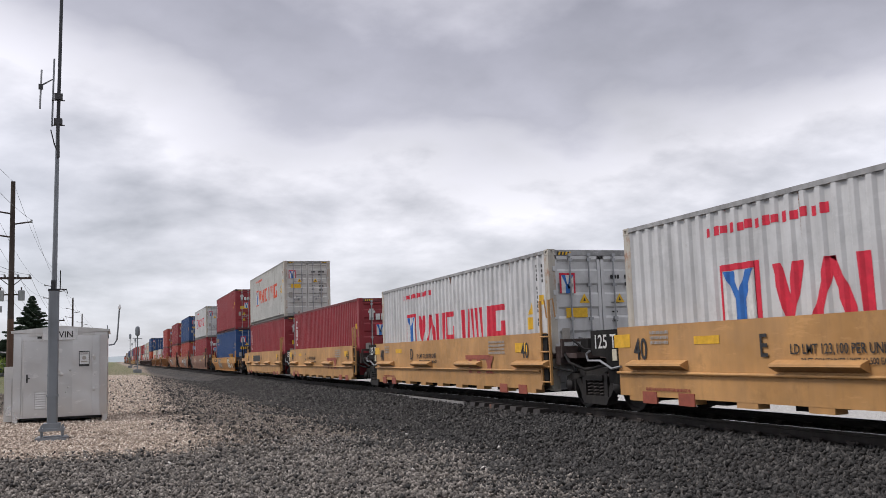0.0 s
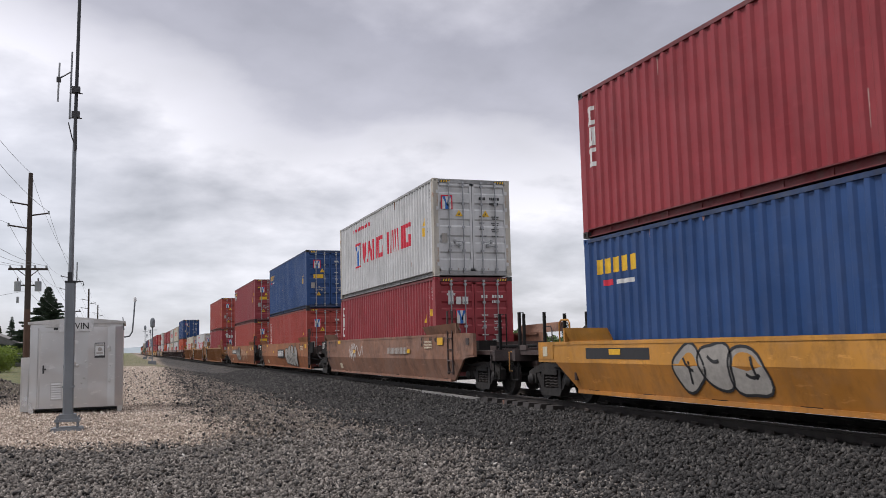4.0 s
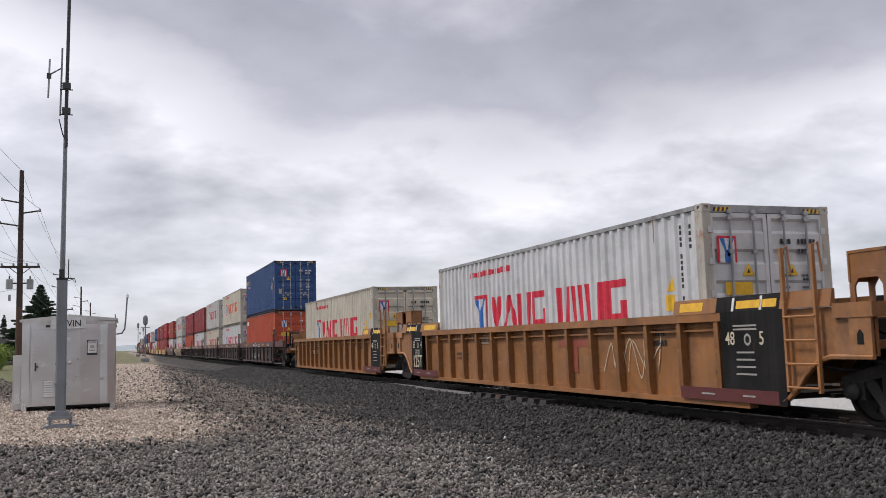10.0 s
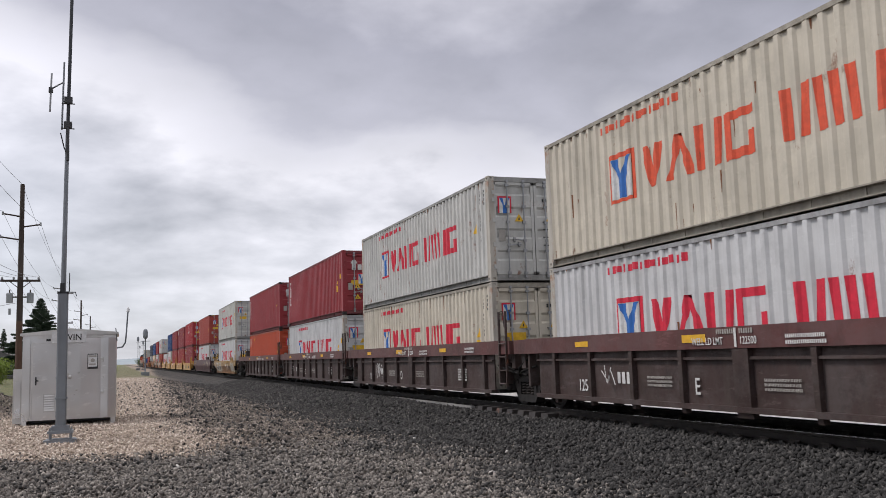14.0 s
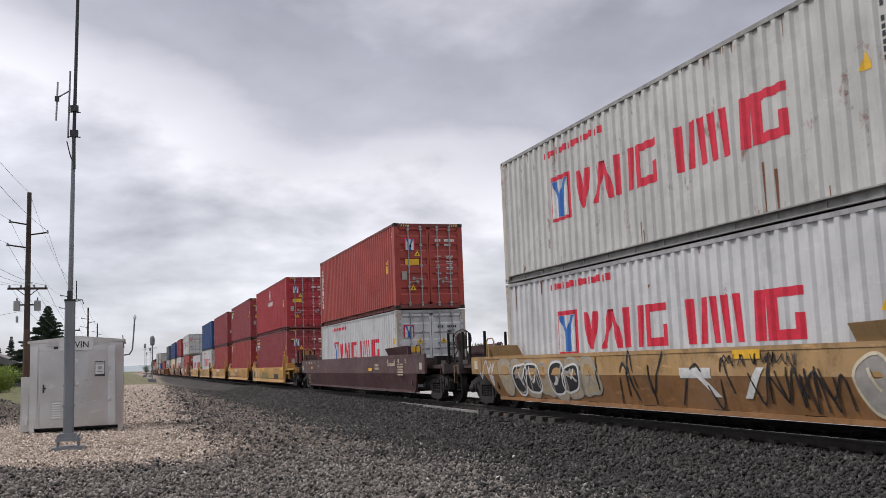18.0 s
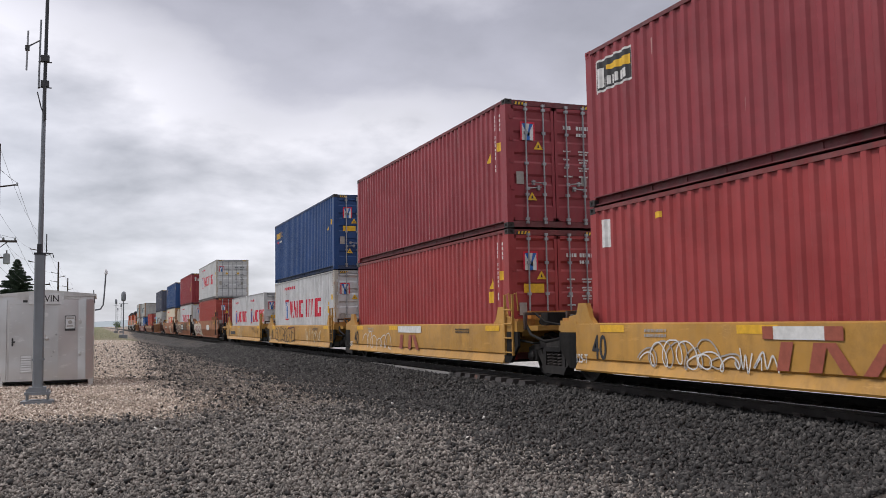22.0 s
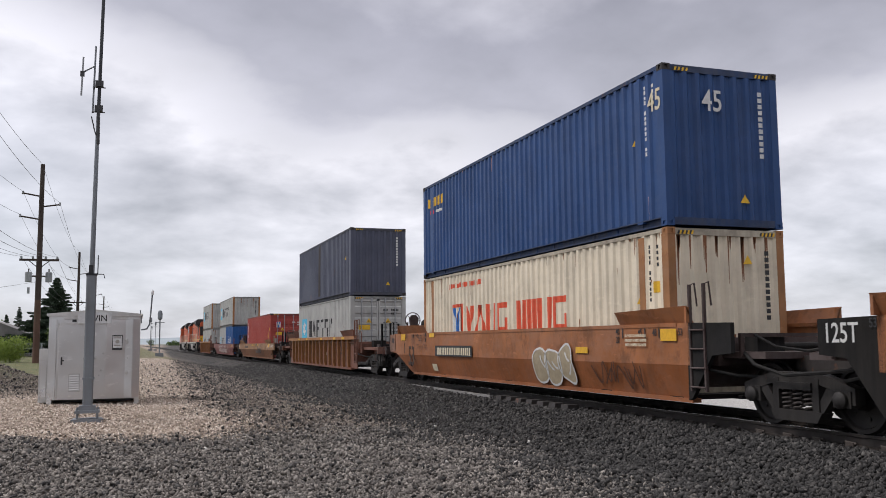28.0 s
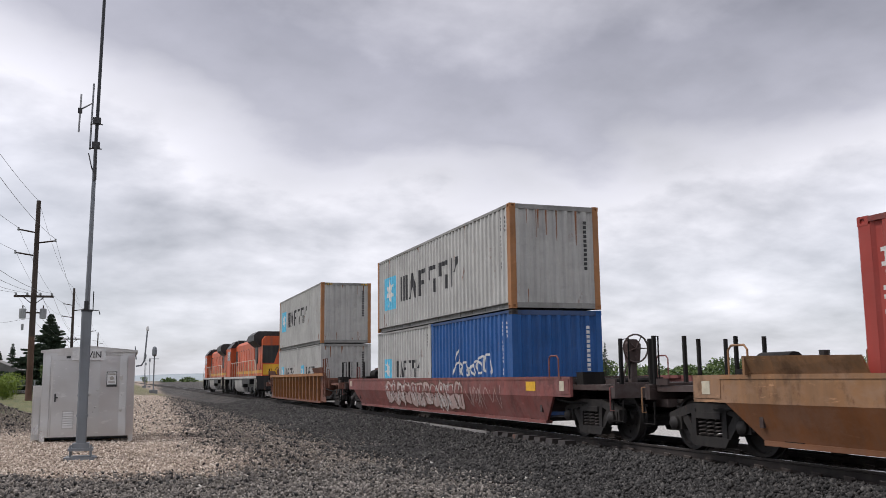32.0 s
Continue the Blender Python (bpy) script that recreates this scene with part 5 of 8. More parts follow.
                fin = Shape()
                for b in (0.0, 0.055):
                    fin.poly([(-X + 0.002 + b + 0.168 * (0.86 - z) / (0.86 - bot), yy(v), z) for v, z in low])
                for (va, za), (vb, zb) in zip(low, low[1:]):
                    fin.poly([(-X + 0.002 + b + 0.168 * (0.86 - z) / (0.86 - bot), yy(v), z) for v, z, b in ((va, za, 0), (vb, zb, 0), (vb, zb, 0.055), (va, za, 0.055))])
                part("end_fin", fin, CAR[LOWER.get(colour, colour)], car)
                part("end_box", Shape().box(-X - 0.012, -X + 0.05, *sorted((yy(tip - 0.62), yy(tip - 0.02))), 0.97, TOP - 0.02), CAR["dust"], car)
                part("box_slot", Shape().box(-X - 0.03, -X - 0.01, *sorted((yy(tip - 0.5), yy(tip - 0.28))), 1.24, 1.40), CAR["brown"], car, "small dark bracket")
                part("door_seam", Shape().box(-X - 0.006, -X + 0.004, *sorted((yy(0.42), yy(0.45))), 0.90, TOP - 0.3), CAR["brown"], car)
            else:
                part("end_panel", Shape().prism([(yy(-0.02), 0.30), (yy(-0.02), TOP), (yy(1.10), TOP - 0.02), (yy(1.10), 1.06), (yy(0.62), 1.02), (yy(0.08), 0.34)], "x", -X + 0.0, -X + 0.07), BLACK_STEEL, car, "black end panel")
                if d > 0:
                    lettering("125T", 0.26, WHITE, car, (-X - 0.004, yy(1.0), 1.22))
        if style == "ribbed" and ends_black and kind == "articulated":
            lo, hi = (-0.92, 0.04) if d > 0 else (-1.10, 0.20)
            part("end_panel", Shape().box(-X - 0.022, -X + 0.02, *sorted((yy(lo), yy(hi))), bot - 0.05, TOP - 0.01), BLACK_STEEL, car, "black end panel")
            part("end_stripe", Shape().box(-X - 0.030, -X - 0.018, *sorted((yy(-2.15), yy(hi - 0.15))), bot - 0.05, bot + 0.13), DARK_RED, car, "dark red stripe")
            tagged(part("small_print", Shape().box(-X - 0.034, -X - 0.029, *sorted((yy(-0.68), yy(-0.42))), bot + 0.03, bot + 0.055).box(-X - 0.034, -X - 0.029, *sorted((yy(-1.62), yy(-1.30))), bot + 0.03, bot + 0.055), GREY_BAR, car), kind="stuff")
            base = yy(lo + 0.10) if d < 0 else yy(hi - 0.12)       # the side that reads first
            lettering("48" if d < 0 else "53", 0.19, CREAMY, car, (-X - 0.026, base, 1.05))
            lettering("5" if d < 0 else "4", 0.19, CREAMY, car, (-X - 0.026, base - 0.72, 1.05))
            sp = Shape()
            ring = [(base - 0.48 + 0.075 * math.cos(a), 1.12 + 0.085 * math.sin(a)) for a in [math.pi * k / 6 for k in range(13)]]
            for (a, b), (e, f) in zip(ring, ring[1:]):
                sp.poly([(-X - 0.026, a, b), (-X - 0.026, e, f), (-X - 0.026, base - 0.48 + 0.6 * (e - base + 0.48), 1.12 + 0.6 * (f - 1.12)), (-X - 0.026, base - 0.48 + 0.6 * (a - base + 0.48), 1.12 + 0.6 * (b - 1.12))])
            rnd = random.Random(5)
            for r in range(4):
                w = rnd.uniform(0.26, 0.44)
                y = base - 0.42 + w / 2
                z = 0.97 - 0.055 * r if d > 0 else 0.93 - 0.10 * r
                sp.poly([(-X - 0.026, y, z), (-X - 0.026, y - w, z), (-X - 0.026, y - w, z + 0.025), (-X - 0.026, y, z + 0.025)])
            for q in (0.0, 0.05):
                sp.poly([(-X - 0.026, base - 0.18, 1.30 - q), (-X - 0.026, base - 0.68, 1.30 - q), (-X - 0.026, base - 0.68, 1.325 - q), (-X - 0.026, base - 0.18, 1.325 - q)])
            tagged(part("small_print", sp, GREY_BAR, car), kind="stuff")
            if d > 0:
                lettering("125T", 0.36, CREAMY, car, (-X - 0.026, base, 0.50))
        # ladders and posts
        lm = mat if style not in ("beam", "smooth") else CAR["brown"]
        if d < 0 and style == "ribbed" and kind == "articulated":
            ladder(car, -X - 0.05, yy(0.56), 0.44, 2.30, CAR["rib"], 0.56)
        elif d < 0 and style != "slant":
            ladder(car, -X - 0.01, yy(0.28), 0.46, 2.15 if style != "low" else 1.75, lm)
        elif style == "slant":
            part("end_box", Shape().box(-X - 0.012, -X + 0.05, *sorted((yy(0.75), yy(1.40))), 0.90, 1.20), mat, car)
            part("data_plate", Shape().box(-X - 0.018, -X - 0.010, *sorted((yy(1.0), yy(1.2))), 0.96, 1.16), CREAM_PLATE, car)
        if kind == "coupler":
            for x in (-1.18, -0.55, 0.55, 1.18):
                part("end_post", Shape().box(x - 0.03, x + 0.03, *sorted((d * (joint - 0.60), d * (joint - 0.54))), 1.05, 1.95), BLACK_STEEL, car)
            p = Shape()
            p.pipe([(-1.18, d * (joint - 0.57), 1.93), (-1.05, d * (joint - 0.5), 1.95), (-1.05, d * (joint - 0.5), 1.2)], 0.016, 5)
            part("hand_rail", p, BLACK_STEEL, car)
            p = Shape()
            p.pipe([(-1.30, d * (joint - 0.7), 0.80), (-1.30, d * (joint - 0.7), 0.42), (-1.30, d * (joint - 0.35), 0.42), (-1.30, d * (joint - 0.35), 0.80)], 0.018, 5)
            part("step", p, BLACK_STEEL, car)
            k = Shape().box(-0.14, 0.14, *sorted((d * (joint - 0.5), d * (joint - 0.12))), 0.74, 0.94)
            k.box(-0.20, 0.20, *sorted((d * (joint - 0.14), d * joint)), 0.70, 0.98)
            k.pipe([(0.30, d * (joint - 0.45), 0.75), (0.32, d * (joint - 0.2), 0.45), (0.26, d * joint, 0.38)], 0.03, 6)
            part("coupler", k, CASTING, car)
            if (d > 0) == (style in ("smooth", "ribbed", "flat")):
                by, bz = d * (joint - (0.95 if style != "smooth" else 1.45)), (1.78 if style != "smooth" else 2.02)
                bm_ = mat if style in ("low", "ribbed") else CAR["brown"]
                hub = part("brake_housing", Shape().prism([(-0.74, bz - 0.27), (-0.50, bz - 0.27), (-0.46, bz + 0.08), (-0.56, bz + 0.18), (-0.70, bz + 0.18), (-0.78, bz + 0.08)], "y", by - d * 0.20, by - d * 0.06)
                           .box(-0.68, -0.56, *sorted((by - d * 0.22, by - d * 0.08)), 1.0, bz - 0.24).tube((-0.62, by - d * 0.02, bz), (-0.62, by - d * 0.17, bz), 0.05, 8)
                           .pipe([(-0.70, by - d * 0.14, bz - 0.24), (-0.82, by - d * 0.14, bz - 0.5), (-0.80, by - d * 0.14, 0.95)], 0.02, 5), bm_, car)
                ring = [(-0.62 + 0.27 * math.cos(a), by, bz + 0.27 * math.sin(a)) for a in [2 * math.pi * i / 18 for i in range(19)]]
                b = Shape().pipe(ring, 0.018, 5)
                for i in range(5):
                    b.tube((-0.62, by, bz), ring[i * 18 // 5], 0.012, 5)
                part("brake_wheel", b, bm_, hub)
            # rails, grab irons and tanks round the end platform
            for sx in (-1, 1):
                part("hand_rail", Shape().pipe([(sx * 1.34, yy(0.25), 1.0), (sx * 1.34, yy(0.25), 1.62), (sx * 1.34, yy(0.32), 1.69), (sx * 1.34, yy(0.62), 1.69), (sx * 1.34, yy(0.70), 1.62), (sx * 1.34, yy(0.70), 1.0)], 0.018, 6), lm, car)
            part("walkway", Shape().box(-1.25, 1.25, *sorted((d * (joint - 1.05), d * (joint - 0.70))), 1.09, 1.13).box(-1.25, -1.21, *sorted((d * (joint - 1.05), d * (joint - 0.70))), 1.13, 1.20), CAR["brown"], car)
            part("grab_iron", Shape().pipe([(-1.38, d * (joint - 0.55), 1.05), (-1.45, d * (joint - 0.55), 1.05), (-1.45, d * (joint - 0.55), 0.62), (-1.38, d * (joint - 0.55), 0.62)], 0.014, 5), lm, car)
            if d > 0 and style in ("smooth", "slant", "low"):
                part("air_tank", Shape().disc((-0.62, yy(0.05), 1.42 if style != "smooth" else 1.86), (0, d, 0), [(0, 0.05), (0.03, 0.17), (0.75, 0.17), (0.78, 0.05)], 14), BLACK_STEEL, car)
                part("valve", Shape().box(0.1, 0.5, *sorted((yy(0.3), yy(0.7))), 1.08, 1.5).tube((0.3, yy(0.5), 1.5), (0.3, yy(0.5), 1.62), 0.08, 8), CASTING, car)
            truck(car, d * (joint - 1.95))
        elif d > 0 or first:
            truck(car, d * joint)
        if kind == "articulated" and d > 0:
            j = d * joint
            part("joint_casting", Shape().box(-0.55, 0.55, j - 0.6, j + 0.6, 0.78, 1.02).disc((0, j, 1.02), (0, 0, 1), [(0, 0.34), (0.10, 0.34), (0.14, 0.22)], 18), CASTING, car)
            part("brake_cylinder", Shape().disc((-1.0, yy(0.25), 1.22), (0, 1, 0), [(0, 0.06), (0.02, 0.15), (0.55, 0.15), (0.58, 0.06)], 14).tube((-1.0, yy(0.25), 1.22), (-1.0, yy(1.1), 1.20), 0.03, 7), CASTING, car)
            part("air_hose", Shape().pipe([(-1.25, yy(0.2), 1.12), (-1.30, yy(0.7), 0.86), (-1.28, j, 0.76), (-1.30, j + 0.6, 0.90), (-1.22, j + 1.0, 1.12)], 0.028, 6).pipe([(-1.05, yy(0.1), 1.32), (-1.1, j - 0.3, 1.10), (-1.08, j + 0.4, 1.16), (-1.05, j + 0.9, 1.34)], 0.022, 6), BLACK_STEEL, car)
            for q in (-0.92, 0.92):
                part("cross_rail", Shape().box(-1.3, 1.3, j + q - 0.035, j + q + 0.035, 1.30, 1.36).box(-1.3, -1.24, j + q - 0.03, j + q + 0.03, 1.0, 1.31), CAR["brown"], car)
        # pipes and hoses at the end
        h = Shape()
        h.pipe([(-X + 0.12, yy(-0.3), 0.92), (-X + 0.10, yy(0.4), 0.80), (-X + 0.25, yy(0.9), 0.72), (-0.7, d * (joint - 0.5), 0.70)], 0.025, 6)
        h.tube((-0.9, yy(0.6), 1.16), (0.9, yy(0.6), 1.16), 0.05, 8)
        h.box(-0.95, -0.45, *sorted((yy(0.75), yy(1.05))), 1.08, 1.34)
        part("brake_pipe", h, BLACK_STEEL, car)
    if style == "flat":
        part("side_pipe", Shape().tube((-X - 0.035, -half, 0.74), (-X - 0.035, half, 0.74), 0.024, 8), mat, car)
        ledge = cached(("ledge", mat.name), lambda: Shape().prism([(-X + 0.01, 0.95), (-X - 0.14, 0.89), (-X - 0.15, 0.86), (-X - 0.02, 0.79), (-X + 0.01, 0.79)], "y", -0.78, 0.78).mesh("ledge", mat))
        for k in range(4):
            part("ledge", ledge, None, car, at=(0, 4.85 - 3.5 * k, 0))
        for y in (-half + 0.9, -half + 1.9, half - 0.9, half - 1.9):
            part("red_tag", Shape().box(-X - 0.012, -X + 0.02, y - 0.20, y + 0.20, bot - 0.05, bot + 0.14), DULL_RED, car)
    # markings: (kind, y, z, size, material, extra)
    x = -X - 0.004
    for layer, mk in enumerate(marks):
        x = -X - 0.004 - 0.0012 * layer          # later paint lies over earlier paint
        kind, y, z, size, material = mk[:5]
        y *= 0.97
        if style == "smooth" and kind == "patch" and y > half and far_kind == "articulated":
            continue                             # no reflector on a black end panel
        def surf(zz):
            """The side's face at a height."""
            if style in ("smooth", "slant"):
                return x + 0.17 * max(0.0, 0.86 - zz) / 0.58
            if style == "ribbed":
                return x + (0.126 if kind != "band" else -0.022)
            return x + (0.095 if style == "beam" and zz < 1.15 else 0.0)
        xx = surf(z + size)
        if kind == "text":
            lettering(mk[5], size, material, car, (xx - 0.004, y, z))
        elif kind == "bars":
            s = Shape()
            rnd = random.Random(int(y * 31 + z * 17))
            w, rows = mk[5], mk[6]
            for r in range(rows):
                p = 0.0
                while p < w:
                    b = size * rnd.uniform(0.34, 0.62)
                    za, zb, xb = z - r * size * 1.6, z + size - r * size * 1.6, xx - 0.004
                    s.poly([(xb, y - p, za), (xb, y - p - b, za), (xb, y - p - b, zb), (xb, y - p, zb)])
                    p += b + size * 0.26
            tagged(part("small_print", s, material, car), kind="stuff")
        elif kind in ("patch", "band"):
            w, lean = mk[5], (mk[6] if len(mk) > 6 else 0)
            cuts = [z] + ([0.86] if style in ("smooth", "slant") and z < 0.86 < z + size else []) + [z + size]
            sh = Shape()
            for za, zb in zip(cuts, cuts[1:]):
                la, lb = lean * (za - z) / size, lean * (zb - z) / size
                sh.poly([(surf(za), y - la, za), (surf(za), y - w - la, za), (surf(zb), y - w - lb, zb), (surf(zb), y - lb, zb)])
            part("painted_patch", sh, material, car)
        elif kind == "emblem":
            s = Shape()
            r, w = size * 0.5, mk[5] * 0.5
            arc = [0.6 + 5.2 * i / 20 for i in range(21)]
            for a, b in zip(arc, arc[1:]):
                s.poly([(xx - 0.02, y - w + q * w * math.cos(t), z + r + q * r * math.sin(t)) for k, (t, q) in enumerate(((a, 1.0), (b, 1.0), (b, 0.72), (a, 0.72)))])
            s.box(xx - 0.02, xx - 0.016, y - 2 * w - 0.25, y - w * 1.2, z, z + 0.07)
            part("painted_emblem", s, material, car)
        elif kind == "bubble":
            w, seed, ink = mk[5], mk[6], mk[7]
            lean = (lambda zz: x + (0.17 * (0.86 - zz) / 0.58 if zz < 0.86 and style in ("smooth", "slant") else 0))
            for nm, s, m2 in zip(("graffiti_fill", "graffiti_outline"), bubble_letters(y - w, y, z, z + size, seed), (material, ink)):
                s.v = [((lean(c) if style != "ribbed" else xx) - 0.002 + a, b, c) for a, b, c in s.v]
                tagged(part(nm, s, m2, car, "sprayed graffiti"), kind="stuff")
        elif kind in ("spray", "loops"):
            w, seed, th = mk[5], mk[6], mk[7]
            s = strokes(kind, y - w, y, z, z + size, seed, th)
            lean = (lambda zz: x + (0.17 * (0.86 - zz) / 0.58 if zz < 0.86 and style in ("smooth", "slant") else 0))
            s.v = [((lean(c) if style != "ribbed" else xx) - 0.004, b, c) for a, b, c in s.v]
            tagged(part("graffiti", s, material, car, "sprayed graffiti"), kind="stuff")
    MOVERS.append((car, y0, 0.0))
    return car


# ---------- the train ----------
# y of each load's near end when the clip begins
NEAR_END = (1.45, 16.57, 31.80, 46.65, 66.38, 87.64, 107.41, 126.61, 149.54, 168.96, 188.21, 209.50, 225.06, 240.39, 255.75,
            270.94, 291.35, 312.74, 334.36, 349.89, 365.63, 381.21, 396.65, 417.58, 436.46, 455.15, 478.93, 501.80, 524.95, 547.33)
HC, STD, FT40, FT20, FT45 = 2.896, 2.591, 12.192, 6.058, 13.716
BROWN_BLACK = plain("stencil_brown", (0.042, 0.020, 0.012))
AMB = plain("reflector_amber", (0.72, 0.40, 0.02))
CREAMY = plain("letter_cream", (0.62, 0.55, 0.40))
PALE_TAN = plain("graffiti_tan", (0.40, 0.33, 0.22))
RUST_RUN = plain("rust_run", (0.068, 0.058, 0.055), 0.8)
SOOT = plain("overpaint_brown", (0.15, 0.10, 0.062), 0.8)
DULL_TAN = plain("letter_tan", (0.26, 0.16, 0.085), 0.8)
SLATE_INK = plain("emblem_slate", (0.06, 0.075, 0.09))
BROWN_INK = plain("graffiti_brown", (0.10, 0.040, 0.022))
PINK_INK = plain("graffiti_pale_pink", (0.46, 0.34, 0.31))
yel = [("text", -5.3, 1.00, 0.34, BLACK, "40"), ("patch", 6.35, 1.16, 0.22, AMB, 0.5), ("patch", 4.0, 1.18, 0.12, AMB, 0.6), ("patch", -5.0, 1.12, 0.20, AMB, 0.6),
       ("bars", 5.2, 1.36, 0.05, GREY_BAR, 0.5, 3), ("text", 5.71, 0.96, 0.36, BLACK, "40"), ("bars", 5.4, 0.46, 0.05, DULL_RED, 1.2, 1),
       ("text", 1.9, 1.02, 0.13, BLACK, "LD LMT 123,100 PER UNIT"), ("text", 1.7, 0.89, 0.08, BLACK, "20 FT CONTAINER LIMIT 61,500 EACH"), ("bars", -3.5, 1.34, 0.05, GREY_BAR, 0.9, 4)]
red_bars = [("patch", -2.0, 0.98, 0.10, DULL_RED, 1.5), ("patch", -2.2, 0.66, 0.40, DULL_RED, 0.20), ("patch", -2.75, 0.66, 0.40, DULL_RED, 0.20), ("patch", -3.3, 0.66, 0.40, DULL_RED, 0.18, 0.3), ("patch", -3.55, 0.66, 0.40, DULL_RED, 0.18, -0.3)]
clay = [("text", 7.97, 0.54, 0.62, BROWN_BLACK, "53"), ("text", -5.62, 1.37, 0.12, BLACK, "40"), ("text", -5.62, 1.22, 0.12, BLACK, "20"), ("text", -6.42, 1.35, 0.12, BLACK, "45"), ("text", -6.90, 1.34, 0.12, BLACK, "48"), ("text", -7.69, 1.34, 0.12, BLACK, "53"), ("patch", -5.86, 1.30, 0.18, BLACK, 0.03), ("patch", -6.64, 1.30, 0.17, BLACK, 0.03), ("patch", -7.10, 1.30, 0.17, BLACK, 0.03), ("patch", 8.76, 1.32, 0.20, AMB, 0.46), ("patch", 5.72, 1.40, 0.12, AMB, 0.46), ("text", 8.17, 1.40, 0.12, BLACK, "53"), ("text", 7.44, 1.40, 0.12, BLACK, "48"), ("text", 6.98, 1.40, 0.12, BLACK, "45"), ("text", 6.14, 1.42, 0.12, BLACK, "40"), ("text", 6.14, 1.27, 0.12, BLACK, "20"), ("patch", 7.52, 1.34, 0.17, BLACK, 0.03), ("patch", 7.06, 1.34, 0.17, BLACK, 0.03), ("patch", 6.22, 1.34, 0.17, BLACK, 0.03), ("patch", -7.18, 1.25, 0.20, AMB, 0.47), ("patch", -4.0, 1.02, 0.12, AMB, 0.5),
        ("patch", 3.0, 1.02, 0.12, AMB, 0.4), ("bars", 6.80, 1.44, 0.03, BROWN_BLACK, 0.35, 4), ("loops", 6.9, 1.04, 0.16, BROWN_INK, 1.0, 17, 0.014), ("bars", -6.0, 1.32, 0.05, CREAMY, 0.7, 3), ("patch", 5.6, 0.42, 0.2, CREAMY, 0.42)]
rib = [("text", -6.58, 0.60, 0.40, BLACK, "53"), ("bars", -4.9, 1.20, 0.10, BLACK, 0.35, 2), ("bars", 4.6, 0.85, 0.07, BLACK, 0.8, 2),
       ("bars", 3.0, 1.20, 0.05, GREY_BAR, 0.6, 2)]
bn = [("bars", 3.4, 0.62, 0.20, WHITE, 0.5, 1), ("text", 4.89, 0.46, 0.22, WHITE, "125-T"), ("patch", 4.8, 1.28, 0.10, AMB, 0.5), ("patch", 1.2, 1.28, 0.12, AMB, 0.6), ("patch", -3.0, 1.28, 0.10, AMB, 0.5),
      ("text", 0.93, 1.24, 0.11, WHITE, "WELL LD LMT"), ("text", -0.23, 1.24, 0.11, WHITE, "122500"), ("bars", 0.3, 1.39, 0.07, GREY_BAR, 0.35, 1), ("bars", -0.23, 1.39, 0.07, GREY_BAR, 0.3, 1), ("patch", -0.11, 1.20, 0.27, WHITE, 0.05), ("bars", 2.4, 0.72, 0.04, GREY_BAR, 0.7, 3), ("bars", -0.6, 0.72, 0.04, GREY_BAR, 0.7, 3),
      ("bars", -4.2, 0.80, 0.04, WHITE, 0.6, 5), ("bars", -1.2, 1.3, 0.05, WHITE, 0.7, 2), ("bars", -5.0, 1.32, 0.05, WHITE, 0.6, 2)]
low = [("text", 5.9, 0.50, 0.44, BLACK, "40"), ("patch", 5.6, 0.97, 0.12, AMB, 0.75), ("patch", 1.9, 0.97, 0.12, AMB, 0.8), ("patch", -5.5, 0.97, 0.12, AMB, 0.75), ("bars", 4.2, 0.98, 0.05, GREY_BAR, 0.6, 2),
       ("bars", -3.6, 0.98, 0.04, BLACK, 0.9, 2), ("text", 6.5, 0.42, 0.16, WHITE, "125-T")]
old = [("text", 8.2, 0.36, 0.44, DULL_TAN, "53"), ("text", -5.88, 1.17, 0.13, CREAMY, "40"), ("text", -6.71, 1.17, 0.13, CREAMY, "45"), ("text", -7.18, 1.17, 0.13, CREAMY, "48"), ("text", -7.99, 1.17, 0.13, CREAMY, "53")] + [("bars", y, 1.30, 0.035, DULL_TAN, 0.4, 4) for y in (8.45, 7.2)] + [("text", y, 1.24, 0.13, CREAMY, w) for y, w in ((8.75, "53"), (8.05, "48"), (7.55, "45"), (6.65, "40"))] + [("patch", 7.6, 1.02, 0.10, AMB, 0.4), ("text", 5.9, 1.12, 0.26, CREAMY, "C"), ("bars", -4.3, 1.08, 0.07, CREAMY, 0.5, 2), ("bars", -6.0, 1.08, 0.09, CREAMY, 0.9, 1), ("bars", -7.2, 1.1, 0.05, CREAMY, 0.6, 5),
       ("patch", -3.4, 0.92, 0.1, AMB, 0.5)]


def unit(style, colour, label, loads, joint, marks=(), half=None, flaps=True, top=None, base=0.325):
    return dict(style=style, colour=colour, label=label, loads=loads, joint=joint, marks=list(marks), half=half, flaps=flaps, top=top, base=base)


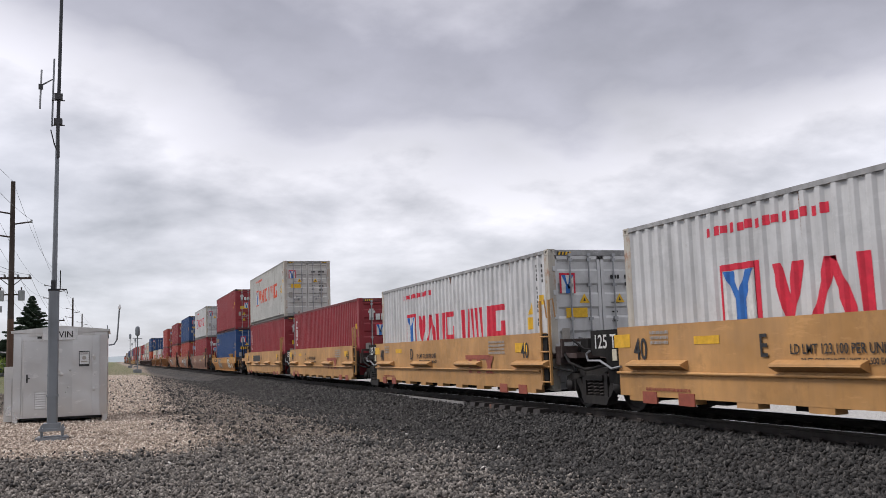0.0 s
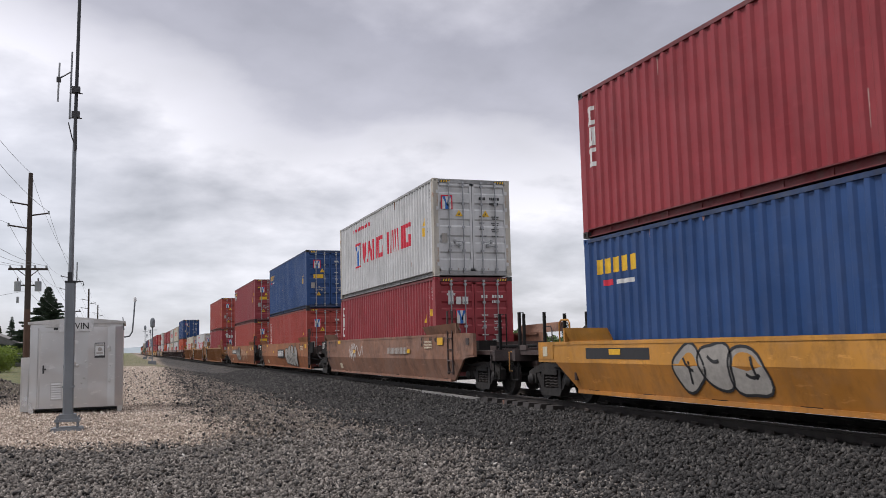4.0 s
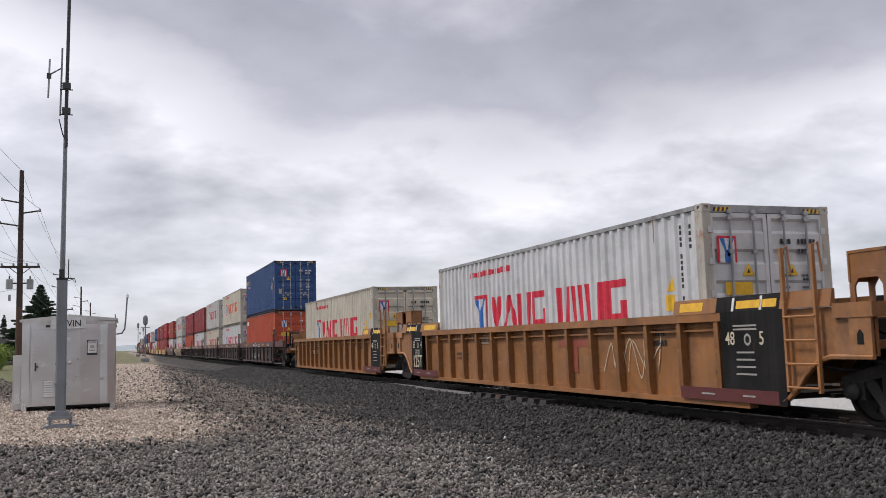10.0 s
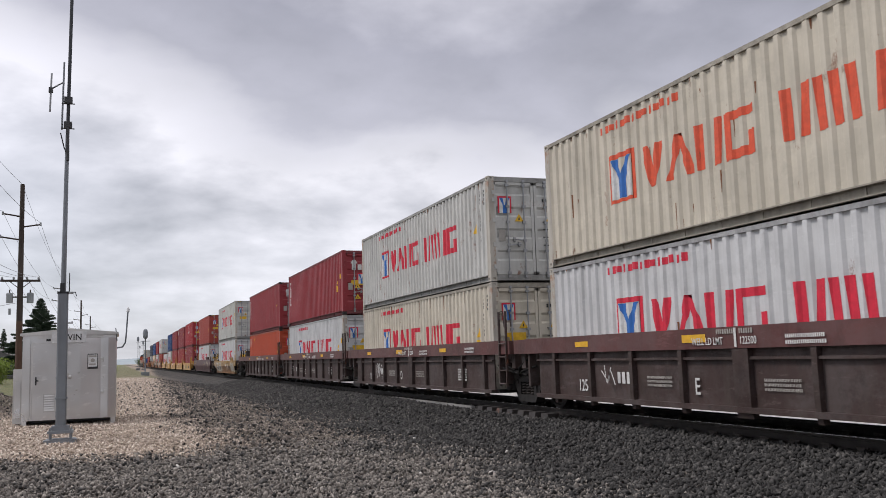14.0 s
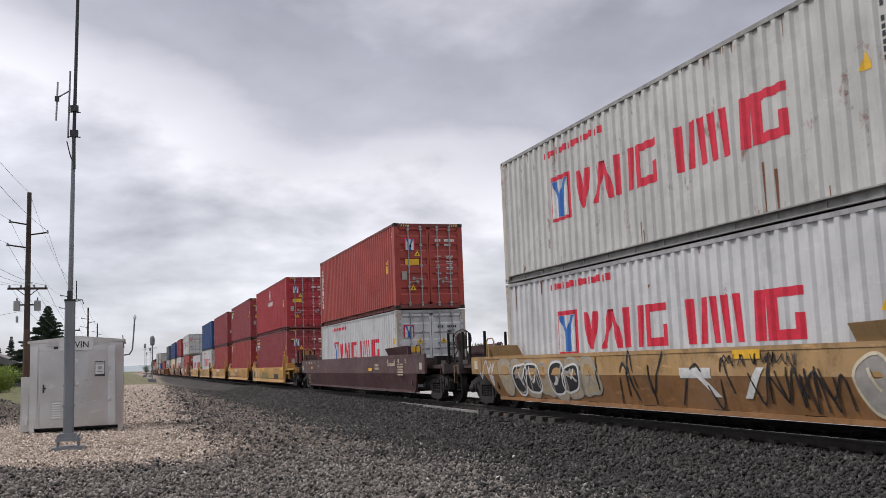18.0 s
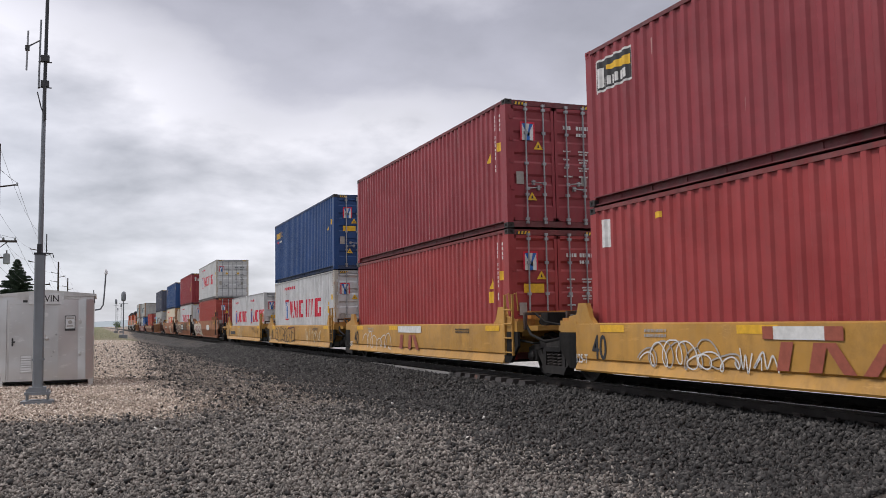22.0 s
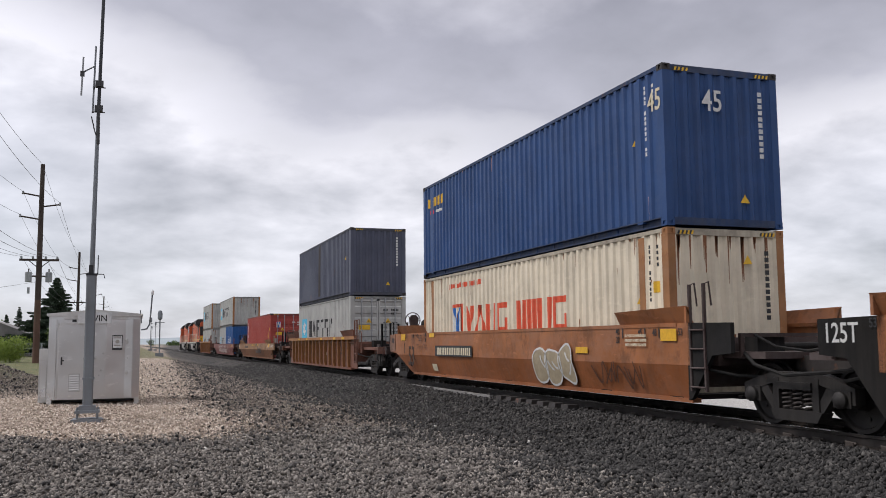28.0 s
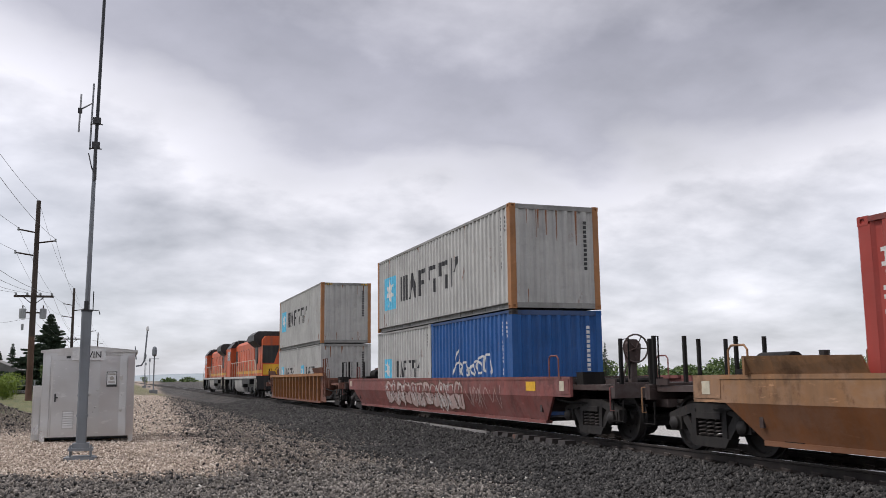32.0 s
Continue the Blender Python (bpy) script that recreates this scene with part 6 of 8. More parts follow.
A, K = "articulated", "coupler"      # the kind of joint at the unit's far end
UNITS = [
    unit("flat", "yellow", "yellow forty-foot well car with a smooth side and pipe rail", [("white", HC, "fork")], A, yel + [("text", 2.5, 0.99, 0.32, BLACK, "E")]),
    unit("flat", "yellow", "yellow forty-foot well car with faded red bars", [("white", HC, "fork")], A, yel + [("text", 2.5, 0.99, 0.32, BLACK, "D")] + red_bars),
    unit("flat", "yellow", "yellow forty-foot well car with faded red bars", [("maroonbox", HC, "threeblock")], A, yel + [("text", 2.5, 0.99, 0.32, BLACK, "C")] + red_bars),
    unit("flat", "yellow", "yellow forty-foot well car with a black number plate", [("maroonbox", HC, "threeblock"), ("greywhite", HC, "fork", "orange")], K,
         yel[:6] + [("patch", 3.4, 0.96, 0.34, BLACK, 2.7), ("text", 0.2, 1.04, 0.28, BLACK, "B")]),
    unit("slant", "amber", "amber well car with slanting ends and graffiti", [("blue", HC, "yellowline"), ("maroonbox", HC, "threeblock")], K,
         [("patch", 5.9, 0.92, 0.2, BLACK, 2.2), ("bubble", 2.9, 0.40, 0.80, GREY_BAR, 2.1, 11, BLACK), ("bubble", -3.4, 0.40, 0.80, WHITE, 1.3, 5, BLACK),
          ("patch", -5.4, 0.52, 0.26, CREAMY, 0.5), ("patch", 5.0, 1.0, 0.1, AMB, 0.4)], half=6.35, flaps=True),
    unit("smooth", "dust", "dust-brown fifty-three-foot well car with faded paint", [("maroonbox", HC, "threeblock"), ("white", HC, "fork")], A,
         clay + [("spray", 3.4, 0.75, 0.6, WHITE, 1.1, 3, 0.04), ("bars", -2.0, 1.0, 0.2, GREY_BAR, 2.2, 1)]),
    unit("smooth", "clay", "clay-brown fifty-three-foot well car with a black plate and graffiti", [("brickred", HC, "column"), ("blue", HC, "yellowline")], A,
         clay + [("patch", 1.25, 0.76, 0.46, BLACK, 2.2), ("bars", 1.1, 0.84, 0.30, WHITE, 1.8, 1), ("bubble", -1.5, 0.34, 1.12, GREY_BAR, 3.4, 21, BLACK)]),
    unit("smooth", "clay", "clay-brown fifty-three-foot well car with pale graffiti loops", [("brickred", HC, "column"), ("claret", HC, "lighthouse")], K,
         clay + [("patch", 5.3, 0.94, 0.34, BLACK, 2.9), ("bars", 5.1, 1.0, 0.22, WHITE, 2.5, 1), ("bubble", 2.2, 0.45, 0.95, GREY_BAR, 2.2, 31, BLACK), ("spray", -1.0, 0.40, 0.90, CREAMY, 3.6, 33, 0.05), ("spray", 2.4, 0.95, 0.5, BLACK, 2.4, 35, 0.10)]),
    unit("ribbed", "ribbed", "orange ribbed fifty-three-foot well car with weathered sides", [("maroonbox", HC, "threeblock"), ("brickred", HC, "column")], A, rib + [("patch", -3.27, 0.84, 0.25, BLACK, 1.62), ("bars", -3.32, 0.88, 0.17, CREAMY, 0.48, 1), ("bars", -4.15, 0.88, 0.17, CREAMY, 0.68, 1), ("spray", -2.15, 0.58, 0.56, CREAMY, 0.78, 44, 0.018), ("bars", -1.55, 0.62, 0.09, BLACK, 0.3, 1), ("bars", 1.0, 0.80, 0.06, DULL_RED, 0.4, 3)]),
    unit("ribbed", "ribbed", "orange ribbed fifty-three-foot well car with black end panel", [("white", HC, "fork")], A,
         rib + [("patch", -1.4, 1.04, 0.14, DULL_RED, 1.5), ("patch", -1.9, 0.55, 0.5, DULL_RED, 0.3), ("spray", -3.2, 0.5, 0.7, CREAMY, 1.9, 41, 0.02)]),
    unit("ribbed", "ribbed", "orange ribbed fifty-three-foot well car with number plate", [("cream", HC, "fork")], K,
         rib + [("patch", 4.4, 0.78, 0.26, BLACK, 1.6), ("bars", 4.3, 0.82, 0.18, CREAMY, 1.4, 1)]),
    unit("beam", "brown", "dark brown forty-foot well car with deep top beam", [("orange", HC, "script"), ("blue", HC, "yellowline")], A, bn + [("text", 1.04, 0.50, 0.26, WHITE, "A"), ("patch", 0.68, 0.50, 0.03, WHITE, 0.28), ("patch", 0.68, 0.74, 0.03, WHITE, 0.28), ("patch", 0.68, 0.52, 0.24, WHITE, 0.03), ("patch", 0.43, 0.52, 0.24, WHITE, 0.03), ("patch", -2.2, 0.5, 0.42, BROWN_INK, 1.1)]),
    unit("beam", "brown", "dark brown forty-foot well car with deep top beam", [("white", STD, "fork"), ("cream", STD, "fork", "orange")], A, bn + [("text", 1.04, 0.50, 0.26, WHITE, "E"), ("spray", 3.6, 0.5, 0.45, WHITE, 0.5, 51, 0.03)]),
    unit("beam", "brown", "dark brown forty-foot well car with deep top beam", [("cream", STD, "fork"), ("greywhite", STD, "fork")], A, bn + [("text", 1.04, 0.50, 0.26, WHITE, "D"), ("spray", 3.6, 0.5, 0.5, WHITE, 0.8, 53, 0.03)]),
    unit("beam", "brown", "dark brown forty-foot well car with deep top beam", [("white", STD, "fork"), ("maroonbox", STD, "threeblock")], A, bn + [("text", 1.04, 0.50, 0.26, WHITE, "C"), ("spray", 3.6, 0.5, 0.5, WHITE, 0.5, 55, 0.03)]),
    unit("beam", "brown", "dark brown forty-foot well car with deep top beam", [("orange", STD, "flag"), ("maroonbox", STD, "threeblock")], K, bn + [("text", 1.04, 0.50, 0.26, WHITE, "B")]),
    unit("slant", "tan", "tan well car covered in dark graffiti", [("white", STD, "fork"), ("greywhite", HC, "fork")], K,
         [("spray", 7.4, 0.55, 0.6, WHITE, 1.0, 60, 0.04), ("bubble", 6.3, 0.32, 0.86, PALE_TAN, 4.6, 62, GREY_BAR), ("bubble", 5.5, 0.36, 0.76, BLACK, 1.3, 61, WHITE), ("bubble", 3.6, 0.40, 0.74, BLACK, 1.2, 64, WHITE), ("spray", 1.6, 0.32, 0.88, BLACK, 3.2, 63, 0.045), ("patch", -1.2, 0.80, 0.16, WHITE, 0.8), ("patch", -2.0, 0.52, 0.44, WHITE, 0.16, -0.5), ("patch", -2.7, 0.52, 0.44, WHITE, 0.16, 0.4), ("spray", -3.0, 0.36, 0.62, BLACK, 1.8, 65, 0.04), ("patch", -2.6, 1.08, 0.13, AMB, 0.6), ("spray", -2.3, 0.98, 0.18, BLACK, 1.7, 66, 0.025), ("bubble", -5.0, 0.4, 0.76, GREY_BAR, 2.2, 67, CREAMY)], half=6.45),
    unit("slant", "maroon", "dark maroon fifty-three-foot well car with dented side", [("white", STD, "fork"), ("brickred", HC, "column")], K, old, half=8.25, top=1.42),
    unit("low", "golden", "golden yellow forty-foot well car with green graffiti", [("claret", HC, "lighthouse"), ("brightred", HC, "compass")], A,
         low + [("spray", 4.9, 0.32, 0.66, WHITE, 1.5, 71, 0.025), ("spray", 4.7, 0.40, 0.5, WHITE, 1.3, 72, 0.02), ("spray", 2.0, 0.32, 0.64, LOGO_GREEN, 2.6, 73, 0.06), ("spray", 3.0, 0.55, 0.2, DULL_RED, 0.4, 74, 0.03), ("patch", -3.0, 0.5, 0.26, BLACK, 1.6)]),
    unit("low", "golden", "golden yellow forty-foot well car with graffiti tags", [("darkred", HC, "flag"), ("claret", HC, "lighthouse")], A,
         low + [("loops", 4.27, 0.40, 0.48, GREY_BAR, 2.4, 75, 0.026), ("loops", 4.2, 0.42, 0.44, WHITE, 2.3, 79, 0.022), ("spray", 1.75, 0.40, 0.36, WHITE, 0.6, 76, 0.03), ("patch", 1.15, 0.90, 0.17, WHITE, 0.90), ("patch", 1.36, 0.90, 0.17, DULL_RED, 0.2), ("patch", 0.24, 0.90, 0.17, DULL_RED, 0.3), ("patch", 1.11, 0.50, 0.37, DULL_RED, 0.22, 0.1), ("patch", 0.53, 0.50, 0.37, DULL_RED, 0.22, 0.1), ("patch", -0.05, 0.50, 0.37, DULL_RED, 0.2, -0.3), ("patch", -0.35, 0.50, 0.37, DULL_RED, 0.2, 0.3), ("spray", -1.2, 0.42, 0.6, BLACK, 1.0, 77, 0.04), ("spray", -3.5, 0.42, 0.6, DULL_RED, 1.3, 78, 0.04)]),
    unit("low", "golden", "golden yellow forty-foot well car with looping white tag", [("darkred", HC, ""), ("claret", HC, "")], A,
         low + [("loops", 4.6, 0.36, 0.56, WHITE, 2.8, 81, 0.028), ("patch", 1.0, 0.90, 0.18, WHITE, 2.0), ("patch", 0.9, 0.44, 0.40, DULL_RED, 0.28, 0.1), ("patch", 0.1, 0.44, 0.40, DULL_RED, 0.25, 0.1), ("patch", -0.6, 0.44, 0.40, DULL_RED, 0.25, -0.3)]),
    unit("low", "golden", "golden yellow forty-foot well car with black tag", [("white", HC, "fork"), ("blue", HC, "yellowline")], A,
         low + [("bubble", 4.7, 0.34, 0.72, CAR["golden"], 4.4, 83, BLACK), ("patch", 1.6, 0.86, 0.2, DULL_RED, 1.5), ("spray", -2.2, 0.4, 0.6, CREAMY, 3.0, 84, 0.04)]),
    unit("low", "golden", "golden yellow forty-foot well car with pale tags", [("two", "white", "white", STD)], K,
         low + [("patch", 5.0, 0.58, 0.2, BLACK, 2.0), ("spray", 2.0, 0.38, 0.7, CREAMY, 2.4, 87, 0.03), ("spray", -4.3, 0.7, 0.2, BLACK, 1.6, 88, 0.02)]),
    unit("smooth", "clay", "clay-brown fifty-three-foot well car with white and red graffiti", [("brickred", HC, "column"), ("white", HC, "fork")], A,
         clay[:22] + [("bubble", 7.4, 0.34, 1.05, CREAMY, 5.6, 91, WHITE), ("bubble", 6.4, 0.5, 0.7, DULL_RED, 4.2, 92, WHITE), ("patch", -2.4, 0.8, 0.4, WHITE, 1.8)]),
    unit("smooth", "clay", "clay-brown fifty-three-foot well car with grey patch", [("white", HC, "fork", "", "wall"), ("maroonbox", HC, "threeblock", "", "wall")], A,
         clay + [("bubble", 7.6, 0.36, 1.05, BROWN_INK, 5.6, 95, CREAMY), ("spray", 2.2, 0.42, 0.36, BROWN_INK, 2.4, 96, 0.05), ("patch", 1.55, 0.74, 0.58, BLACK, 2.5), ("bars", 1.4, 0.82, 0.42, WHITE, 2.0, 1), ("patch", -2.06, 0.74, 0.70, SOOT, 2.25), ("spray", -2.4, 0.8, 0.6, BLACK, 2.0, 99, 0.03), ("bars", -6.3, 1.30, 0.06, BROWN_INK, 0.6, 4), ("bars", -7.6, 1.15, 0.05, CREAMY, 0.7, 6), ("bars", -7.4, 0.55, 0.05, BROWN_INK, 1.2, 3)]),
    unit("smooth", "clay", "clay-brown fifty-three-foot well car with white graffiti letters", [("rustcream", HC, "fork", "orange", "wall", FT45), ("blue", HC, "yellowline", "", "wall", FT45)], K,
         clay + [("patch", 5.1, 0.86, 0.3, BLACK, 3.0), ("bars", 4.9, 0.90, 0.2, CREAMY, 2.7, 1), ("bubble", -1.9, 0.34, 0.85, PALE_TAN, 1.9, 97, WHITE), ("spray", -4.7, 0.36, 0.5, BROWN_INK, 2.0, 98, 0.05)]),
    unit("ribbed", "oldribbed", "rust-brown ribbed fifty-three-foot well car with yellow patches", [("palegrey", HC, "star"), ("slate", HC, "", "", "wall")], K,
         [("text", -5.1, 0.78, 0.36, BLACK, "53")] + [("band", y + 0.2, 1.40, 0.10, AMB, w) for y, w in ((4.6, 0.35), (2.3, 0.35), (-1.4, 0.4), (-4.3, 0.5), (-6.0, 0.5))] + [("spray", -3.4, 0.55, 0.6, BROWN_INK, 1.2, 109, 0.07), ("bars", 3.6, 0.62, 0.12, CREAMY, 0.6, 1), ("bars", -1.4, 0.7, 0.12, CREAMY, 0.6, 1)]),
    unit("slant", "ochre", "ochre well car with slanting ends and pale scrawl", [("brickred", HC, "column")], K,
         [("text", -4.6, 0.50, 0.3, BLACK, "53"), ("spray", -6.7, 0.90, 0.30, WHITE, 2.4, 101, 0.03), ("bars", 5.6, 0.93, 0.16, BLACK, 1.9, 1), ("emblem", -1.05, 0.62, 0.62, SLATE_INK, 0.9), ("bars", -2.1, 0.62, 0.30, BLACK, 1.6, 1), ("patch", 3.2, 0.50, 0.34, DULL_TAN, 0.22, -0.12), ("patch", 1.35, 1.10, 0.10, AMB, 0.6), ("patch", -1.5, 1.10, 0.12, AMB, 0.6),
          ("patch", -6.9, 1.0, 0.2, AMB, 0.8, 0.2), ("patch", 0.2, 1.05, 0.12, AMB, 0.4)], half=8.0),
    unit("slant", "wine", "wine-red well car covered in white graffiti", [("two", "royal", "palegrey", STD), ("palegrey", STD, "star", "", "wall")], K,
         [("bubble", 4.2, 0.34, 0.84, PINK_INK, 7.4, 105, BROWN_INK), ("spray", 4.2, 0.36, 0.80, WHITE, 7.4, 107, 0.035), ("spray", -3.6, 0.50, 0.55, PINK_INK, 2.6, 108, 0.025), ("patch", -7.6, 0.95, 0.2, AMB, 0.5)], half=8.05, flaps=False, base=0.28),
    unit("ribbed", "oldribbed", "rust-brown ribbed fifty-three-foot well car", [("two", "palegrey", "palegrey", STD), ("palegrey", HC, "star", "", "wall")], K, rib[2:4]),
]
for i, u in enumerate(UNITS):
    u["half"] = u["half"] or {"flat": 6.05, "smooth": 7.72, "ribbed": 7.85, "beam": 6.95, "low": 6.3}[u["style"]]
MID = [n + (FT45 if i == 25 else FT40) / 2 for i, n in enumerate(NEAR_END)]
LOCO = (577.9, 600.75)
joints = [MID[0] - 7.6]
for i, u in enumerate(UNITS):
    nxt = MID[i + 1] if i + 1 < len(UNITS) else LOCO[0]
    h1, h2 = u["half"], (UNITS[i + 1]["half"] if i + 1 < len(UNITS) else 11.0)
    joints.append(MID[i] + h1 + (nxt - h2 - MID[i] - h1) / 2)
for i, u in enumerate(UNITS):
    well_car(u["style"], u["colour"], MID[i], MID[i] - joints[i], joints[i + 1] - MID[i], K if i and UNITS[i - 1]["joint"] == K else A, u["joint"], u["label"],
             u["half"], u["marks"], u["flaps"], first=(i == 0), top=u["top"], ends_black=i in (8, 9, 10))
    z = u["base"]
    for load in u["loads"]:
        if load[0] == "two":
            for k, c in enumerate(load[1:3]):
                blue20 = c == "royal"
                cc = container(c, FT20, load[3], MID[i] + (-1, 1)[k] * 3.067, z, "" if blue20 else ("fork" if c == "white" else "star"), "door" if c == "white" else "wall",
                               rusty_posts=(c == "palegrey" and k == 0 and i == 28), label="")
                if blue20:
                    pr = side_profile(FT20)
                    sp = strokes("loops", -1.75, 0.75, 1.02, 1.55, 7, 0.06)
                    sp2 = strokes("", 0.35, 1.0, 1.05, 1.85, 8, 0.07)
                    sp.f += [tuple(len(sp.v) + j for j in f) for f in sp2.f]
                    sp.v += sp2.v
                    tagged(part("graffiti", paint_on_side([[(b, cz) for a, b, cz in (sp.v[j] for j in f)] for f in sp.f], pr), WHITE, cc, "white sprayed graffiti"), kind="stuff")
            z += load[3] + 0.028
            continue
        c, h, mark = load[:3]
        post_rust = i == 24 and z < 2
        tint = load[3] if len(load) > 3 and load[3] else "red"
        end = load[4] if len(load) > 4 else "door"
        L = load[5] if len(load) > 5 else FT40
        box = container(c, L, h, MID[i], z, mark, end, tint, rusty_posts=post_rust or c in ("rustcream", "white", "cream", "greywhite") or (c == "palegrey" and z > 2))
        if c == "slate":        # a run of rust down the side
            run = [rect(0.30 + 0.09 * k, 0.38 + 0.09 * k, 0.16 + 0.05 * (k % 3), h - 0.1 - 0.12 * ((k * 2) % 3)) for k in range(6)]
            tagged(part("rust_run", paint_on_side(run, side_profile(L)), RUST_RUN, box, "brown rust stain"), kind="stuff")
        if L == FT45 and z > 2:
            lettering("45", 0.40, WHITE, box, (-0.42, -L / 2 - 0.004, h - 0.80), FACE_END)
            lettering("45", 0.40, CREAMY, box, (-HW - 0.004, -L / 2 + 0.50, h - 0.80))
        z += h + 0.028


# ---------- locomotives ----------
LOCO_ORANGE = paint("loco_orange", (0.56, 0.092, 0.020), 0.45, 0.2, 0.5)
LOCO_BLACK = paint("loco_black", (0.013, 0.013, 0.014), 0.45, 0.1, 0.3)
LOCO_YELLOW = paint("loco_yellow", (0.66, 0.36, 0.02), 0.45, 0.1, 0.25)
LOCO_SILVER = paint("loco_silver_tank", (0.50, 0.49, 0.47), 0.45, 0.2, 0.45)
RAIL_WHITE = paint("hand_rail_pale", (0.62, 0.58, 0.48), 0.5, 0.1, 0.3)
GLASS_DARK = plain("cab_glass", (0.02, 0.025, 0.03), 0.08)


def locomotive(mid):
    """Six-axle road locomotive, 22.3 m, its long hood towards the viewer."""
    c = thing("locomotive", "orange and black diesel locomotive with pale handrails, behind the last car", "locomotive", "pushing locomotives")
    e = 11.0
    part("underframe", Shape().box(-1.48, 1.48, -e + 0.5, e - 0.5, 1.30, 1.52).box(-0.4, 0.4, -e + 0.1, e - 0.1, 0.8, 1.3).box(-1.45, 1.45, -e + 0.4, -e + 0.55, 0.6, 1.5).box(-1.45, 1.45, e - 0.55, e - 0.4, 0.5, 1.5), LOCO_BLACK, c)
    part("long_hood", Shape().prism([(-1.0, 1.52), (1.0, 1.52), (1.0, 4.0), (0.80, 4.25), (-0.80, 4.25), (-1.0, 4.0)], "y", -e + 1.1, 5.6), LOCO_ORANGE, c)
    part("hood_stripe", Shape().box(-1.006, -0.99, -e + 1.2, 5.5, 1.72, 1.92), LOCO_YELLOW, c, "yellow stripe")
    part("end_panel", Shape().box(-0.95, 0.95, -e + 1.085, -e + 1.1, 1.6, 2.3), LOCO_YELLOW, c, "yellow end stripe")
    part("radiator", Shape().prism([(-1.05, 3.55), (1.05, 3.55), (1.52, 3.95), (1.52, 4.35), (1.2, 4.6), (-1.2, 4.6), (-1.52, 4.35), (-1.52, 3.95)], "y", -e + 1.7, -e + 5.0), LOCO_BLACK, c, "black flared radiator")
    part("roof_hatch", Shape().box(-0.75, 0.75, -4.6, 0.5, 4.24, 4.50).box(-0.5, 0.5, 1.0, 4.6, 4.24, 4.46).box(-0.35, 0.35, -1.8, -0.6, 4.5, 4.72), LOCO_BLACK, c)
    for y in (-8.6, -5.4, -3.9, -2.4, -0.9, 0.6, 2.1, 3.6):
        part("hood_door", Shape().box(-1.03, -1.0, y - 0.62, y + 0.62, 1.98, 3.5), LOCO_ORANGE, c)
    for k in range(9):
        y = -9.3 + 1.5 * k
        part("door_gap", Shape().box(-1.012, -0.99, y + 0.63, y + 0.87, 1.95, 3.6), LOCO_BLACK, c)
    part("grime_band", Shape().box(-1.49, -1.47, -e + 0.6, e - 0.6, 1.36, 1.50), LOCO_SILVER, c, "dusty grey sill")
    for y in (-e + 1.0, -3.2, 3.2, 5.4):
        part("frame_box", Shape().box(-1.44, -1.05, y, y + 0.9, 0.7, 1.3), LOCO_BLACK, c)
    part("exhaust", Shape().box(-0.3, 0.3, -4.4, -3.4, 4.5, 4.75).box(-0.9, 0.9, 4.9, 5.5, 4.2, 4.55), LOCO_BLACK, c)
    part("end_stripe", Shape().prism([(-1.0, 2.4), (-0.2, 2.4), (0.2, 3.6), (-1.0, 3.6)], "y", -e + 1.08, -e + 1.1), LOCO_BLACK, c, "black end panel")
    for y in (-7.2, 4.7):
        part("grille", Shape().box(-1.05, -1.0, y - 0.6, y + 0.6, 2.4, 3.6), LOCO_BLACK, c)
    cab = part("cab", Shape().prism([(-1.45, 1.52), (1.45, 1.52), (1.45, 3.9), (1.0, 4.45), (-1.0, 4.45), (-1.45, 3.9)], "y", 5.6, 8.3), LOCO_ORANGE, c)
    part("cab_roof", Shape().prism([(-1.48, 3.92), (1.48, 3.92), (1.03, 4.5), (-1.03, 4.5)], "y", 5.5, 8.45), LOCO_BLACK, cab)
    for y in (6.2, 7.4):
        part("cab_window", Shape().box(-1.47, -1.44, y - 0.42, y + 0.42, 2.9, 3.65), GLASS_DARK, cab)
    part("nose", Shape().prism([(8.3, 1.52), (10.0, 1.52), (10.0, 2.7), (9.4, 3.05), (8.3, 3.1)], "x", -0.95, 0.95), LOCO_ORANGE, c)
    part("fuel_tank", Shape().prism([(-1.35, 0.62), (-1.15, 0.34), (1.15, 0.34), (1.35, 0.62), (1.40, 1.28), (-1.40, 1.28)], "y", -2.9, 2.9), LOCO_SILVER, c, "silver fuel tank")
    part("battery_box", Shape().box(-1.46, -1.0, -e + 4.1, -3.2, 0.95, 1.3), LOCO_BLACK, c)
    for s in (-1, 1):
        y0 = s * 6.6
        t = part("truck_frame", Shape().prism([(y0 - 2.6, 0.55), (y0 - 2.4, 0.95), (y0 + 2.4, 0.95), (y0 + 2.6, 0.55), (y0 + 2.2, 0.62), (y0 + 1.2, 0.42), (y0, 0.60), (y0 - 1.2, 0.42), (y0 - 2.2, 0.62)], "x", -1.22, -1.08)
                 .box(-1.1, 1.1, y0 - 0.3, y0 + 0.3, 0.6, 1.25), LOCO_BLACK, c)
        for k in (-1.85, 0, 1.85):
            part("wheelset", wheelset_mesh(), None, t, at=Matrix.Translation((0, y0 + k, 0.53)) @ Matrix.Diagonal((1, 1.13, 1.13, 1)))
            part("journal_box", Shape().box(-1.30, -1.1, y0 + k - 0.18, y0 + k + 0.18, 0.38, 0.72), LOCO_BLACK, t)
    rails = Shape()
    top = [(-1.42, -e + 2.0, 2.62)] + [(-1.42, y, 2.62) for y in (-6, -3, 0, 3, 5.4)]
    rails.pipe(top, 0.022, 6)
    for y in [-e + 2.0 + 1.5 * k for k in range(10)]:
        rails.tube((-1.42, y, 1.5), (-1.42, y, 2.62), 0.02, 6)
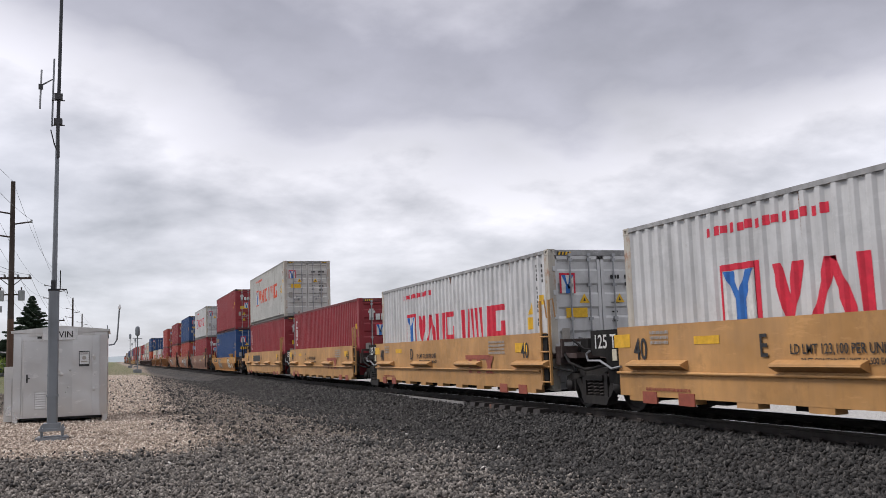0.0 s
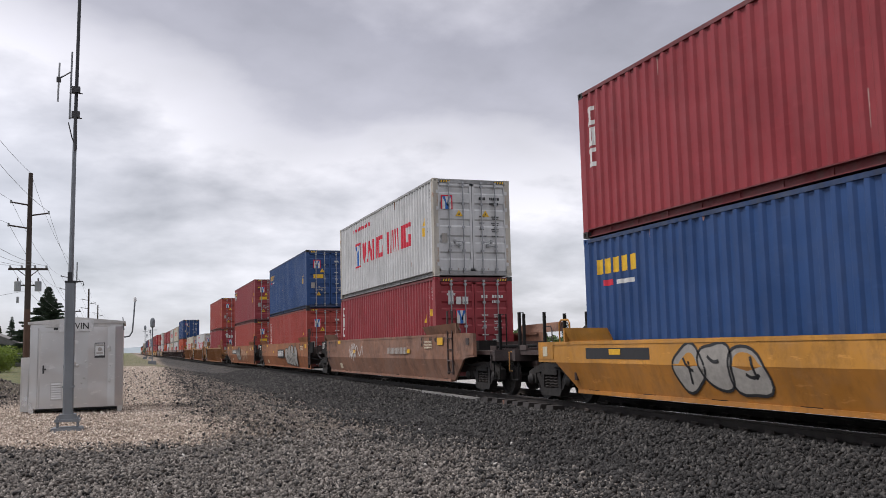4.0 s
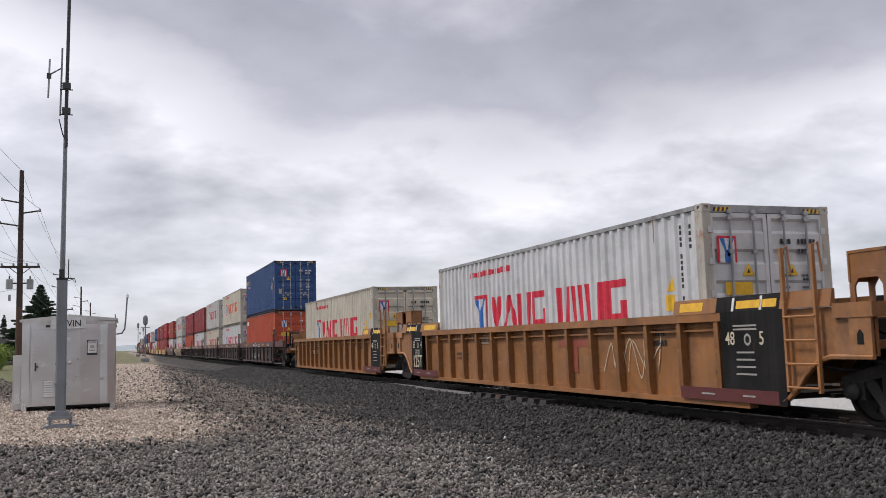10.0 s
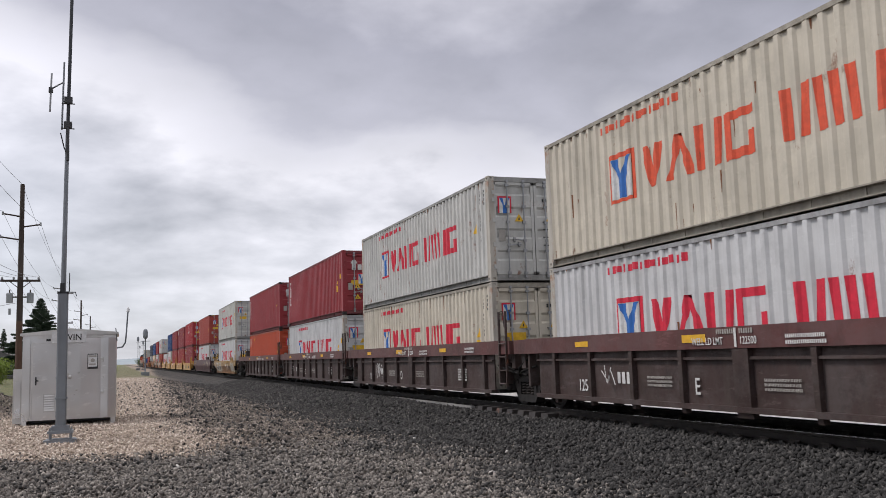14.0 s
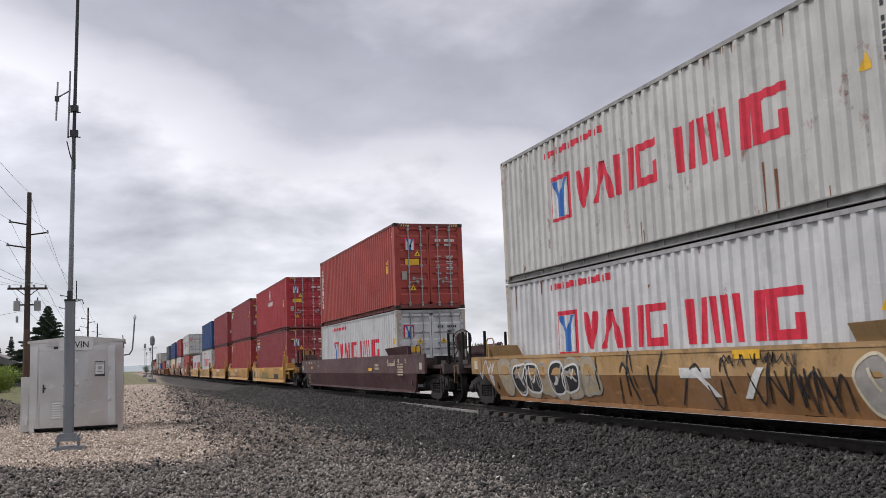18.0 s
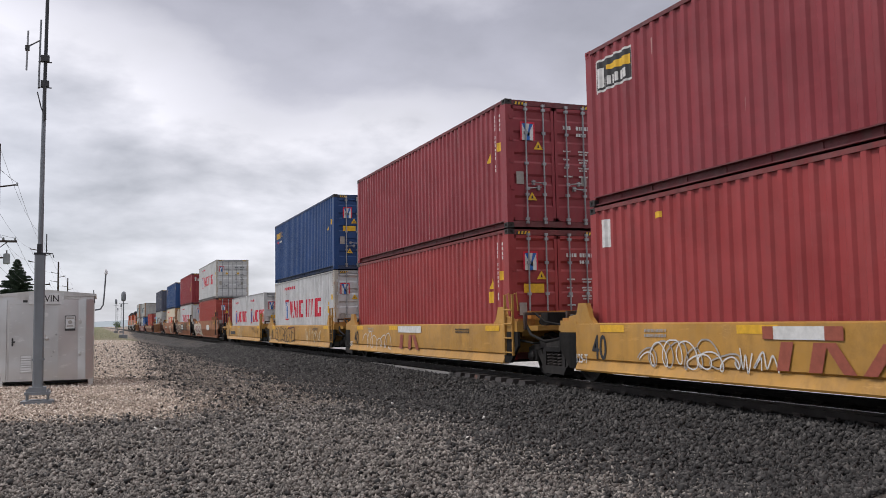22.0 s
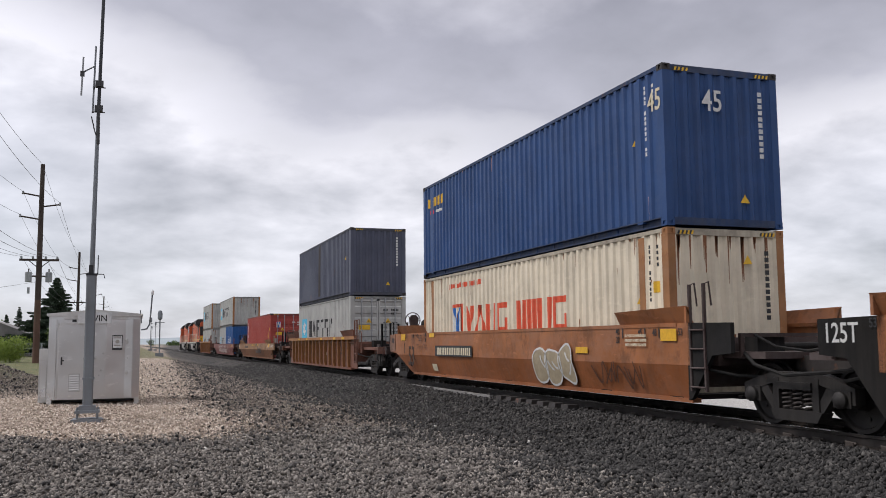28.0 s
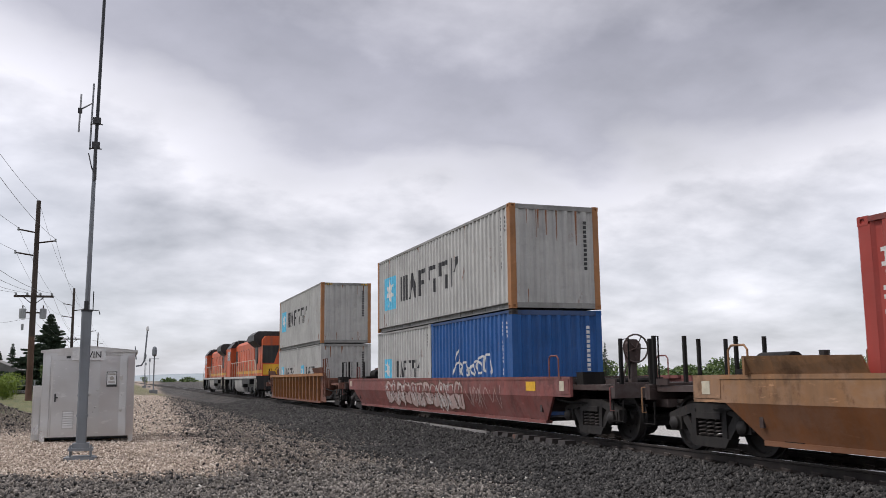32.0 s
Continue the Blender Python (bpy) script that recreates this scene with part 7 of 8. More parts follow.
    for y, d in ((-e + 0.75, 1), (e - 0.75, -1)):
        rails.pipe([(-1.45, y - 0.1 * d, 0.7), (-1.45, y, 1.6), (-1.42, y + d * 0.9, 2.62)], 0.022, 6)
        rails.pipe([(-1.45, y + 0.5 * d, 0.5), (-1.45, y + 0.55 * d, 1.55)], 0.022, 6)
    part("hand_rail", rails, RAIL_WHITE, c, "pale handrail")
    for y, d in ((-e + 0.55, 1), (e - 0.9, -1)):
        s = Shape()
        for k in range(4):
            s.box(-1.46, -0.95, y + 0.02 * k, y + 0.32 + 0.02 * k, 0.42 + 0.28 * k, 0.46 + 0.28 * k)
        part("steps", s, LOCO_BLACK, c)
    part("coupler", Shape().box(-0.18, 0.18, -e - 0.4, -e + 0.2, 0.72, 0.98).box(-0.18, 0.18, e - 0.2, e + 0.4, 0.72, 0.98), CASTING, c)
    part("plough", Shape().prism([(e - 0.5, 0.2), (e - 0.05, 0.25), (e - 0.35, 0.95), (e - 0.5, 0.95)], "x", -1.3, 1.3), LOCO_BLACK, c)
    MOVERS.append((c, mid, 0.0))


for mid in LOCO:
    locomotive(mid)


# ---------- ground ----------
def smooth(a, b, v):
    t = np.clip((v - a) / (b - a), 0, 1)
    return t * t * (3 - 2 * t)


def wobble(x, y, s):
    return (np.sin(x * 1.3 * s + 1.7 * np.sin(y * 0.9 * s)) + np.sin(y * 1.7 * s + 2.1 * np.sin(x * 0.7 * s + 1)) + np.sin((x + y) * 2.9 * s)) / 3


def ground_z(x, y):
    base = np.interp(y, (-50, 9, 12, 18, 24, 60, 120, 5000), (-0.52, -0.52, -0.42, -0.19, -0.10, 0.22, 0.25, 0.3))
    d = np.abs(x - TX)
    near = smooth(8.5, 3.2, d)
    base = base * (1 - near) + near * np.minimum(base, -0.46)
    bal = np.where(d < 1.75, -0.178, -0.178 - (d - 1.75) * 0.21)
    z = np.maximum(base, bal) - 0.75 * smooth(TX + 2.6, TX + 5.5, x) * smooth(140, 60, y)
    heap = 0.85 * np.exp(-(((x + 5.0) / 1.7) ** 2 + ((y - 32) / 3.2) ** 2))
    far = smooth(60, 20, np.hypot(x, y - 15))
    return z + heap + 0.022 * wobble(x, y, 2.3) * far * smooth(1.4, 2.0, d) + 0.05 * wobble(x, y, 0.35) * smooth(3, 8, d)


def zones(x, y):
    x = x - 0.0055 * y
    w = wobble(x, y, 0.9) * 0.9 + wobble(x, y, 3.1) * 0.35
    tan = smooth(15.2, 17.4, y + w * 0.9) * smooth(2.7, 0.9, x + 0.11 * (y - 16) + w * 0.6) * smooth(29, 24, y)
    tan = np.maximum(tan, smooth(20, 26, y) * smooth(-1.2, -0.2, x) * smooth(1.9, 0.9, x - 0.025 * (y - 28) + w * 0.3) * 0.80)
    grass = smooth(26, 40, y + w * 3) * smooth(-0.2, -1.2, x + w * 0.4)
    grass = np.maximum(grass, smooth(45, 90, y) * smooth(3.6, 2.0, x + w * 0.6) * 0.8)
    grass = np.maximum(grass, smooth(38, 60, x + w * 4))
    pale = smooth(12.6, 13.6, x + w * 0.3) * smooth(30, 24, x) * smooth(90, 50, y)
    return tan, grass, pale


def middle_ground(x, y):
    """Where crushed stone and dirt have mixed between the pad and the ballast."""
    x = x - 0.0055 * y
    return smooth(6.6, 3.6, x + 0.9 * wobble(x, y, 0.8) + 0.01 * (y - 15)) * 0.92


def zone_material():
    m, nt, bs = mat_base("ground")
    L = nt.links.new
    co = nt.nodes.new("ShaderNodeTexCoord").outputs["Object"]
    at = nt.nodes.new("ShaderNodeVertexColor")
    at.layer_name = "zone"
    sep = nt.nodes.new("ShaderNodeSeparateColor")
    L(at.outputs[0], sep.inputs[0])
    vor = nt.nodes.new("ShaderNodeTexVoronoi")
    vor.inputs["Scale"].default_value = 22
    L(co, vor.inputs["Vector"])
    cell = nt.nodes.new("ShaderNodeSeparateColor")
    L(vor.outputs["Color"], cell.inputs[0])
    fine = noise_node(nt, co, 60, 4, 0.6)
    broad = noise_node(nt, co, 0.45, 5, 0.6)
    dark = mix_node(nt, cell.outputs[0], (0.005, 0.005, 0.005), (0.030, 0.028, 0.026))
    dark = mix_node(nt, ramp_node(nt, broad, 0.40, 0.65), dark, mix_node(nt, cell.outputs[1], (0.020, 0.017, 0.014), (0.095, 0.080, 0.066)))
    tan = mix_node(nt, cell.outputs[0], (0.16, 0.12, 0.09), (0.44, 0.35, 0.27))
    grass = mix_node(nt, ramp_node(nt, noise_node(nt, co, 2.2, 6, 0.65), 0.35, 0.7), (0.055, 0.085, 0.020), (0.20, 0.17, 0.075))
    pale = mix_node(nt, cell.outputs[0], (0.34, 0.33, 0.31), (0.52, 0.51, 0.49))
    soil = mix_node(nt, cell.outputs[2], (0.046, 0.037, 0.030), (0.175, 0.142, 0.116))
    dark = mix_node(nt, at.outputs["Alpha"], dark, soil)
    col = mix_node(nt, sep.outputs[0], dark, tan)
    col = mix_node(nt, sep.outputs[1], col, grass)
    col = mix_node(nt, sep.outputs[2], col, pale)
    col = mix_node(nt, ramp_node(nt, fine, 0.3, 0.7, (0.35,) * 3 + (1,), (0, 0, 0, 1)), col, (0.02, 0.019, 0.018))
    L(col, bs.inputs["Base Color"])
    bs.inputs["Roughness"].default_value = 0.92
    bump_node(nt, vor.outputs["Distance"], 0.9, 0.05, bs)
    return m


def ground_sheet():
    xs = np.array([-4000, -2000, -900, -400, -200, -110, -70, -45, -30, -22, -17, -13, -10.5] + list(np.arange(-9, 14.2, 0.29)) +
                  [15, 17, 20, 24, 28, 33, 40, 50, 65, 90, 140, 250, 500, 1000, 2000, 4000], float)
    ys = np.array([-4000, -2000, -800, -300, -120, -50, -20, -8, -2, 3, 6] + list(np.arange(7.5, 34, 0.29)) + list(np.arange(35, 70, 1.2)) + list(np.arange(72, 130, 4)) +
                  [140, 160, 190, 230, 300, 400, 550, 800, 1200, 2000, 3000, 4600], float)
    X, Y = np.meshgrid(xs, ys)
    Z = ground_z(X, Y)
    nx, ny = len(xs), len(ys)
    v = np.stack([X.ravel(), Y.ravel(), Z.ravel()], 1)
    i = np.arange(nx * ny).reshape(ny, nx)
    f = np.stack([i[:-1, :-1].ravel(), i[:-1, 1:].ravel(), i[1:, 1:].ravel(), i[1:, :-1].ravel()], 1)
    me = bpy.data.meshes.new("ground")
    me.from_pydata(v.tolist(), [], f.tolist())
    t, g, p = zones(X.ravel(), Y.ravel())
    a = me.color_attributes.new("zone", "FLOAT_COLOR", "POINT")
    a.data.foreach_set("color", np.stack([t, g, p, middle_ground(X.ravel(), Y.ravel())], 1).ravel())
    me.materials.append(zone_material())
    me.shade_smooth()
    tagged(new("ground", me), "gravel ground of dark ballast and tan crushed stone with grass", "ground", kind="structure")


ground_sheet()


def stone_material(name, a, b, c):
    m, nt, bs = mat_base(name)
    g = nt.nodes.new("ShaderNodeNewGeometry")
    co = nt.nodes.new("ShaderNodeTexCoord").outputs["Object"]
    r = nt.nodes.new("ShaderNodeValToRGB")
    e = r.color_ramp.elements
    e[0].position, e[0].color = 0.0, (*a, 1)
    e[1].position, e[1].color = 1.0, (*c, 1)
    m2 = e.new(0.72)
    m2.color = (*b, 1)
    nt.links.new(g.outputs["Random Per Island"], r.inputs[0])
    n = noise_node(nt, co, 30, 4, 0.6)
    col = mix_node(nt, ramp_node(nt, n, 0.3, 0.7, (0.35,) * 3 + (1,), (0, 0, 0, 1)), r.outputs[0], tuple(v * 0.5 for v in a))
    nt.links.new(col, bs.inputs["Base Color"])
    bs.inputs["Roughness"].default_value = 0.85
    return m


def chip():
    """A six-cornered stone, to be knocked out of shape."""
    v = np.array([(1, 0, 0), (-1, 0, 0), (0, 1, 0), (0, -1, 0), (0, 0, 1), (0, 0, -1)], float)
    f = np.array([(0, 2, 4), (2, 1, 4), (1, 3, 4), (3, 0, 4), (2, 0, 5), (1, 2, 5), (3, 1, 5), (0, 3, 5)])
    return v, f


def stones(name, label, x, y, size, material, rng, lift=0.25):
    """Many broken stones in one mesh, each pressed a little into the ground."""
    v0, f0 = chip()
    n = len(x)
    kinds = [v0 * rng.uniform(0.6, 1.2, (6, 1)) + rng.normal(size=(6, 3)) * 0.22 for _ in range(14)]
    V = np.array(kinds)[rng.integers(0, 14, n)]
    V = V * (size[:, None, None] * rng.uniform(0.6, 1.25, (n, 1, 3)))
    V[:, :, 2] *= 0.95
    a = rng.uniform(0, 6.28, n)
    ca, sa = np.cos(a)[:, None], np.sin(a)[:, None]
    tilt = rng.uniform(-1.2, 1.2, n)
    ct, st = np.cos(tilt)[:, None], np.sin(tilt)[:, None]
    yy, zz = V[:, :, 1] * ct - V[:, :, 2] * st, V[:, :, 1] * st + V[:, :, 2] * ct
    xx = V[:, :, 0]
    W = np.stack([xx * ca - yy * sa + x[:, None], xx * sa + yy * ca + y[:, None], zz + (ground_z(x, y) + size * (lift + rng.uniform(-0.65, 0.85, n)))[:, None]], 2)
    F = (f0[None] + 6 * np.arange(n)[:, None, None]).reshape(-1, 3)
    me = bpy.data.meshes.new(name)
    me.vertices.add(6 * n)
    me.vertices.foreach_set("co", W.astype(np.float32).ravel())
    me.loops.add(F.size)
    me.loops.foreach_set("vertex_index", F.astype(np.int32).ravel())
    me.polygons.add(len(F))
    me.polygons.foreach_set("loop_start", np.arange(0, F.size, 3, dtype=np.int32))
    me.polygons.foreach_set("loop_total", np.full(len(F), 3, dtype=np.int32))
    me.update(calc_edges=True)
    me.validate()
    me.materials.append(material)
    tagged(new(name, me), label, "gravel", kind="stuff")


def scatter_stones():
    rng = np.random.default_rng(4)
    # thrown over the wedge of ground that lies before the viewer, thinner and larger further off
    n = 470000
    y = 6.4 + 59.0 * rng.random(n) ** 2.25
    x = -5.0 + 14.0 * rng.random(n)
    ok = (x < TX - 1.02) & (x > -0.22 * y + 0.6) & (x < 1.30 * y + 0.8)
    x, y = x[ok], y[ok]
    t, g, p = zones(x, y)
    mid = middle_ground(x, y)
    u = rng.random(len(x))
    is_tan = u < t
    is_grass = (u >= t) & (u < t + g * 1.1)
    rest = ~is_tan & ~is_grass
    v = rng.random(len(x))
    is_mid = rest & (v < mid)
    dirt = smooth(14.0, 18.0, y + 1.4 * wobble(x, y, 0.6))
    is_dirt = is_mid & (rng.random(len(x)) < dirt)
    is_grey = is_mid & ~is_dirt
    is_dark = rest & ~is_mid
    size = 0.019 + 0.023 * rng.random(len(x)) ** 1.7 + 0.0006 * y
    stones("ballast_stones", "dark grey broken ballast stones", x[is_dark], y[is_dark], size[is_dark],
           stone_material("ballast_stone", (0.0075, 0.0070, 0.0067), (0.034, 0.0318, 0.0300), (0.100, 0.094, 0.087)), rng)
    stones("grey_stones", "medium grey crushed stone mixed with dirt", x[is_grey], y[is_grey], size[is_grey] * 0.82,
           stone_material("grey_stone", (0.060, 0.053, 0.047), (0.175, 0.156, 0.138), (0.32, 0.290, 0.256)), rng)
    stones("dirt_stones", "brown-grey pebbles pressed into dirt", x[is_dirt], y[is_dirt], size[is_dirt] * 0.60,
           stone_material("dirt_stone", (0.075, 0.061, 0.051), (0.205, 0.170, 0.141), (0.37, 0.325, 0.28)), rng)
    stones("gravel_stones", "tan crushed gravel", x[is_tan], y[is_tan], size[is_tan] * 0.60,
           stone_material("gravel_stone", (0.25, 0.196, 0.155), (0.50, 0.412, 0.335), (0.72, 0.64, 0.55)), rng)
    lx, ly = np.array([4.88, 3.90, 6.1, 2.3, 5.5, 0.9]), np.array([11.59, 11.76, 13.9, 12.9, 17.0, 14.2])
    stones("pale_stones", "single pale stones lying on the ballast", lx, ly, np.array([0.075, 0.065, 0.05, 0.05, 0.06, 0.055]),
           stone_material("pale_stone", (0.42, 0.40, 0.37), (0.46, 0.44, 0.41), (0.50, 0.48, 0.45)), rng, 0.5)


scatter_stones()

# ---------- track ----------
RAIL_SIDE = paint("rail_rust", (0.028, 0.021, 0.018), 0.65, 0.3, 0.3)
RAIL_TOP = plain("rail_head_steel", (0.50, 0.50, 0.52), 0.22, 0.95)
TIE = paint("tie_wood", (0.026, 0.022, 0.020), 0.85, 0.15, 0.5)
CLIP = paint("rail_clip", (0.05, 0.038, 0.032), 0.6, 0.5, 0.3)


def railway():
    tr = thing("railway_track", "straight railway track of rusty rails on dark ties in ballast", "railway track", kind="structure")
    y0, y1 = -60.0, 1500.0
    prof = [(-0.070, -0.171), (0.070, -0.171), (0.070, -0.160), (0.012, -0.145), (0.010, -0.045), (0.036, -0.035), (0.036, -0.004), (0.028, 0.0), (-0.028, 0.0), (-0.036, -0.004), (-0.036, -0.035), (-0.010, -0.045), (-0.012, -0.145), (-0.070, -0.160)]
    for sx in (-0.755, 0.755):
        r = part("rail", Shape().prism([(TX + sx + u, v) for u, v in prof], "y", y0, y1), RAIL_SIDE, tr)
        part("rail_head", Shape().box(TX + sx - 0.026, TX + sx + 0.026, y0, y1, -0.001, 0.003), RAIL_TOP, r, "polished rail head")
    tie = Shape().prism([(-1.30, -0.36), (1.30, -0.36), (1.28, -0.17), (-1.28, -0.17)], "y", -0.13, 0.13).mesh("tie", TIE)
    clip_mesh = Shape().box(-0.15, 0.15, -0.10, 0.10, -0.172, -0.158).box(-0.14, -0.085, -0.07, 0.07, -0.16, -0.105).box(0.085, 0.14, -0.07, 0.07, -0.16, -0.105)\
        .tube((-0.12, -0.11, -0.12), (-0.10, 0.11, -0.11), 0.018, 6).mesh("rail_clip", CLIP)
    for k in range(130):
        y = 3.0 + 0.61 * k
        t = part("tie", tie, None, tr, at=(TX, y, 0))
        for sx in (-0.755, 0.755):
            part("rail_clip", clip_mesh, None, t, at=(sx, 0, 0))
    far = Shape()
    for k in range(700):
        y = 3.0 + 0.61 * (130 + k)
        far.box(TX - 1.3, TX + 1.3, y - 0.13, y + 0.13, -0.3, -0.168)
    tagged(part("far_ties", far, TIE, tr), kind="stuff")
    # detector beside the near rail: two pale channels, a row of dark blocks
    d = thing("track_detector", "two pale steel channels and dark blocks bolted beside the rail", "track equipment", at=(TX - 1.42, 0, 0))
    pale = paint("channel_steel", (0.30, 0.29, 0.28), 0.5, 0.3, 0.3, metal=0.3)
    part("channel", Shape().box(-0.05, 0.05, 21.0, 25.4, -0.20, -0.07), pale, d)
    part("channel", Shape().box(-0.05, 0.05, 24.4, 28.6, -0.20, -0.10), pale, d, at=(0.22, 0, 0))
    for k in range(7):
        part("block", Shape().prism([(-0.16, -0.22), (0.16, -0.22), (0.12, -0.03), (-0.12, -0.03)], "y", 16.6 + 0.58 * k, 16.9 + 0.58 * k), CASTING, d)
    part("cover", Shape().box(-0.12, 0.12, 17.6, 20.2, -0.22, -0.12), CASTING, d)


railway()


# ---------- equipment house and mast ----------


def sheet_metal(name, rgb, rough):
    """Bare rolled sheet: soft buckles, smeared polish, a few scuffs."""
    m, nt, bs = mat_base(name)
    co = nt.nodes.new("ShaderNodeTexCoord").outputs["Object"]
    cloudy = noise_node(nt, co, 1.1, 3, 0.5, (1, 1, 0.6))
    scuff = noise_node(nt, co, 5, 5, 0.6, (1, 1, 2.2))
    col = mix_node(nt, ramp_node(nt, cloudy, 0.3, 0.7), tuple(c * 0.86 for c in rgb), tuple(min(1, c * 1.06) for c in rgb))
    col = mix_node(nt, ramp_node(nt, scuff, 0.60, 0.72, cb=(0.55,) * 3 + (1,)), col, (0.80, 0.79, 0.77))
    nt.links.new(col, bs.inputs["Base Color"])
    nt.links.new(ramp_node(nt, cloudy, 0.3, 0.7, (rough + 0.12,) * 3 + (1,), (rough - 0.06,) * 3 + (1,)), bs.inputs["Roughness"])
    bs.inputs["Metallic"].default_value = 1.0
    bump_node(nt, noise_node(nt, co, 1.3, 2, 0.35), 0.45, 0.06, bs)
    return m


ALU = sheet_metal("sheet_aluminium", (0.60, 0.59, 0.58), 0.30)
ALU_ROOF = paint("sheet_roof", (0.62, 0.61, 0.59), 0.38, 0.0, 0.2, metal=0.7)
GALV = paint("galvanised_mast", (0.23, 0.25, 0.27), 0.45, 0.05, 0.25, metal=0.45)
MAST_DARK = paint("dark_mast", (0.034, 0.037, 0.042), 0.5, 0.05, 0.2, metal=0.3)
PLASTIC = plain("dark_plastic", (0.03, 0.03, 0.032), 0.5)
SIGN_WHITE = plain("sign_white", (0.66, 0.67, 0.67), 0.5)


def equipment_house():
    h = thing("equipment_house", "dented bare aluminium signal equipment house on gravel", "equipment house")
    x0, x1, y0, y1 = -2.05, -0.11, 21.95, 24.2
    zb, zt = 0.045, 1.94
    gz = -0.12
    part("body", Shape().box(x0, x1, y0, y1, zb, zt), ALU, h)
    w = x1 - x0
    for k, (a, b) in enumerate(((0.0, 0.085), (0.62, 0.83), (0.835, 0.915), (0.92, 1.0))):
        part("wall_panel", Shape().prism([(x0 + a * w + 0.004, y0 - 0.002), (x0 + a * w + 0.004, y0 - 0.006 - 0.034 * (k % 2)), (x0 + b * w - 0.004, y0 - 0.040 + 0.034 * (k % 2)), (x0 + b * w - 0.004, y0 - 0.002)], "z", zb + 0.02, zt - 0.10), ALU, h)
    d = part("door", Shape().box(x0 + 0.22, x0 + 0.86, y0 - 0.03, y0 - 0.002, zb + 0.05, zt - 0.22), ALU, h, "dented aluminium door")
    part("door_frame", Shape().box(x0 + 0.19, x0 + 0.22, y0 - 0.035, y0, zb + 0.03, zt - 0.18).box(x0 + 0.86, x0 + 0.89, y0 - 0.035, y0, zb + 0.03, zt - 0.18).box(x0 + 0.19, x0 + 0.89, y0 - 0.035, y0, zt - 0.22, zt - 0.19), ALU_ROOF, h)
    part("door_handle", Shape().box(x0 + 0.27, x0 + 0.30, y0 - 0.07, y0 - 0.03, 0.82, 1.0).box(x0 + 0.27, x0 + 0.34, y0 - 0.08, y0 - 0.06, 0.90, 0.93), PLASTIC, d)
    vent = part("louvre", Shape().box(x0 + 0.44, x0 + 0.68, y0 - 0.038, y0 - 0.03, 0.22, 0.62), ALU_ROOF, d)
    for k in range(7):
        part("louvre_slat", Shape().prism([(y0 - 0.05, 0.25 + 0.052 * k), (y0 - 0.038, 0.285 + 0.052 * k), (y0 - 0.036, 0.25 + 0.052 * k)], "x", x0 + 0.455, x0 + 0.665), ALU_ROOF, vent)
    for z in (0.30, 0.95, 1.45):
        part("hinge", Shape().box(x0 + 0.85, x0 + 0.91, y0 - 0.05, y0 - 0.03, z, z + 0.08), ALU_ROOF, d)
    # dents: shallow dished plates
    rnd = random.Random(2)
    for k in range(26):
        x, z, r = rnd.uniform(x0 + 0.1, x1 - 0.1), rnd.uniform(0.25, 1.65), rnd.uniform(0.015, 0.06)
        part("dent", Shape().disc((x, y0 - 0.012, z), (0, -1, 0), [(0.0, r), (0.006, r * 0.8), (0.010, r * 0.3)], 10), ALU_ROOF, h)
    part("roof", Shape().prism([(x0 - 0.05, zt - 0.03), (x1 + 0.05, zt - 0.03), (x1 + 0.05, zt + 0.02), ((x0 + x1) / 2, zt + 0.12), (x0 - 0.05, zt + 0.02)], "y", y0 - 0.06, y1 + 0.06), ALU_ROOF, h)
    part("eave_strip", Shape().box(x0 + 0.3, x1 - 0.27, y0 - 0.045, y0 - 0.005, zt - 0.10, zt - 0.02), ALU_ROOF, h)
    part("vent_slot", Shape().box(x0 + 0.48, x0 + 0.57, y0 - 0.02, y0 - 0.002, zt - 0.16, zt - 0.11), PLASTIC, h)
    for x in (x0 + 0.05, x1 - 0.05):
        for y in (y0 + 0.06, y1 - 0.06):
            part("leg", Shape().box(x - 0.05, x + 0.05, y - 0.05, y + 0.05, gz - 0.12, zb), ALU, h)
    part("skid", Shape().box(x0 + 0.12, x1 - 0.12, y0 + 0.35, y1 - 0.1, -0.03, zb), PLASTIC, h)
    part("notice", Shape().box(x1 - 0.60, x1 - 0.38, y0 - 0.046, y0 - 0.030, 1.14, 1.48), PLASTIC, h)
    n = part("notice_face", Shape().box(x1 - 0.585, x1 - 0.395, y0 - 0.050, y0 - 0.046, 1.19, 1.46), SIGN_WHITE, h)
    part("notice_symbol", Shape().disc((x1 - 0.49, y0 - 0.051, 1.33), (0, -1, 0), [(0, 0.045), (0.002, 0.045)], 14), GREY_BAR, n)
    part("notice_lines", Shape().box(x1 - 0.57, x1 - 0.41, y0 - 0.053, y0 - 0.051, 1.405, 1.425).box(x1 - 0.57, x1 - 0.41, y0 - 0.053, y0 - 0.051, 1.435, 1.45).box(x1 - 0.56, x1 - 0.42, y0 - 0.053, y0 - 0.051, 1.23, 1.26), GREY_BAR, n)
    # small side cabinet
    part("side_cabinet", Shape().box(x0 - 0.20, x0 - 0.02, y0 + 0.25, y0 + 1.4, -0.02, 1.18), ALU_ROOF, h)
    part("side_cabinet_door", Shape().box(x0 - 0.17, x0 - 0.05, y0 + 0.235, y0 + 0.25, 0.10, 0.9), ALU, h)
    # goose-neck antenna on the far wall corner and whip
    part("goose_neck", Shape().pipe([(x1 + 0.02, y0 + 0.3, 1.60), (x1 + 0.14, y0 + 0.3, 1.62), (x1 + 0.20, y0 + 0.3, 1.72), (x1 + 0.22, y0 + 0.3, 1.95), (x1 + 0.25, y0 + 0.3, 2.45)], 0.018, 7), GALV, h)
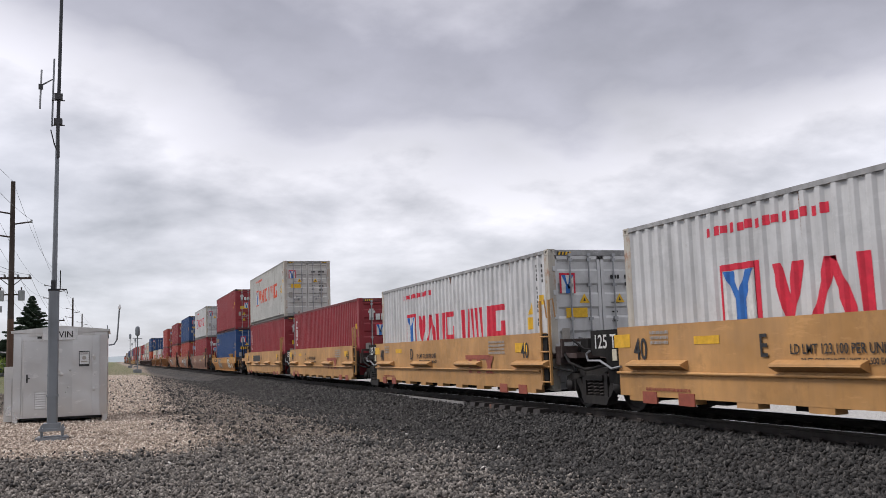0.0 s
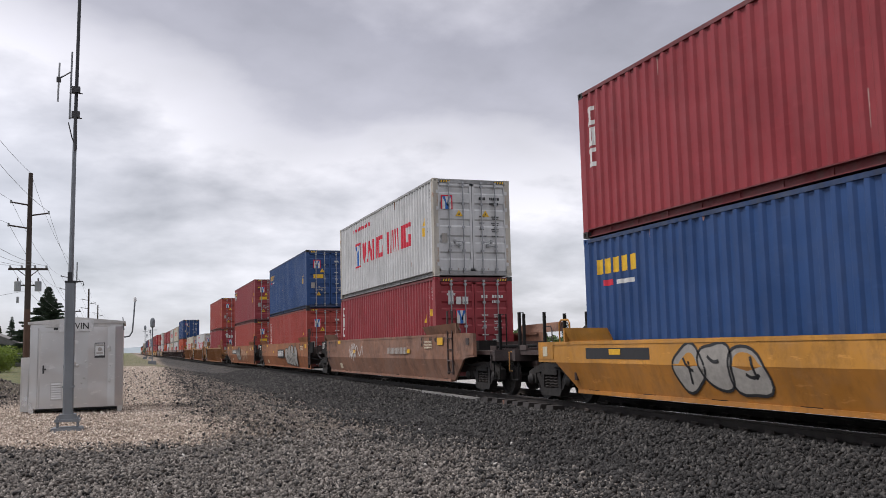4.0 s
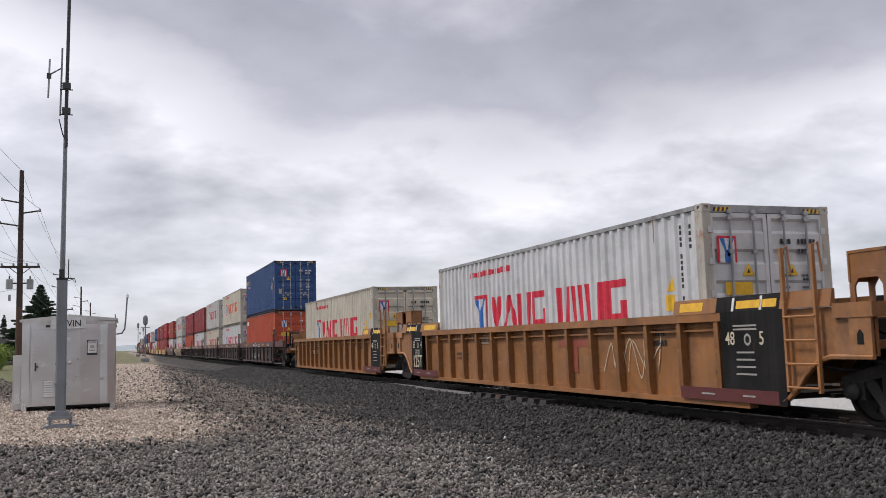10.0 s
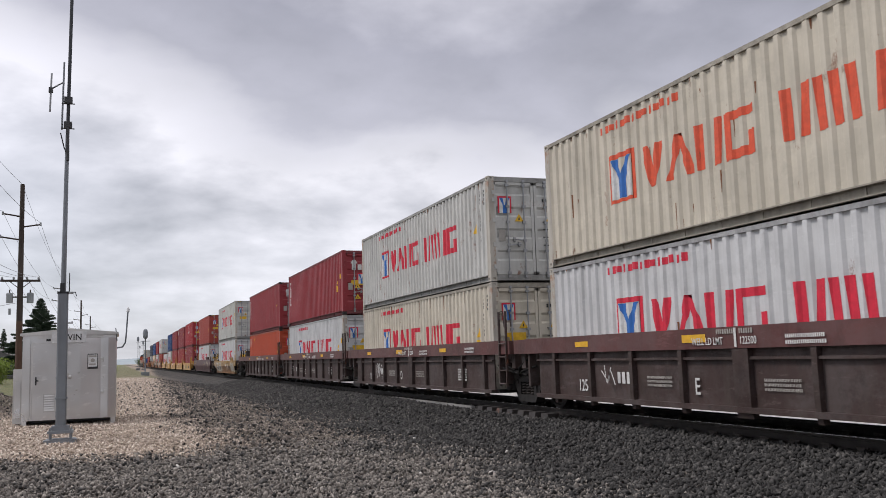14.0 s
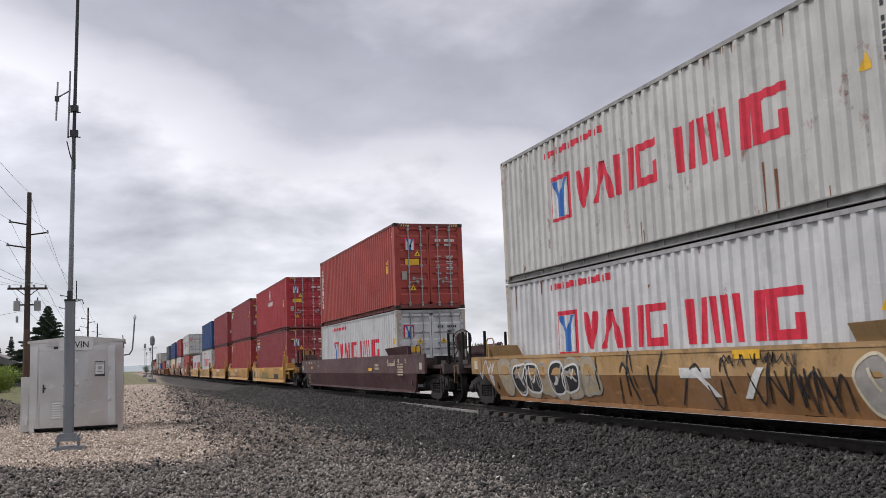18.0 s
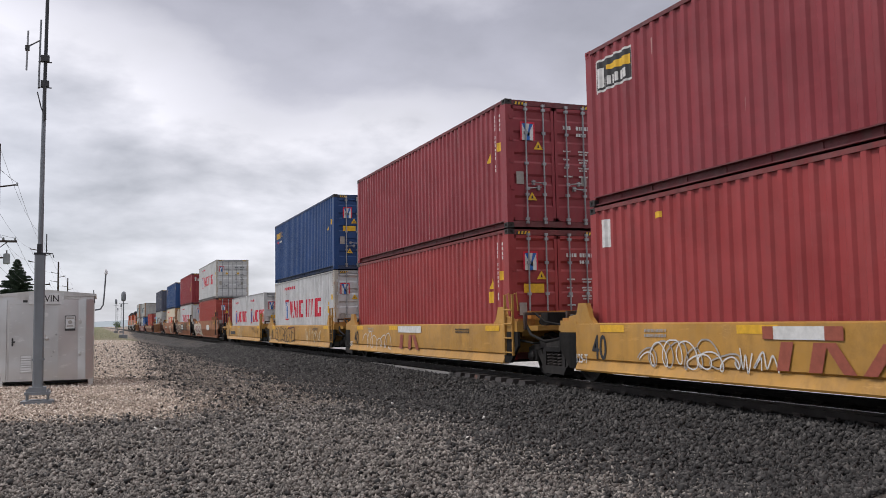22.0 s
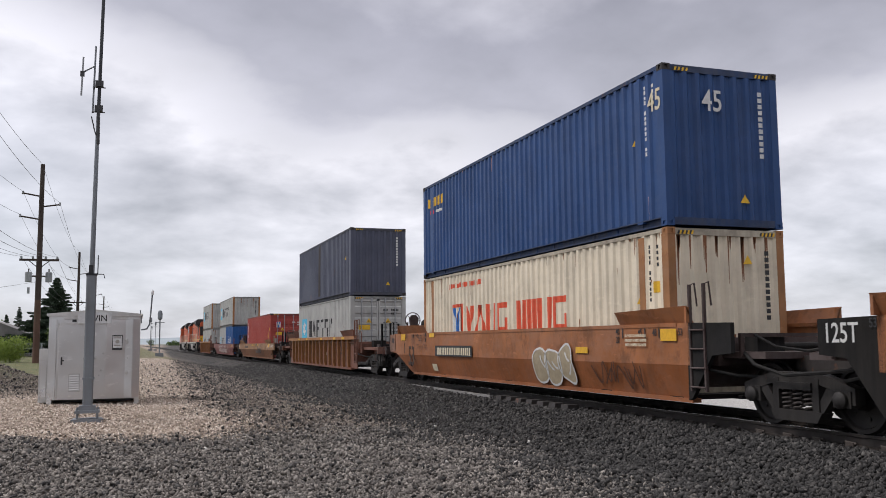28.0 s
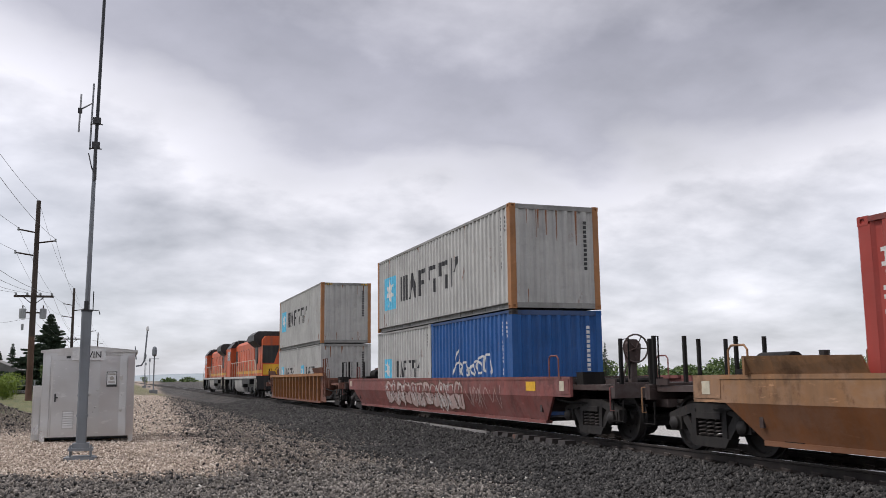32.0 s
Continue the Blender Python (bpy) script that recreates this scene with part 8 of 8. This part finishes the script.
    part("goose_neck_tip", Shape().disc((x1 + 0.25, y0 + 0.3, 2.42), (0, 0, 1), [(0, 0.018), (0.02, 0.035), (0.08, 0.035), (0.12, 0.01)], 8), SIGN_WHITE, h)
    part("corner_conduit", Shape().tube((x1 + 0.02, y0 + 0.05, 1.75), (x1 - 0.01, y0 + 0.05, 2.05), 0.012, 6), GALV, h)
    b = thing("place_sign", "white sign board with black capital letters on the house roof edge", "sign")
    part("board", Shape().box(-1.45, -0.74, 21.86, 21.89, 1.74, 1.99), SIGN_WHITE, b)
    part("bracket", Shape().box(-1.2, -1.15, 21.88, 21.93, 1.76, 1.98).box(-0.85, -0.80, 21.88, 21.93, 1.76, 1.98), GALV, b)
    lettering("VIN", 0.145, BLACK, b, (-1.13, 21.857, 1.795), FACE_END, 0.92)


def antenna_mast():
    m = thing("antenna_mast", "tall grey radio mast on a hinged base plate with dipole antenna", "mast")
    x, y = -1.05, 18.72
    g = -0.17
    part("base_plate", Shape().box(x - 0.26, x + 0.26, y - 0.26, y + 0.26, g - 0.05, g + 0.03).box(x - 0.29, x + 0.29, y - 0.12, y + 0.12, g - 0.06, g + 0.02), GALV, m)
    part("flange", Shape().box(x - 0.22, x + 0.22, y - 0.20, y + 0.20, g + 0.14, g + 0.19).box(x - 0.15, x + 0.15, y - 0.15, y + 0.15, g + 0.19, g + 0.28), GALV, m)
    for dx in (-0.18, 0.18):
        for dy in (-0.16, 0.16):
            part("bolt", Shape().tube((x + dx, y + dy, g + 0.0), (x + dx, y + dy, g + 0.24), 0.018, 6), GALV, m)
    part("lower_tube", Shape().prism([(x - 0.092, y - 0.07), (x - 0.07, y - 0.092), (x + 0.07, y - 0.092), (x + 0.092, y - 0.07), (x + 0.092, y + 0.07), (x + 0.07, y + 0.092), (x - 0.07, y + 0.092), (x - 0.092, y + 0.07)], "z", g + 0.15, 2.62), GALV, m)
    part("hinge_joint", Shape().box(x - 0.105, x + 0.105, y - 0.105, y + 0.105, 0.60, 0.64).tube((x - 0.1, y - 0.06, 1.0), (x + 0.1, y - 0.06, 1.0), 0.02, 6), GALV, m)
    part("collar", Shape().box(x - 0.10, x + 0.10, y - 0.10, y + 0.10, 2.60, 2.64).box(x - 0.05, x + 0.03, y - 0.1, y - 0.05, 2.62, 2.80), MAST_DARK, m)
    part("clip_arm", Shape().pipe([(x + 0.05, y, 2.63), (x + 0.22, y - 0.02, 2.63), (x + 0.24, y - 0.02, 2.55)], 0.010, 5).tube((x + 0.11, y, 2.62), (x + 0.11, y, 3.0), 0.01, 5), MAST_DARK, m)
    part("middle_tube", Shape().tube((x, y, 2.60), (x + 0.025, y, 5.72), 0.050, 12, 0.036), GALV, m)
    part("upper_tube", Shape().tube((x + 0.024, y, 5.55), (x + 0.10, y, 11.5), 0.034, 10, 0.030), MAST_DARK, m)
    x += 0.03
    for z in (5.92, 6.42):
        part("clamp", Shape().box(x - 0.075, x + 0.075, y - 0.06, y + 0.06, z - 0.06, z + 0.06).tube((x - 0.12, y - 0.04, z - 0.08), (x + 0.12, y - 0.04, z - 0.08), 0.012, 5), PLASTIC, m)
    part("cable_sleeve", Shape().tube((x + 0.01, y - 0.05, 5.2), (x, y - 0.05, 5.86), 0.03, 7), PLASTIC, m)
    a = part("dipole", Shape().tube((x - 0.11, y - 0.02, 5.82), (x - 0.085, y - 0.02, 7.18), 0.018, 7), GALV, m)
    part("dipole_arm", Shape().tube((x - 0.09, y - 0.02, 6.78), (x - 0.32, y - 0.02, 6.62), 0.016, 6), GALV, a)
    part("dipole_rod", Shape().tube((x - 0.33, y - 0.02, 6.16), (x - 0.31, y - 0.02, 6.94), 0.018, 7), STEEL, a)
    part("dipole_joint", Shape().box(x - 0.36, x - 0.28, y - 0.05, y + 0.01, 6.55, 6.65), PLASTIC, a)
    part("cable", Shape().pipe([(x - 0.13, y - 0.02, 5.75), (x - 0.06, y - 0.04, 5.45), (x, y - 0.05, 5.3)], 0.012, 5), PLASTIC, m)


equipment_house()
antenna_mast()

# ---------- poles and wires ----------
WOOD = paint("pole_wood", (0.115, 0.062, 0.042), 0.85, 0.0, 0.4)
WOOD_DARK = paint("pole_wood_dark", (0.050, 0.036, 0.030), 0.85, 0.0, 0.4)
WIRE = plain("wire", (0.06, 0.06, 0.065), 0.5)
TRAFO = paint("transformer_grey", (0.30, 0.32, 0.33), 0.5, 0.1, 0.2)
POLE_TOPS = {}


def power_pole(x, y, top, name, trafo=False, dark=False, scale=1.0):
    p = thing("power_pole", "tall wooden power pole with crossarms" + (" and two transformers" if trafo else ""), "power pole", "power poles")
    g = float(ground_z(np.array(x), np.array(y)))
    part("pole", Shape().tube((x, y, g - 0.3), (x, y, g + 3.6), 0.19 * scale, 12, 0.17 * scale), WOOD, p)
    part("pole_top", Shape().tube((x, y, g + 3.6), (x, y, top), 0.17 * scale, 12, 0.12 * scale), WOOD_DARK, p)
    ends = []
    for dx, dz in ((-1.0, 1.85), (1.0, 2.45), (-1.1, 3.2)):
        part("bracket_arm", Shape().tube((x, y, top - dz - 0.05), (x + dx, y, top - dz + 0.12), 0.045, 6), WOOD_DARK, p)
        part("insulator", Shape().disc((x + dx, y, top - dz + 0.05), (0, 0, 1), [(0, 0.05), (0.05, 0.07), (0.09, 0.05), (0.18, 0.06), (0.2, 0.03)], 8), TRAFO, p)
        ends.append((x + dx, y, top - dz + 0.22))
    ends.append((x, y, top))
    z = top - 5.6
    part("crossarm", Shape().box(x - 1.05, x + 1.05, y - 0.06, y + 0.06, z - 0.06, z + 0.06).tube((x - 0.6, y, z), (x, y, z - 0.5), 0.025, 5).tube((x + 0.6, y, z), (x, y, z - 0.5), 0.025, 5), WOOD_DARK, p)
    for dx in (-0.95, -0.35, 0.35, 0.95):
        part("insulator", Shape().disc((x + dx, y, z + 0.06), (0, 0, 1), [(0, 0.03), (0.03, 0.06), (0.12, 0.06), (0.17, 0.02)], 7), TRAFO, p)
        ends.append((x + dx, y, z + 0.2))
    if trafo:
        for dx in (-0.54, 0.54):
            t = part("transformer", Shape().disc((x + dx, y - 0.05, z - 1.28), (0, 0, 1), [(0, 0.17), (0.02, 0.185), (0.54, 0.185), (0.58, 0.14)], 14), TRAFO, p)
            part("bushing", Shape().tube((x + dx, y - 0.05, z - 0.71), (x + dx, y - 0.05, z - 0.52), 0.04, 6), WOOD_DARK, t)
        part("hanger", Shape().box(x - 0.6, x + 0.6, y - 0.05, y + 0.05, z - 0.98, z - 0.90), WOOD_DARK, p)
        part("meter_box", Shape().box(x - 0.56, x - 0.44, y - 0.26, y - 0.1, z - 1.95, z - 1.6), TRAFO, p)
    POLE_TOPS[name] = ends
    return p


power_pole(-5.57, 56.45, 11.75, "a", True)
power_pole(-6.3, 107.0, 11.5, "b", dark=True)
power_pole(-6.6, 158.0, 11.8, "c")
power_pole(-6.9, 210.0, 11.8, "d")
power_pole(-5.6, 330.0, 12.0, "e")


def wire(name, p, q, sag, r=0.009, steps=14):
    pts = []
    for i in range(steps + 1):
        t = i / steps
        v = Vector(p).lerp(Vector(q), t)
        pts.append((v.x, v.y, v.z - sag * 4 * t * (1 - t)))
    w = new(name, Shape().pipe(pts, r, 4).mesh(name, WIRE))
    return tagged(w, "thin dark overhead wire between power poles", "wire", "overhead wires")


for a, b in (("a", "b"), ("b", "c"), ("c", "d"), ("d", "e")):
    for p, q in zip(POLE_TOPS[a], POLE_TOPS[b]):
        wire("overhead_wire", p, q, 0.9)
for k, p in enumerate(POLE_TOPS["a"]):
    # towards the next pole on the viewer's side, out of sight
    wire("overhead_wire", p, (p[0] - 0.6, 4.0, p[2] + 0.1), 1.1, 0.009, 18)
wire("service_wire", (-5.6, 56.4, 4.9), (-22.0, 62.0, 3.2), 0.25)


# ---------- line-side signal ----------
def wayside_post(x, y, h):
    g = float(ground_z(np.array(x), np.array(y)))
    s = thing("wayside_post", "slim grey line-side post with a round-topped head", "signal post")
    part("foot", Shape().box(x - 0.35, x + 0.35, y - 0.35, y + 0.35, g - 0.1, g + 0.25), GALV, s)
    part("post", Shape().tube((x, y, g), (x, y, g + h - 0.9), 0.055, 8), GALV, s)
    part("head", Shape().disc((x, y, g + h - 1.0), (0, 0, 1), [(0, 0.10), (0.08, 0.20), (0.55, 0.22), (0.80, 0.16), (0.88, 0.05)], 12), GALV, s)
    part("arm", Shape().box(x - 0.4, x + 0.4, y - 0.03, y + 0.03, g + h - 1.25, g + h - 1.2), GALV, s)


wayside_post(1.85, 84.8, 4.2)
for x, y, h in ((2.4, 170, 6.0), (4.4, 230, 7), (5.2, 330, 8)):
    wayside_post(x, y, h)

# ---------- plants ----------
BARK = paint("bark", (0.07, 0.05, 0.038), 0.9, 0.0, 0.3)


def leaf_material(name, a, b):
    m, nt, bs = mat_base(name)
    g = nt.nodes.new("ShaderNodeNewGeometry")
    nt.links.new(ramp_node(nt, g.outputs["Random Per Island"], 0, 1, (*a, 1), (*b, 1)), bs.inputs["Base Color"])
    bs.inputs["Roughness"].default_value = 0.7
    return m


NEEDLE = leaf_material("fir_needles", (0.012, 0.028, 0.017), (0.042, 0.070, 0.034))
LEAF = leaf_material("broad_leaves", (0.030, 0.062, 0.016), (0.10, 0.15, 0.035))
HEDGE = leaf_material("hedge_leaves", (0.10, 0.16, 0.02), (0.26, 0.34, 0.05))


def leaf_mesh(name, centres, size, material, rng):
    n = len(centres)
    a, b = rng.normal(size=(n, 3)), rng.normal(size=(n, 3))
    a /= np.linalg.norm(a, axis=1)[:, None]
    b -= a * (a * b).sum(1)[:, None]
    b /= np.linalg.norm(b, axis=1)[:, None]
    s = size * rng.uniform(0.6, 1.4, n)[:, None]
    V = np.stack([centres - a * s, centres + b * s * 0.6, centres + a * s, centres - b * s * 0.6], 1).reshape(-1, 3)
    me = bpy.data.meshes.new(name)
    me.from_pydata(V.tolist(), [], (np.arange(n)[:, None] * 4 + np.arange(4)).tolist())
    me.materials.append(material)
    return me


def fir(x, y, h, seed, n=2600, spread=0.24, full=False, label="dark green fir tree with a pointed crown"):
    rng = np.random.default_rng(seed)
    g = float(ground_z(np.array(x), np.array(y)))
    t = thing("fir_tree", label, "tree", "conifers")
    part("trunk", Shape().tube((x, y, g - 0.2), (x, y, g + h * 0.97), 0.02 * h, 8, 0.01), BARK, t)
    limbs, pts = Shape(), []
    z = 0.06 * h
    while z < 0.985 * h:
        turn = rng.uniform(0, 6.28)
        count = 13 if full else rng.integers(6, 9)
        for i in range(count):
            a, reach = (turn + 6.28 * i / count + rng.uniform(-0.2, 0.2) if full else rng.uniform(0, 6.28)), (h - z) * spread
            r = reach * (rng.uniform(0.50, 1.12) if full else rng.uniform(0.55, 1.22)) * (1 - 0.25 * z / h) + 0.06
            rise = r * (rng.uniform(-0.06, 0.22) if full else rng.uniform(0.05, 0.42))
            o = np.array((x, y, g + z))
            e = o + np.array((r * math.cos(a), r * math.sin(a), rise))
            limbs.tube(o, e, 0.03, 4, 0.006)
            m = max(5, int(n * r / (h * h * 0.85)))
            u = rng.uniform(0.05, 1.0, m) ** 0.75
            c = o + (e - o) * u[:, None]
            pts.append(c + rng.normal(size=(m, 3)) * np.array((0.09, 0.09, 0.055)) * (0.35 + r * 0.30) * (1.25 - u[:, None]))
        z += h * 0.034 * rng.uniform(0.7, 1.3)
    tagged(part("limbs", limbs, BARK, t), kind="stuff")
    part("crown", leaf_mesh("crown", np.concatenate(pts), 0.013 * h, NEEDLE, rng), None, t)
    return t


def broad_tree(x, y, h, w, seed, n=2200, material=None, name="broadleaf_tree", label="green broadleaf tree with an uneven crown"):
    rng = np.random.default_rng(seed)
    g = float(ground_z(np.array(x), np.array(y)))
    t = thing(name, label, "tree" if name != "hedge_bush" else "bush", "broadleaf trees" if name != "hedge_bush" else "bushes")
    trunk = Shape().tube((x, y, g - 0.2), (x, y, g + h * 0.5), 0.028 * h, 8, 0.016 * h)
    lumps = []
    for i in range(11):
        a, q = rng.uniform(0, 6.28), rng.uniform(0.1, 0.9)
        c = (x + w * 0.34 * q * math.cos(a), y + w * 0.34 * q * math.sin(a), g + h * rng.uniform(0.36, 0.84))
        trunk.tube((x, y, g + h * 0.3), c, 0.012 * h, 5, 0.004 * h)
        lumps.append((c, w * (rng.uniform(0.14, 0.25) if n < 3000 else rng.uniform(0.22, 0.32))))
    part("trunk", trunk, BARK, t)
    pts = []
    for c, r in lumps:
        d = rng.normal(size=(n // 11, 3))
        d /= np.linalg.norm(d, axis=1)[:, None]
        pts.append(np.array(c) + d * r * rng.uniform(0.5, 1.1, (len(d), 1)) * np.array((1, 1, 0.85)))
    part("crown", leaf_mesh("crown", np.concatenate(pts), (0.030 if n < 3000 else 0.020) * max(h, w), material or LEAF, rng), None, t)
    return t


fir(-7.2, 90.3, 7.30, 3, 24000, 0.66, True)
for k, (x, y, h) in enumerate(((-13.6, 120, 5.7), (-15.1, 121, 4.8), (-17.2, 118, 5.6), (-19.5, 122, 6.6), (-12.6, 126, 4.6), (-22.5, 124, 7.0), (-26, 120, 7.2), (-10.6, 118, 4.2))):
    fir(x, y, h, 20 + k, 6000, 0.30)
for k, (x, y, h, w) in enumerate(((-9.6, 112, 3.4, 4.4), (-6.3, 84, 2.9, 3.4), (-21, 140, 5.0, 7), (-29, 140, 5.5, 8))):
    broad_tree(x, y, h, w, 40 + k)
for k, (x, y, h, w) in enumerate(((-7.55, 62, 1.35, 2.1), (-8.9, 63, 1.5, 2.2), (-10.3, 63.5, 1.5, 2.4), (-12.0, 64, 1.6, 2.4))):
    broad_tree(x, y, h, w, 60 + k, 7000, HEDGE, "hedge_bush", "bright yellow-green rounded bush")
broad_tree(6.3, 420, 3.8, 5.0, 77, 900, LEAF, "broadleaf_tree", "round dark tree standing alone by the track")


# ---------- houses and fence behind the pole ----------
def small_house(x, y, w, d, h, seed):
    g = float(ground_z(np.array(x), np.array(y)))
    c = thing("house", "low pale house with a grey roof among trees", "house")
    wall = paint("house_wall", (0.42, 0.41, 0.38), 0.8, 0.0, 0.3)
    roof = paint("house_roof", (0.17, 0.165, 0.16), 0.85, 0.0, 0.3)
    part("wall", Shape().box(x, x + w, y, y + d, g - 0.2, g + h), wall, c)
    part("roof", Shape().prism([(x - 0.5, g + h - 0.05), (x + w + 0.5, g + h - 0.05), (x + w * 0.75, g + h + 1.3), (x + w * 0.25, g + h + 1.3)], "y", y - 0.5, y + d + 0.5), roof, c)
    for k in range(3):
        wx = x + w * (0.18 + 0.28 * k)
        p = part("window", Shape().box(wx, wx + 1.1, y - 0.05, y, g + 0.9, g + 2.0), GLASS_DARK, c)
        part("window_frame", Shape().box(wx - 0.08, wx, y - 0.08, y, g + 0.82, g + 2.08).box(wx + 1.1, wx + 1.18, y - 0.08, y, g + 0.82, g + 2.08).box(wx, wx + 1.1, y - 0.08, y, g + 2.0, g + 2.08).box(wx, wx + 1.1, y - 0.08, y, g + 0.82, g + 0.9), SIGN_WHITE, p)


small_house(-20.6, 92, 11.0, 7, 1.95, 1)
small_house(-44.0, 110, 12.0, 8, 2.7, 2)


def wire_fence():
    f = thing("fence", "low wire fence with thin posts behind the equipment house", "fence")
    for k in range(16):
        x = -6.5 - 1.7 * k
        g = float(ground_z(np.array(x), np.array(70.0)))
        part("post", Shape().box(x - 0.05, x + 0.05, 69.95, 70.05, g - 0.2, g + 1.15), TRAFO, f)
    for z in (0.45, 0.8, 1.1):
        part("rail", Shape().box(-32.2, -6.3, 69.98, 70.02, 0.25 + z - 0.02, 0.25 + z + 0.02), TRAFO, f)


wire_fence()


# ---------- far side and distance ----------
def hills():
    rng = np.random.default_rng(8)
    m, nt, bs = mat_base("far_hills")
    co = nt.nodes.new("ShaderNodeTexCoord").outputs["Object"]
    # distance haze is put into the hills' colour: pale blue-grey for woodland
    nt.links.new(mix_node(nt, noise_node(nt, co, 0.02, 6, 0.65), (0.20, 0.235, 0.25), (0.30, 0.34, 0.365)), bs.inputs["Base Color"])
    bs.inputs["Roughness"].default_value = 1.0
    s = Shape()
    n = 120
    ang = [radians(-60 + 150 * i / n) for i in range(n + 1)]          # from left of the track round to the right
    top = [17 + 12 * math.sin(a * 3.1 + 1) + 8 * math.sin(a * 9.7) + 3.0 * math.sin(a * 31) + rng.uniform(-1, 1) for a in ang]
    R = 3300
    for i in range(n):
        p, q = ang[i], ang[i + 1]
        k0, k1 = (0.75 + 0.7 * smooth(0.1, 0.9, p)), (0.75 + 0.7 * smooth(0.1, 0.9, q))
        s.poly([(R * math.sin(p), R * math.cos(p), -5), (R * math.sin(q), R * math.cos(q), -5), (1.06 * R * math.sin(q), 1.06 * R * math.cos(q), top[i + 1] * k1), (1.06 * R * math.sin(p), 1.06 * R * math.cos(p), top[i] * k0)])
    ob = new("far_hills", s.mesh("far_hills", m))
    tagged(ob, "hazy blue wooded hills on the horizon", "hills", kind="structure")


hills()


def far_woods():
    rng = np.random.default_rng(12)
    pts = []
    for k in range(120):
        a = radians(rng.uniform(18, 62))
        d = rng.uniform(330, 560)
        x, y = d * math.sin(a) + 20, d * math.cos(a)
        h, w = rng.uniform(4, 9) * (0.7 + 0.5 * math.sin(a * 23) ** 2), rng.uniform(6, 13)
        q = rng.normal(size=(330, 3))
        q /= np.linalg.norm(q, axis=1)[:, None]
        q *= rng.uniform(0.55, 1.05, (330, 1))
        q[:, 2] = np.maximum(q[:, 2], -0.8)
        pts.append(q * np.array((w * 0.5, w * 0.5, h * 0.55)) + np.array((x, y, h * 0.45)))
    for k in range(60):
        y = rng.uniform(500, 1500)
        x = rng.uniform(0.02, 0.16) * y + 9 + rng.choice((0, 30))
        h = rng.uniform(3, 6.5)
        q = rng.normal(size=(260, 3))
        q /= np.linalg.norm(q, axis=1)[:, None] / rng.uniform(0.5, 1.05, (260, 1))
        pts.append(q * np.array((h * 0.8, h * 0.8, h * 0.32)) + np.array((x, y, h * 0.22)))
    ob = new("far_woods", leaf_mesh("far_woods", np.concatenate(pts), 0.62, LEAF, rng))
    tagged(ob, "line of green trees far behind the train", "trees", kind="stuff")


far_woods()
for k, (x, y, h) in enumerate(((120, 215, 10), (96, 190, 8), (150, 240, 9))):
    fir(x, y, h, 90 + k, 1200, 0.26)


# ---------- what moves ----------
def turn_lineside():
    """The house, mast, poles and trees stand on a grid turned a little against the track."""
    turn = Matrix.Rotation(radians(-0.317), 4, "Z")
    moving = {ob.name for ob, y0, z in MOVERS}
    beside = ("ground", "railway_track", "track_detector", "ballast_stones", "grey_stones", "dirt_stones", "gravel_stones", "pale_stones")
    for ob in scene.objects:
        if ob.parent is None and ob.type in ("MESH", "EMPTY", "CURVE", "FONT") and ob.name not in moving and ob.name not in beside:
            ob.matrix_basis = turn @ ob.matrix_basis


def motions():
    path = [(t, d) for t, d in TRAIN_ROWS]
    for ob, y0, z in MOVERS:
        walk(ob, [(t, pose(TX, y0 - d, z)) for t, d in path])
    ts, ds = np.array([p[0] for p in path], float), np.array([p[1] for p in path])
    times = [k / FPS for k in range(int(32 * FPS) + 1)]
    roll = [math.degrees(float(np.interp(t, ts, ds)) / WHEEL_R) for t in times]
    for wheels in (WHEELS_A, WHEELS_B):
        first = wheels[0]
        p = first.location.copy()
        walk(first, [(t, pose(p.x, p.y, p.z, r)) for t, r in zip(times, roll)])
        for w in wheels[1:]:
            w.rotation_mode = "QUATERNION"
            w.animation_data_create()
            w.animation_data.action = first.animation_data.action
            w.animation_data.action_slot = first.animation_data.action_slot


turn_lineside()
motions()
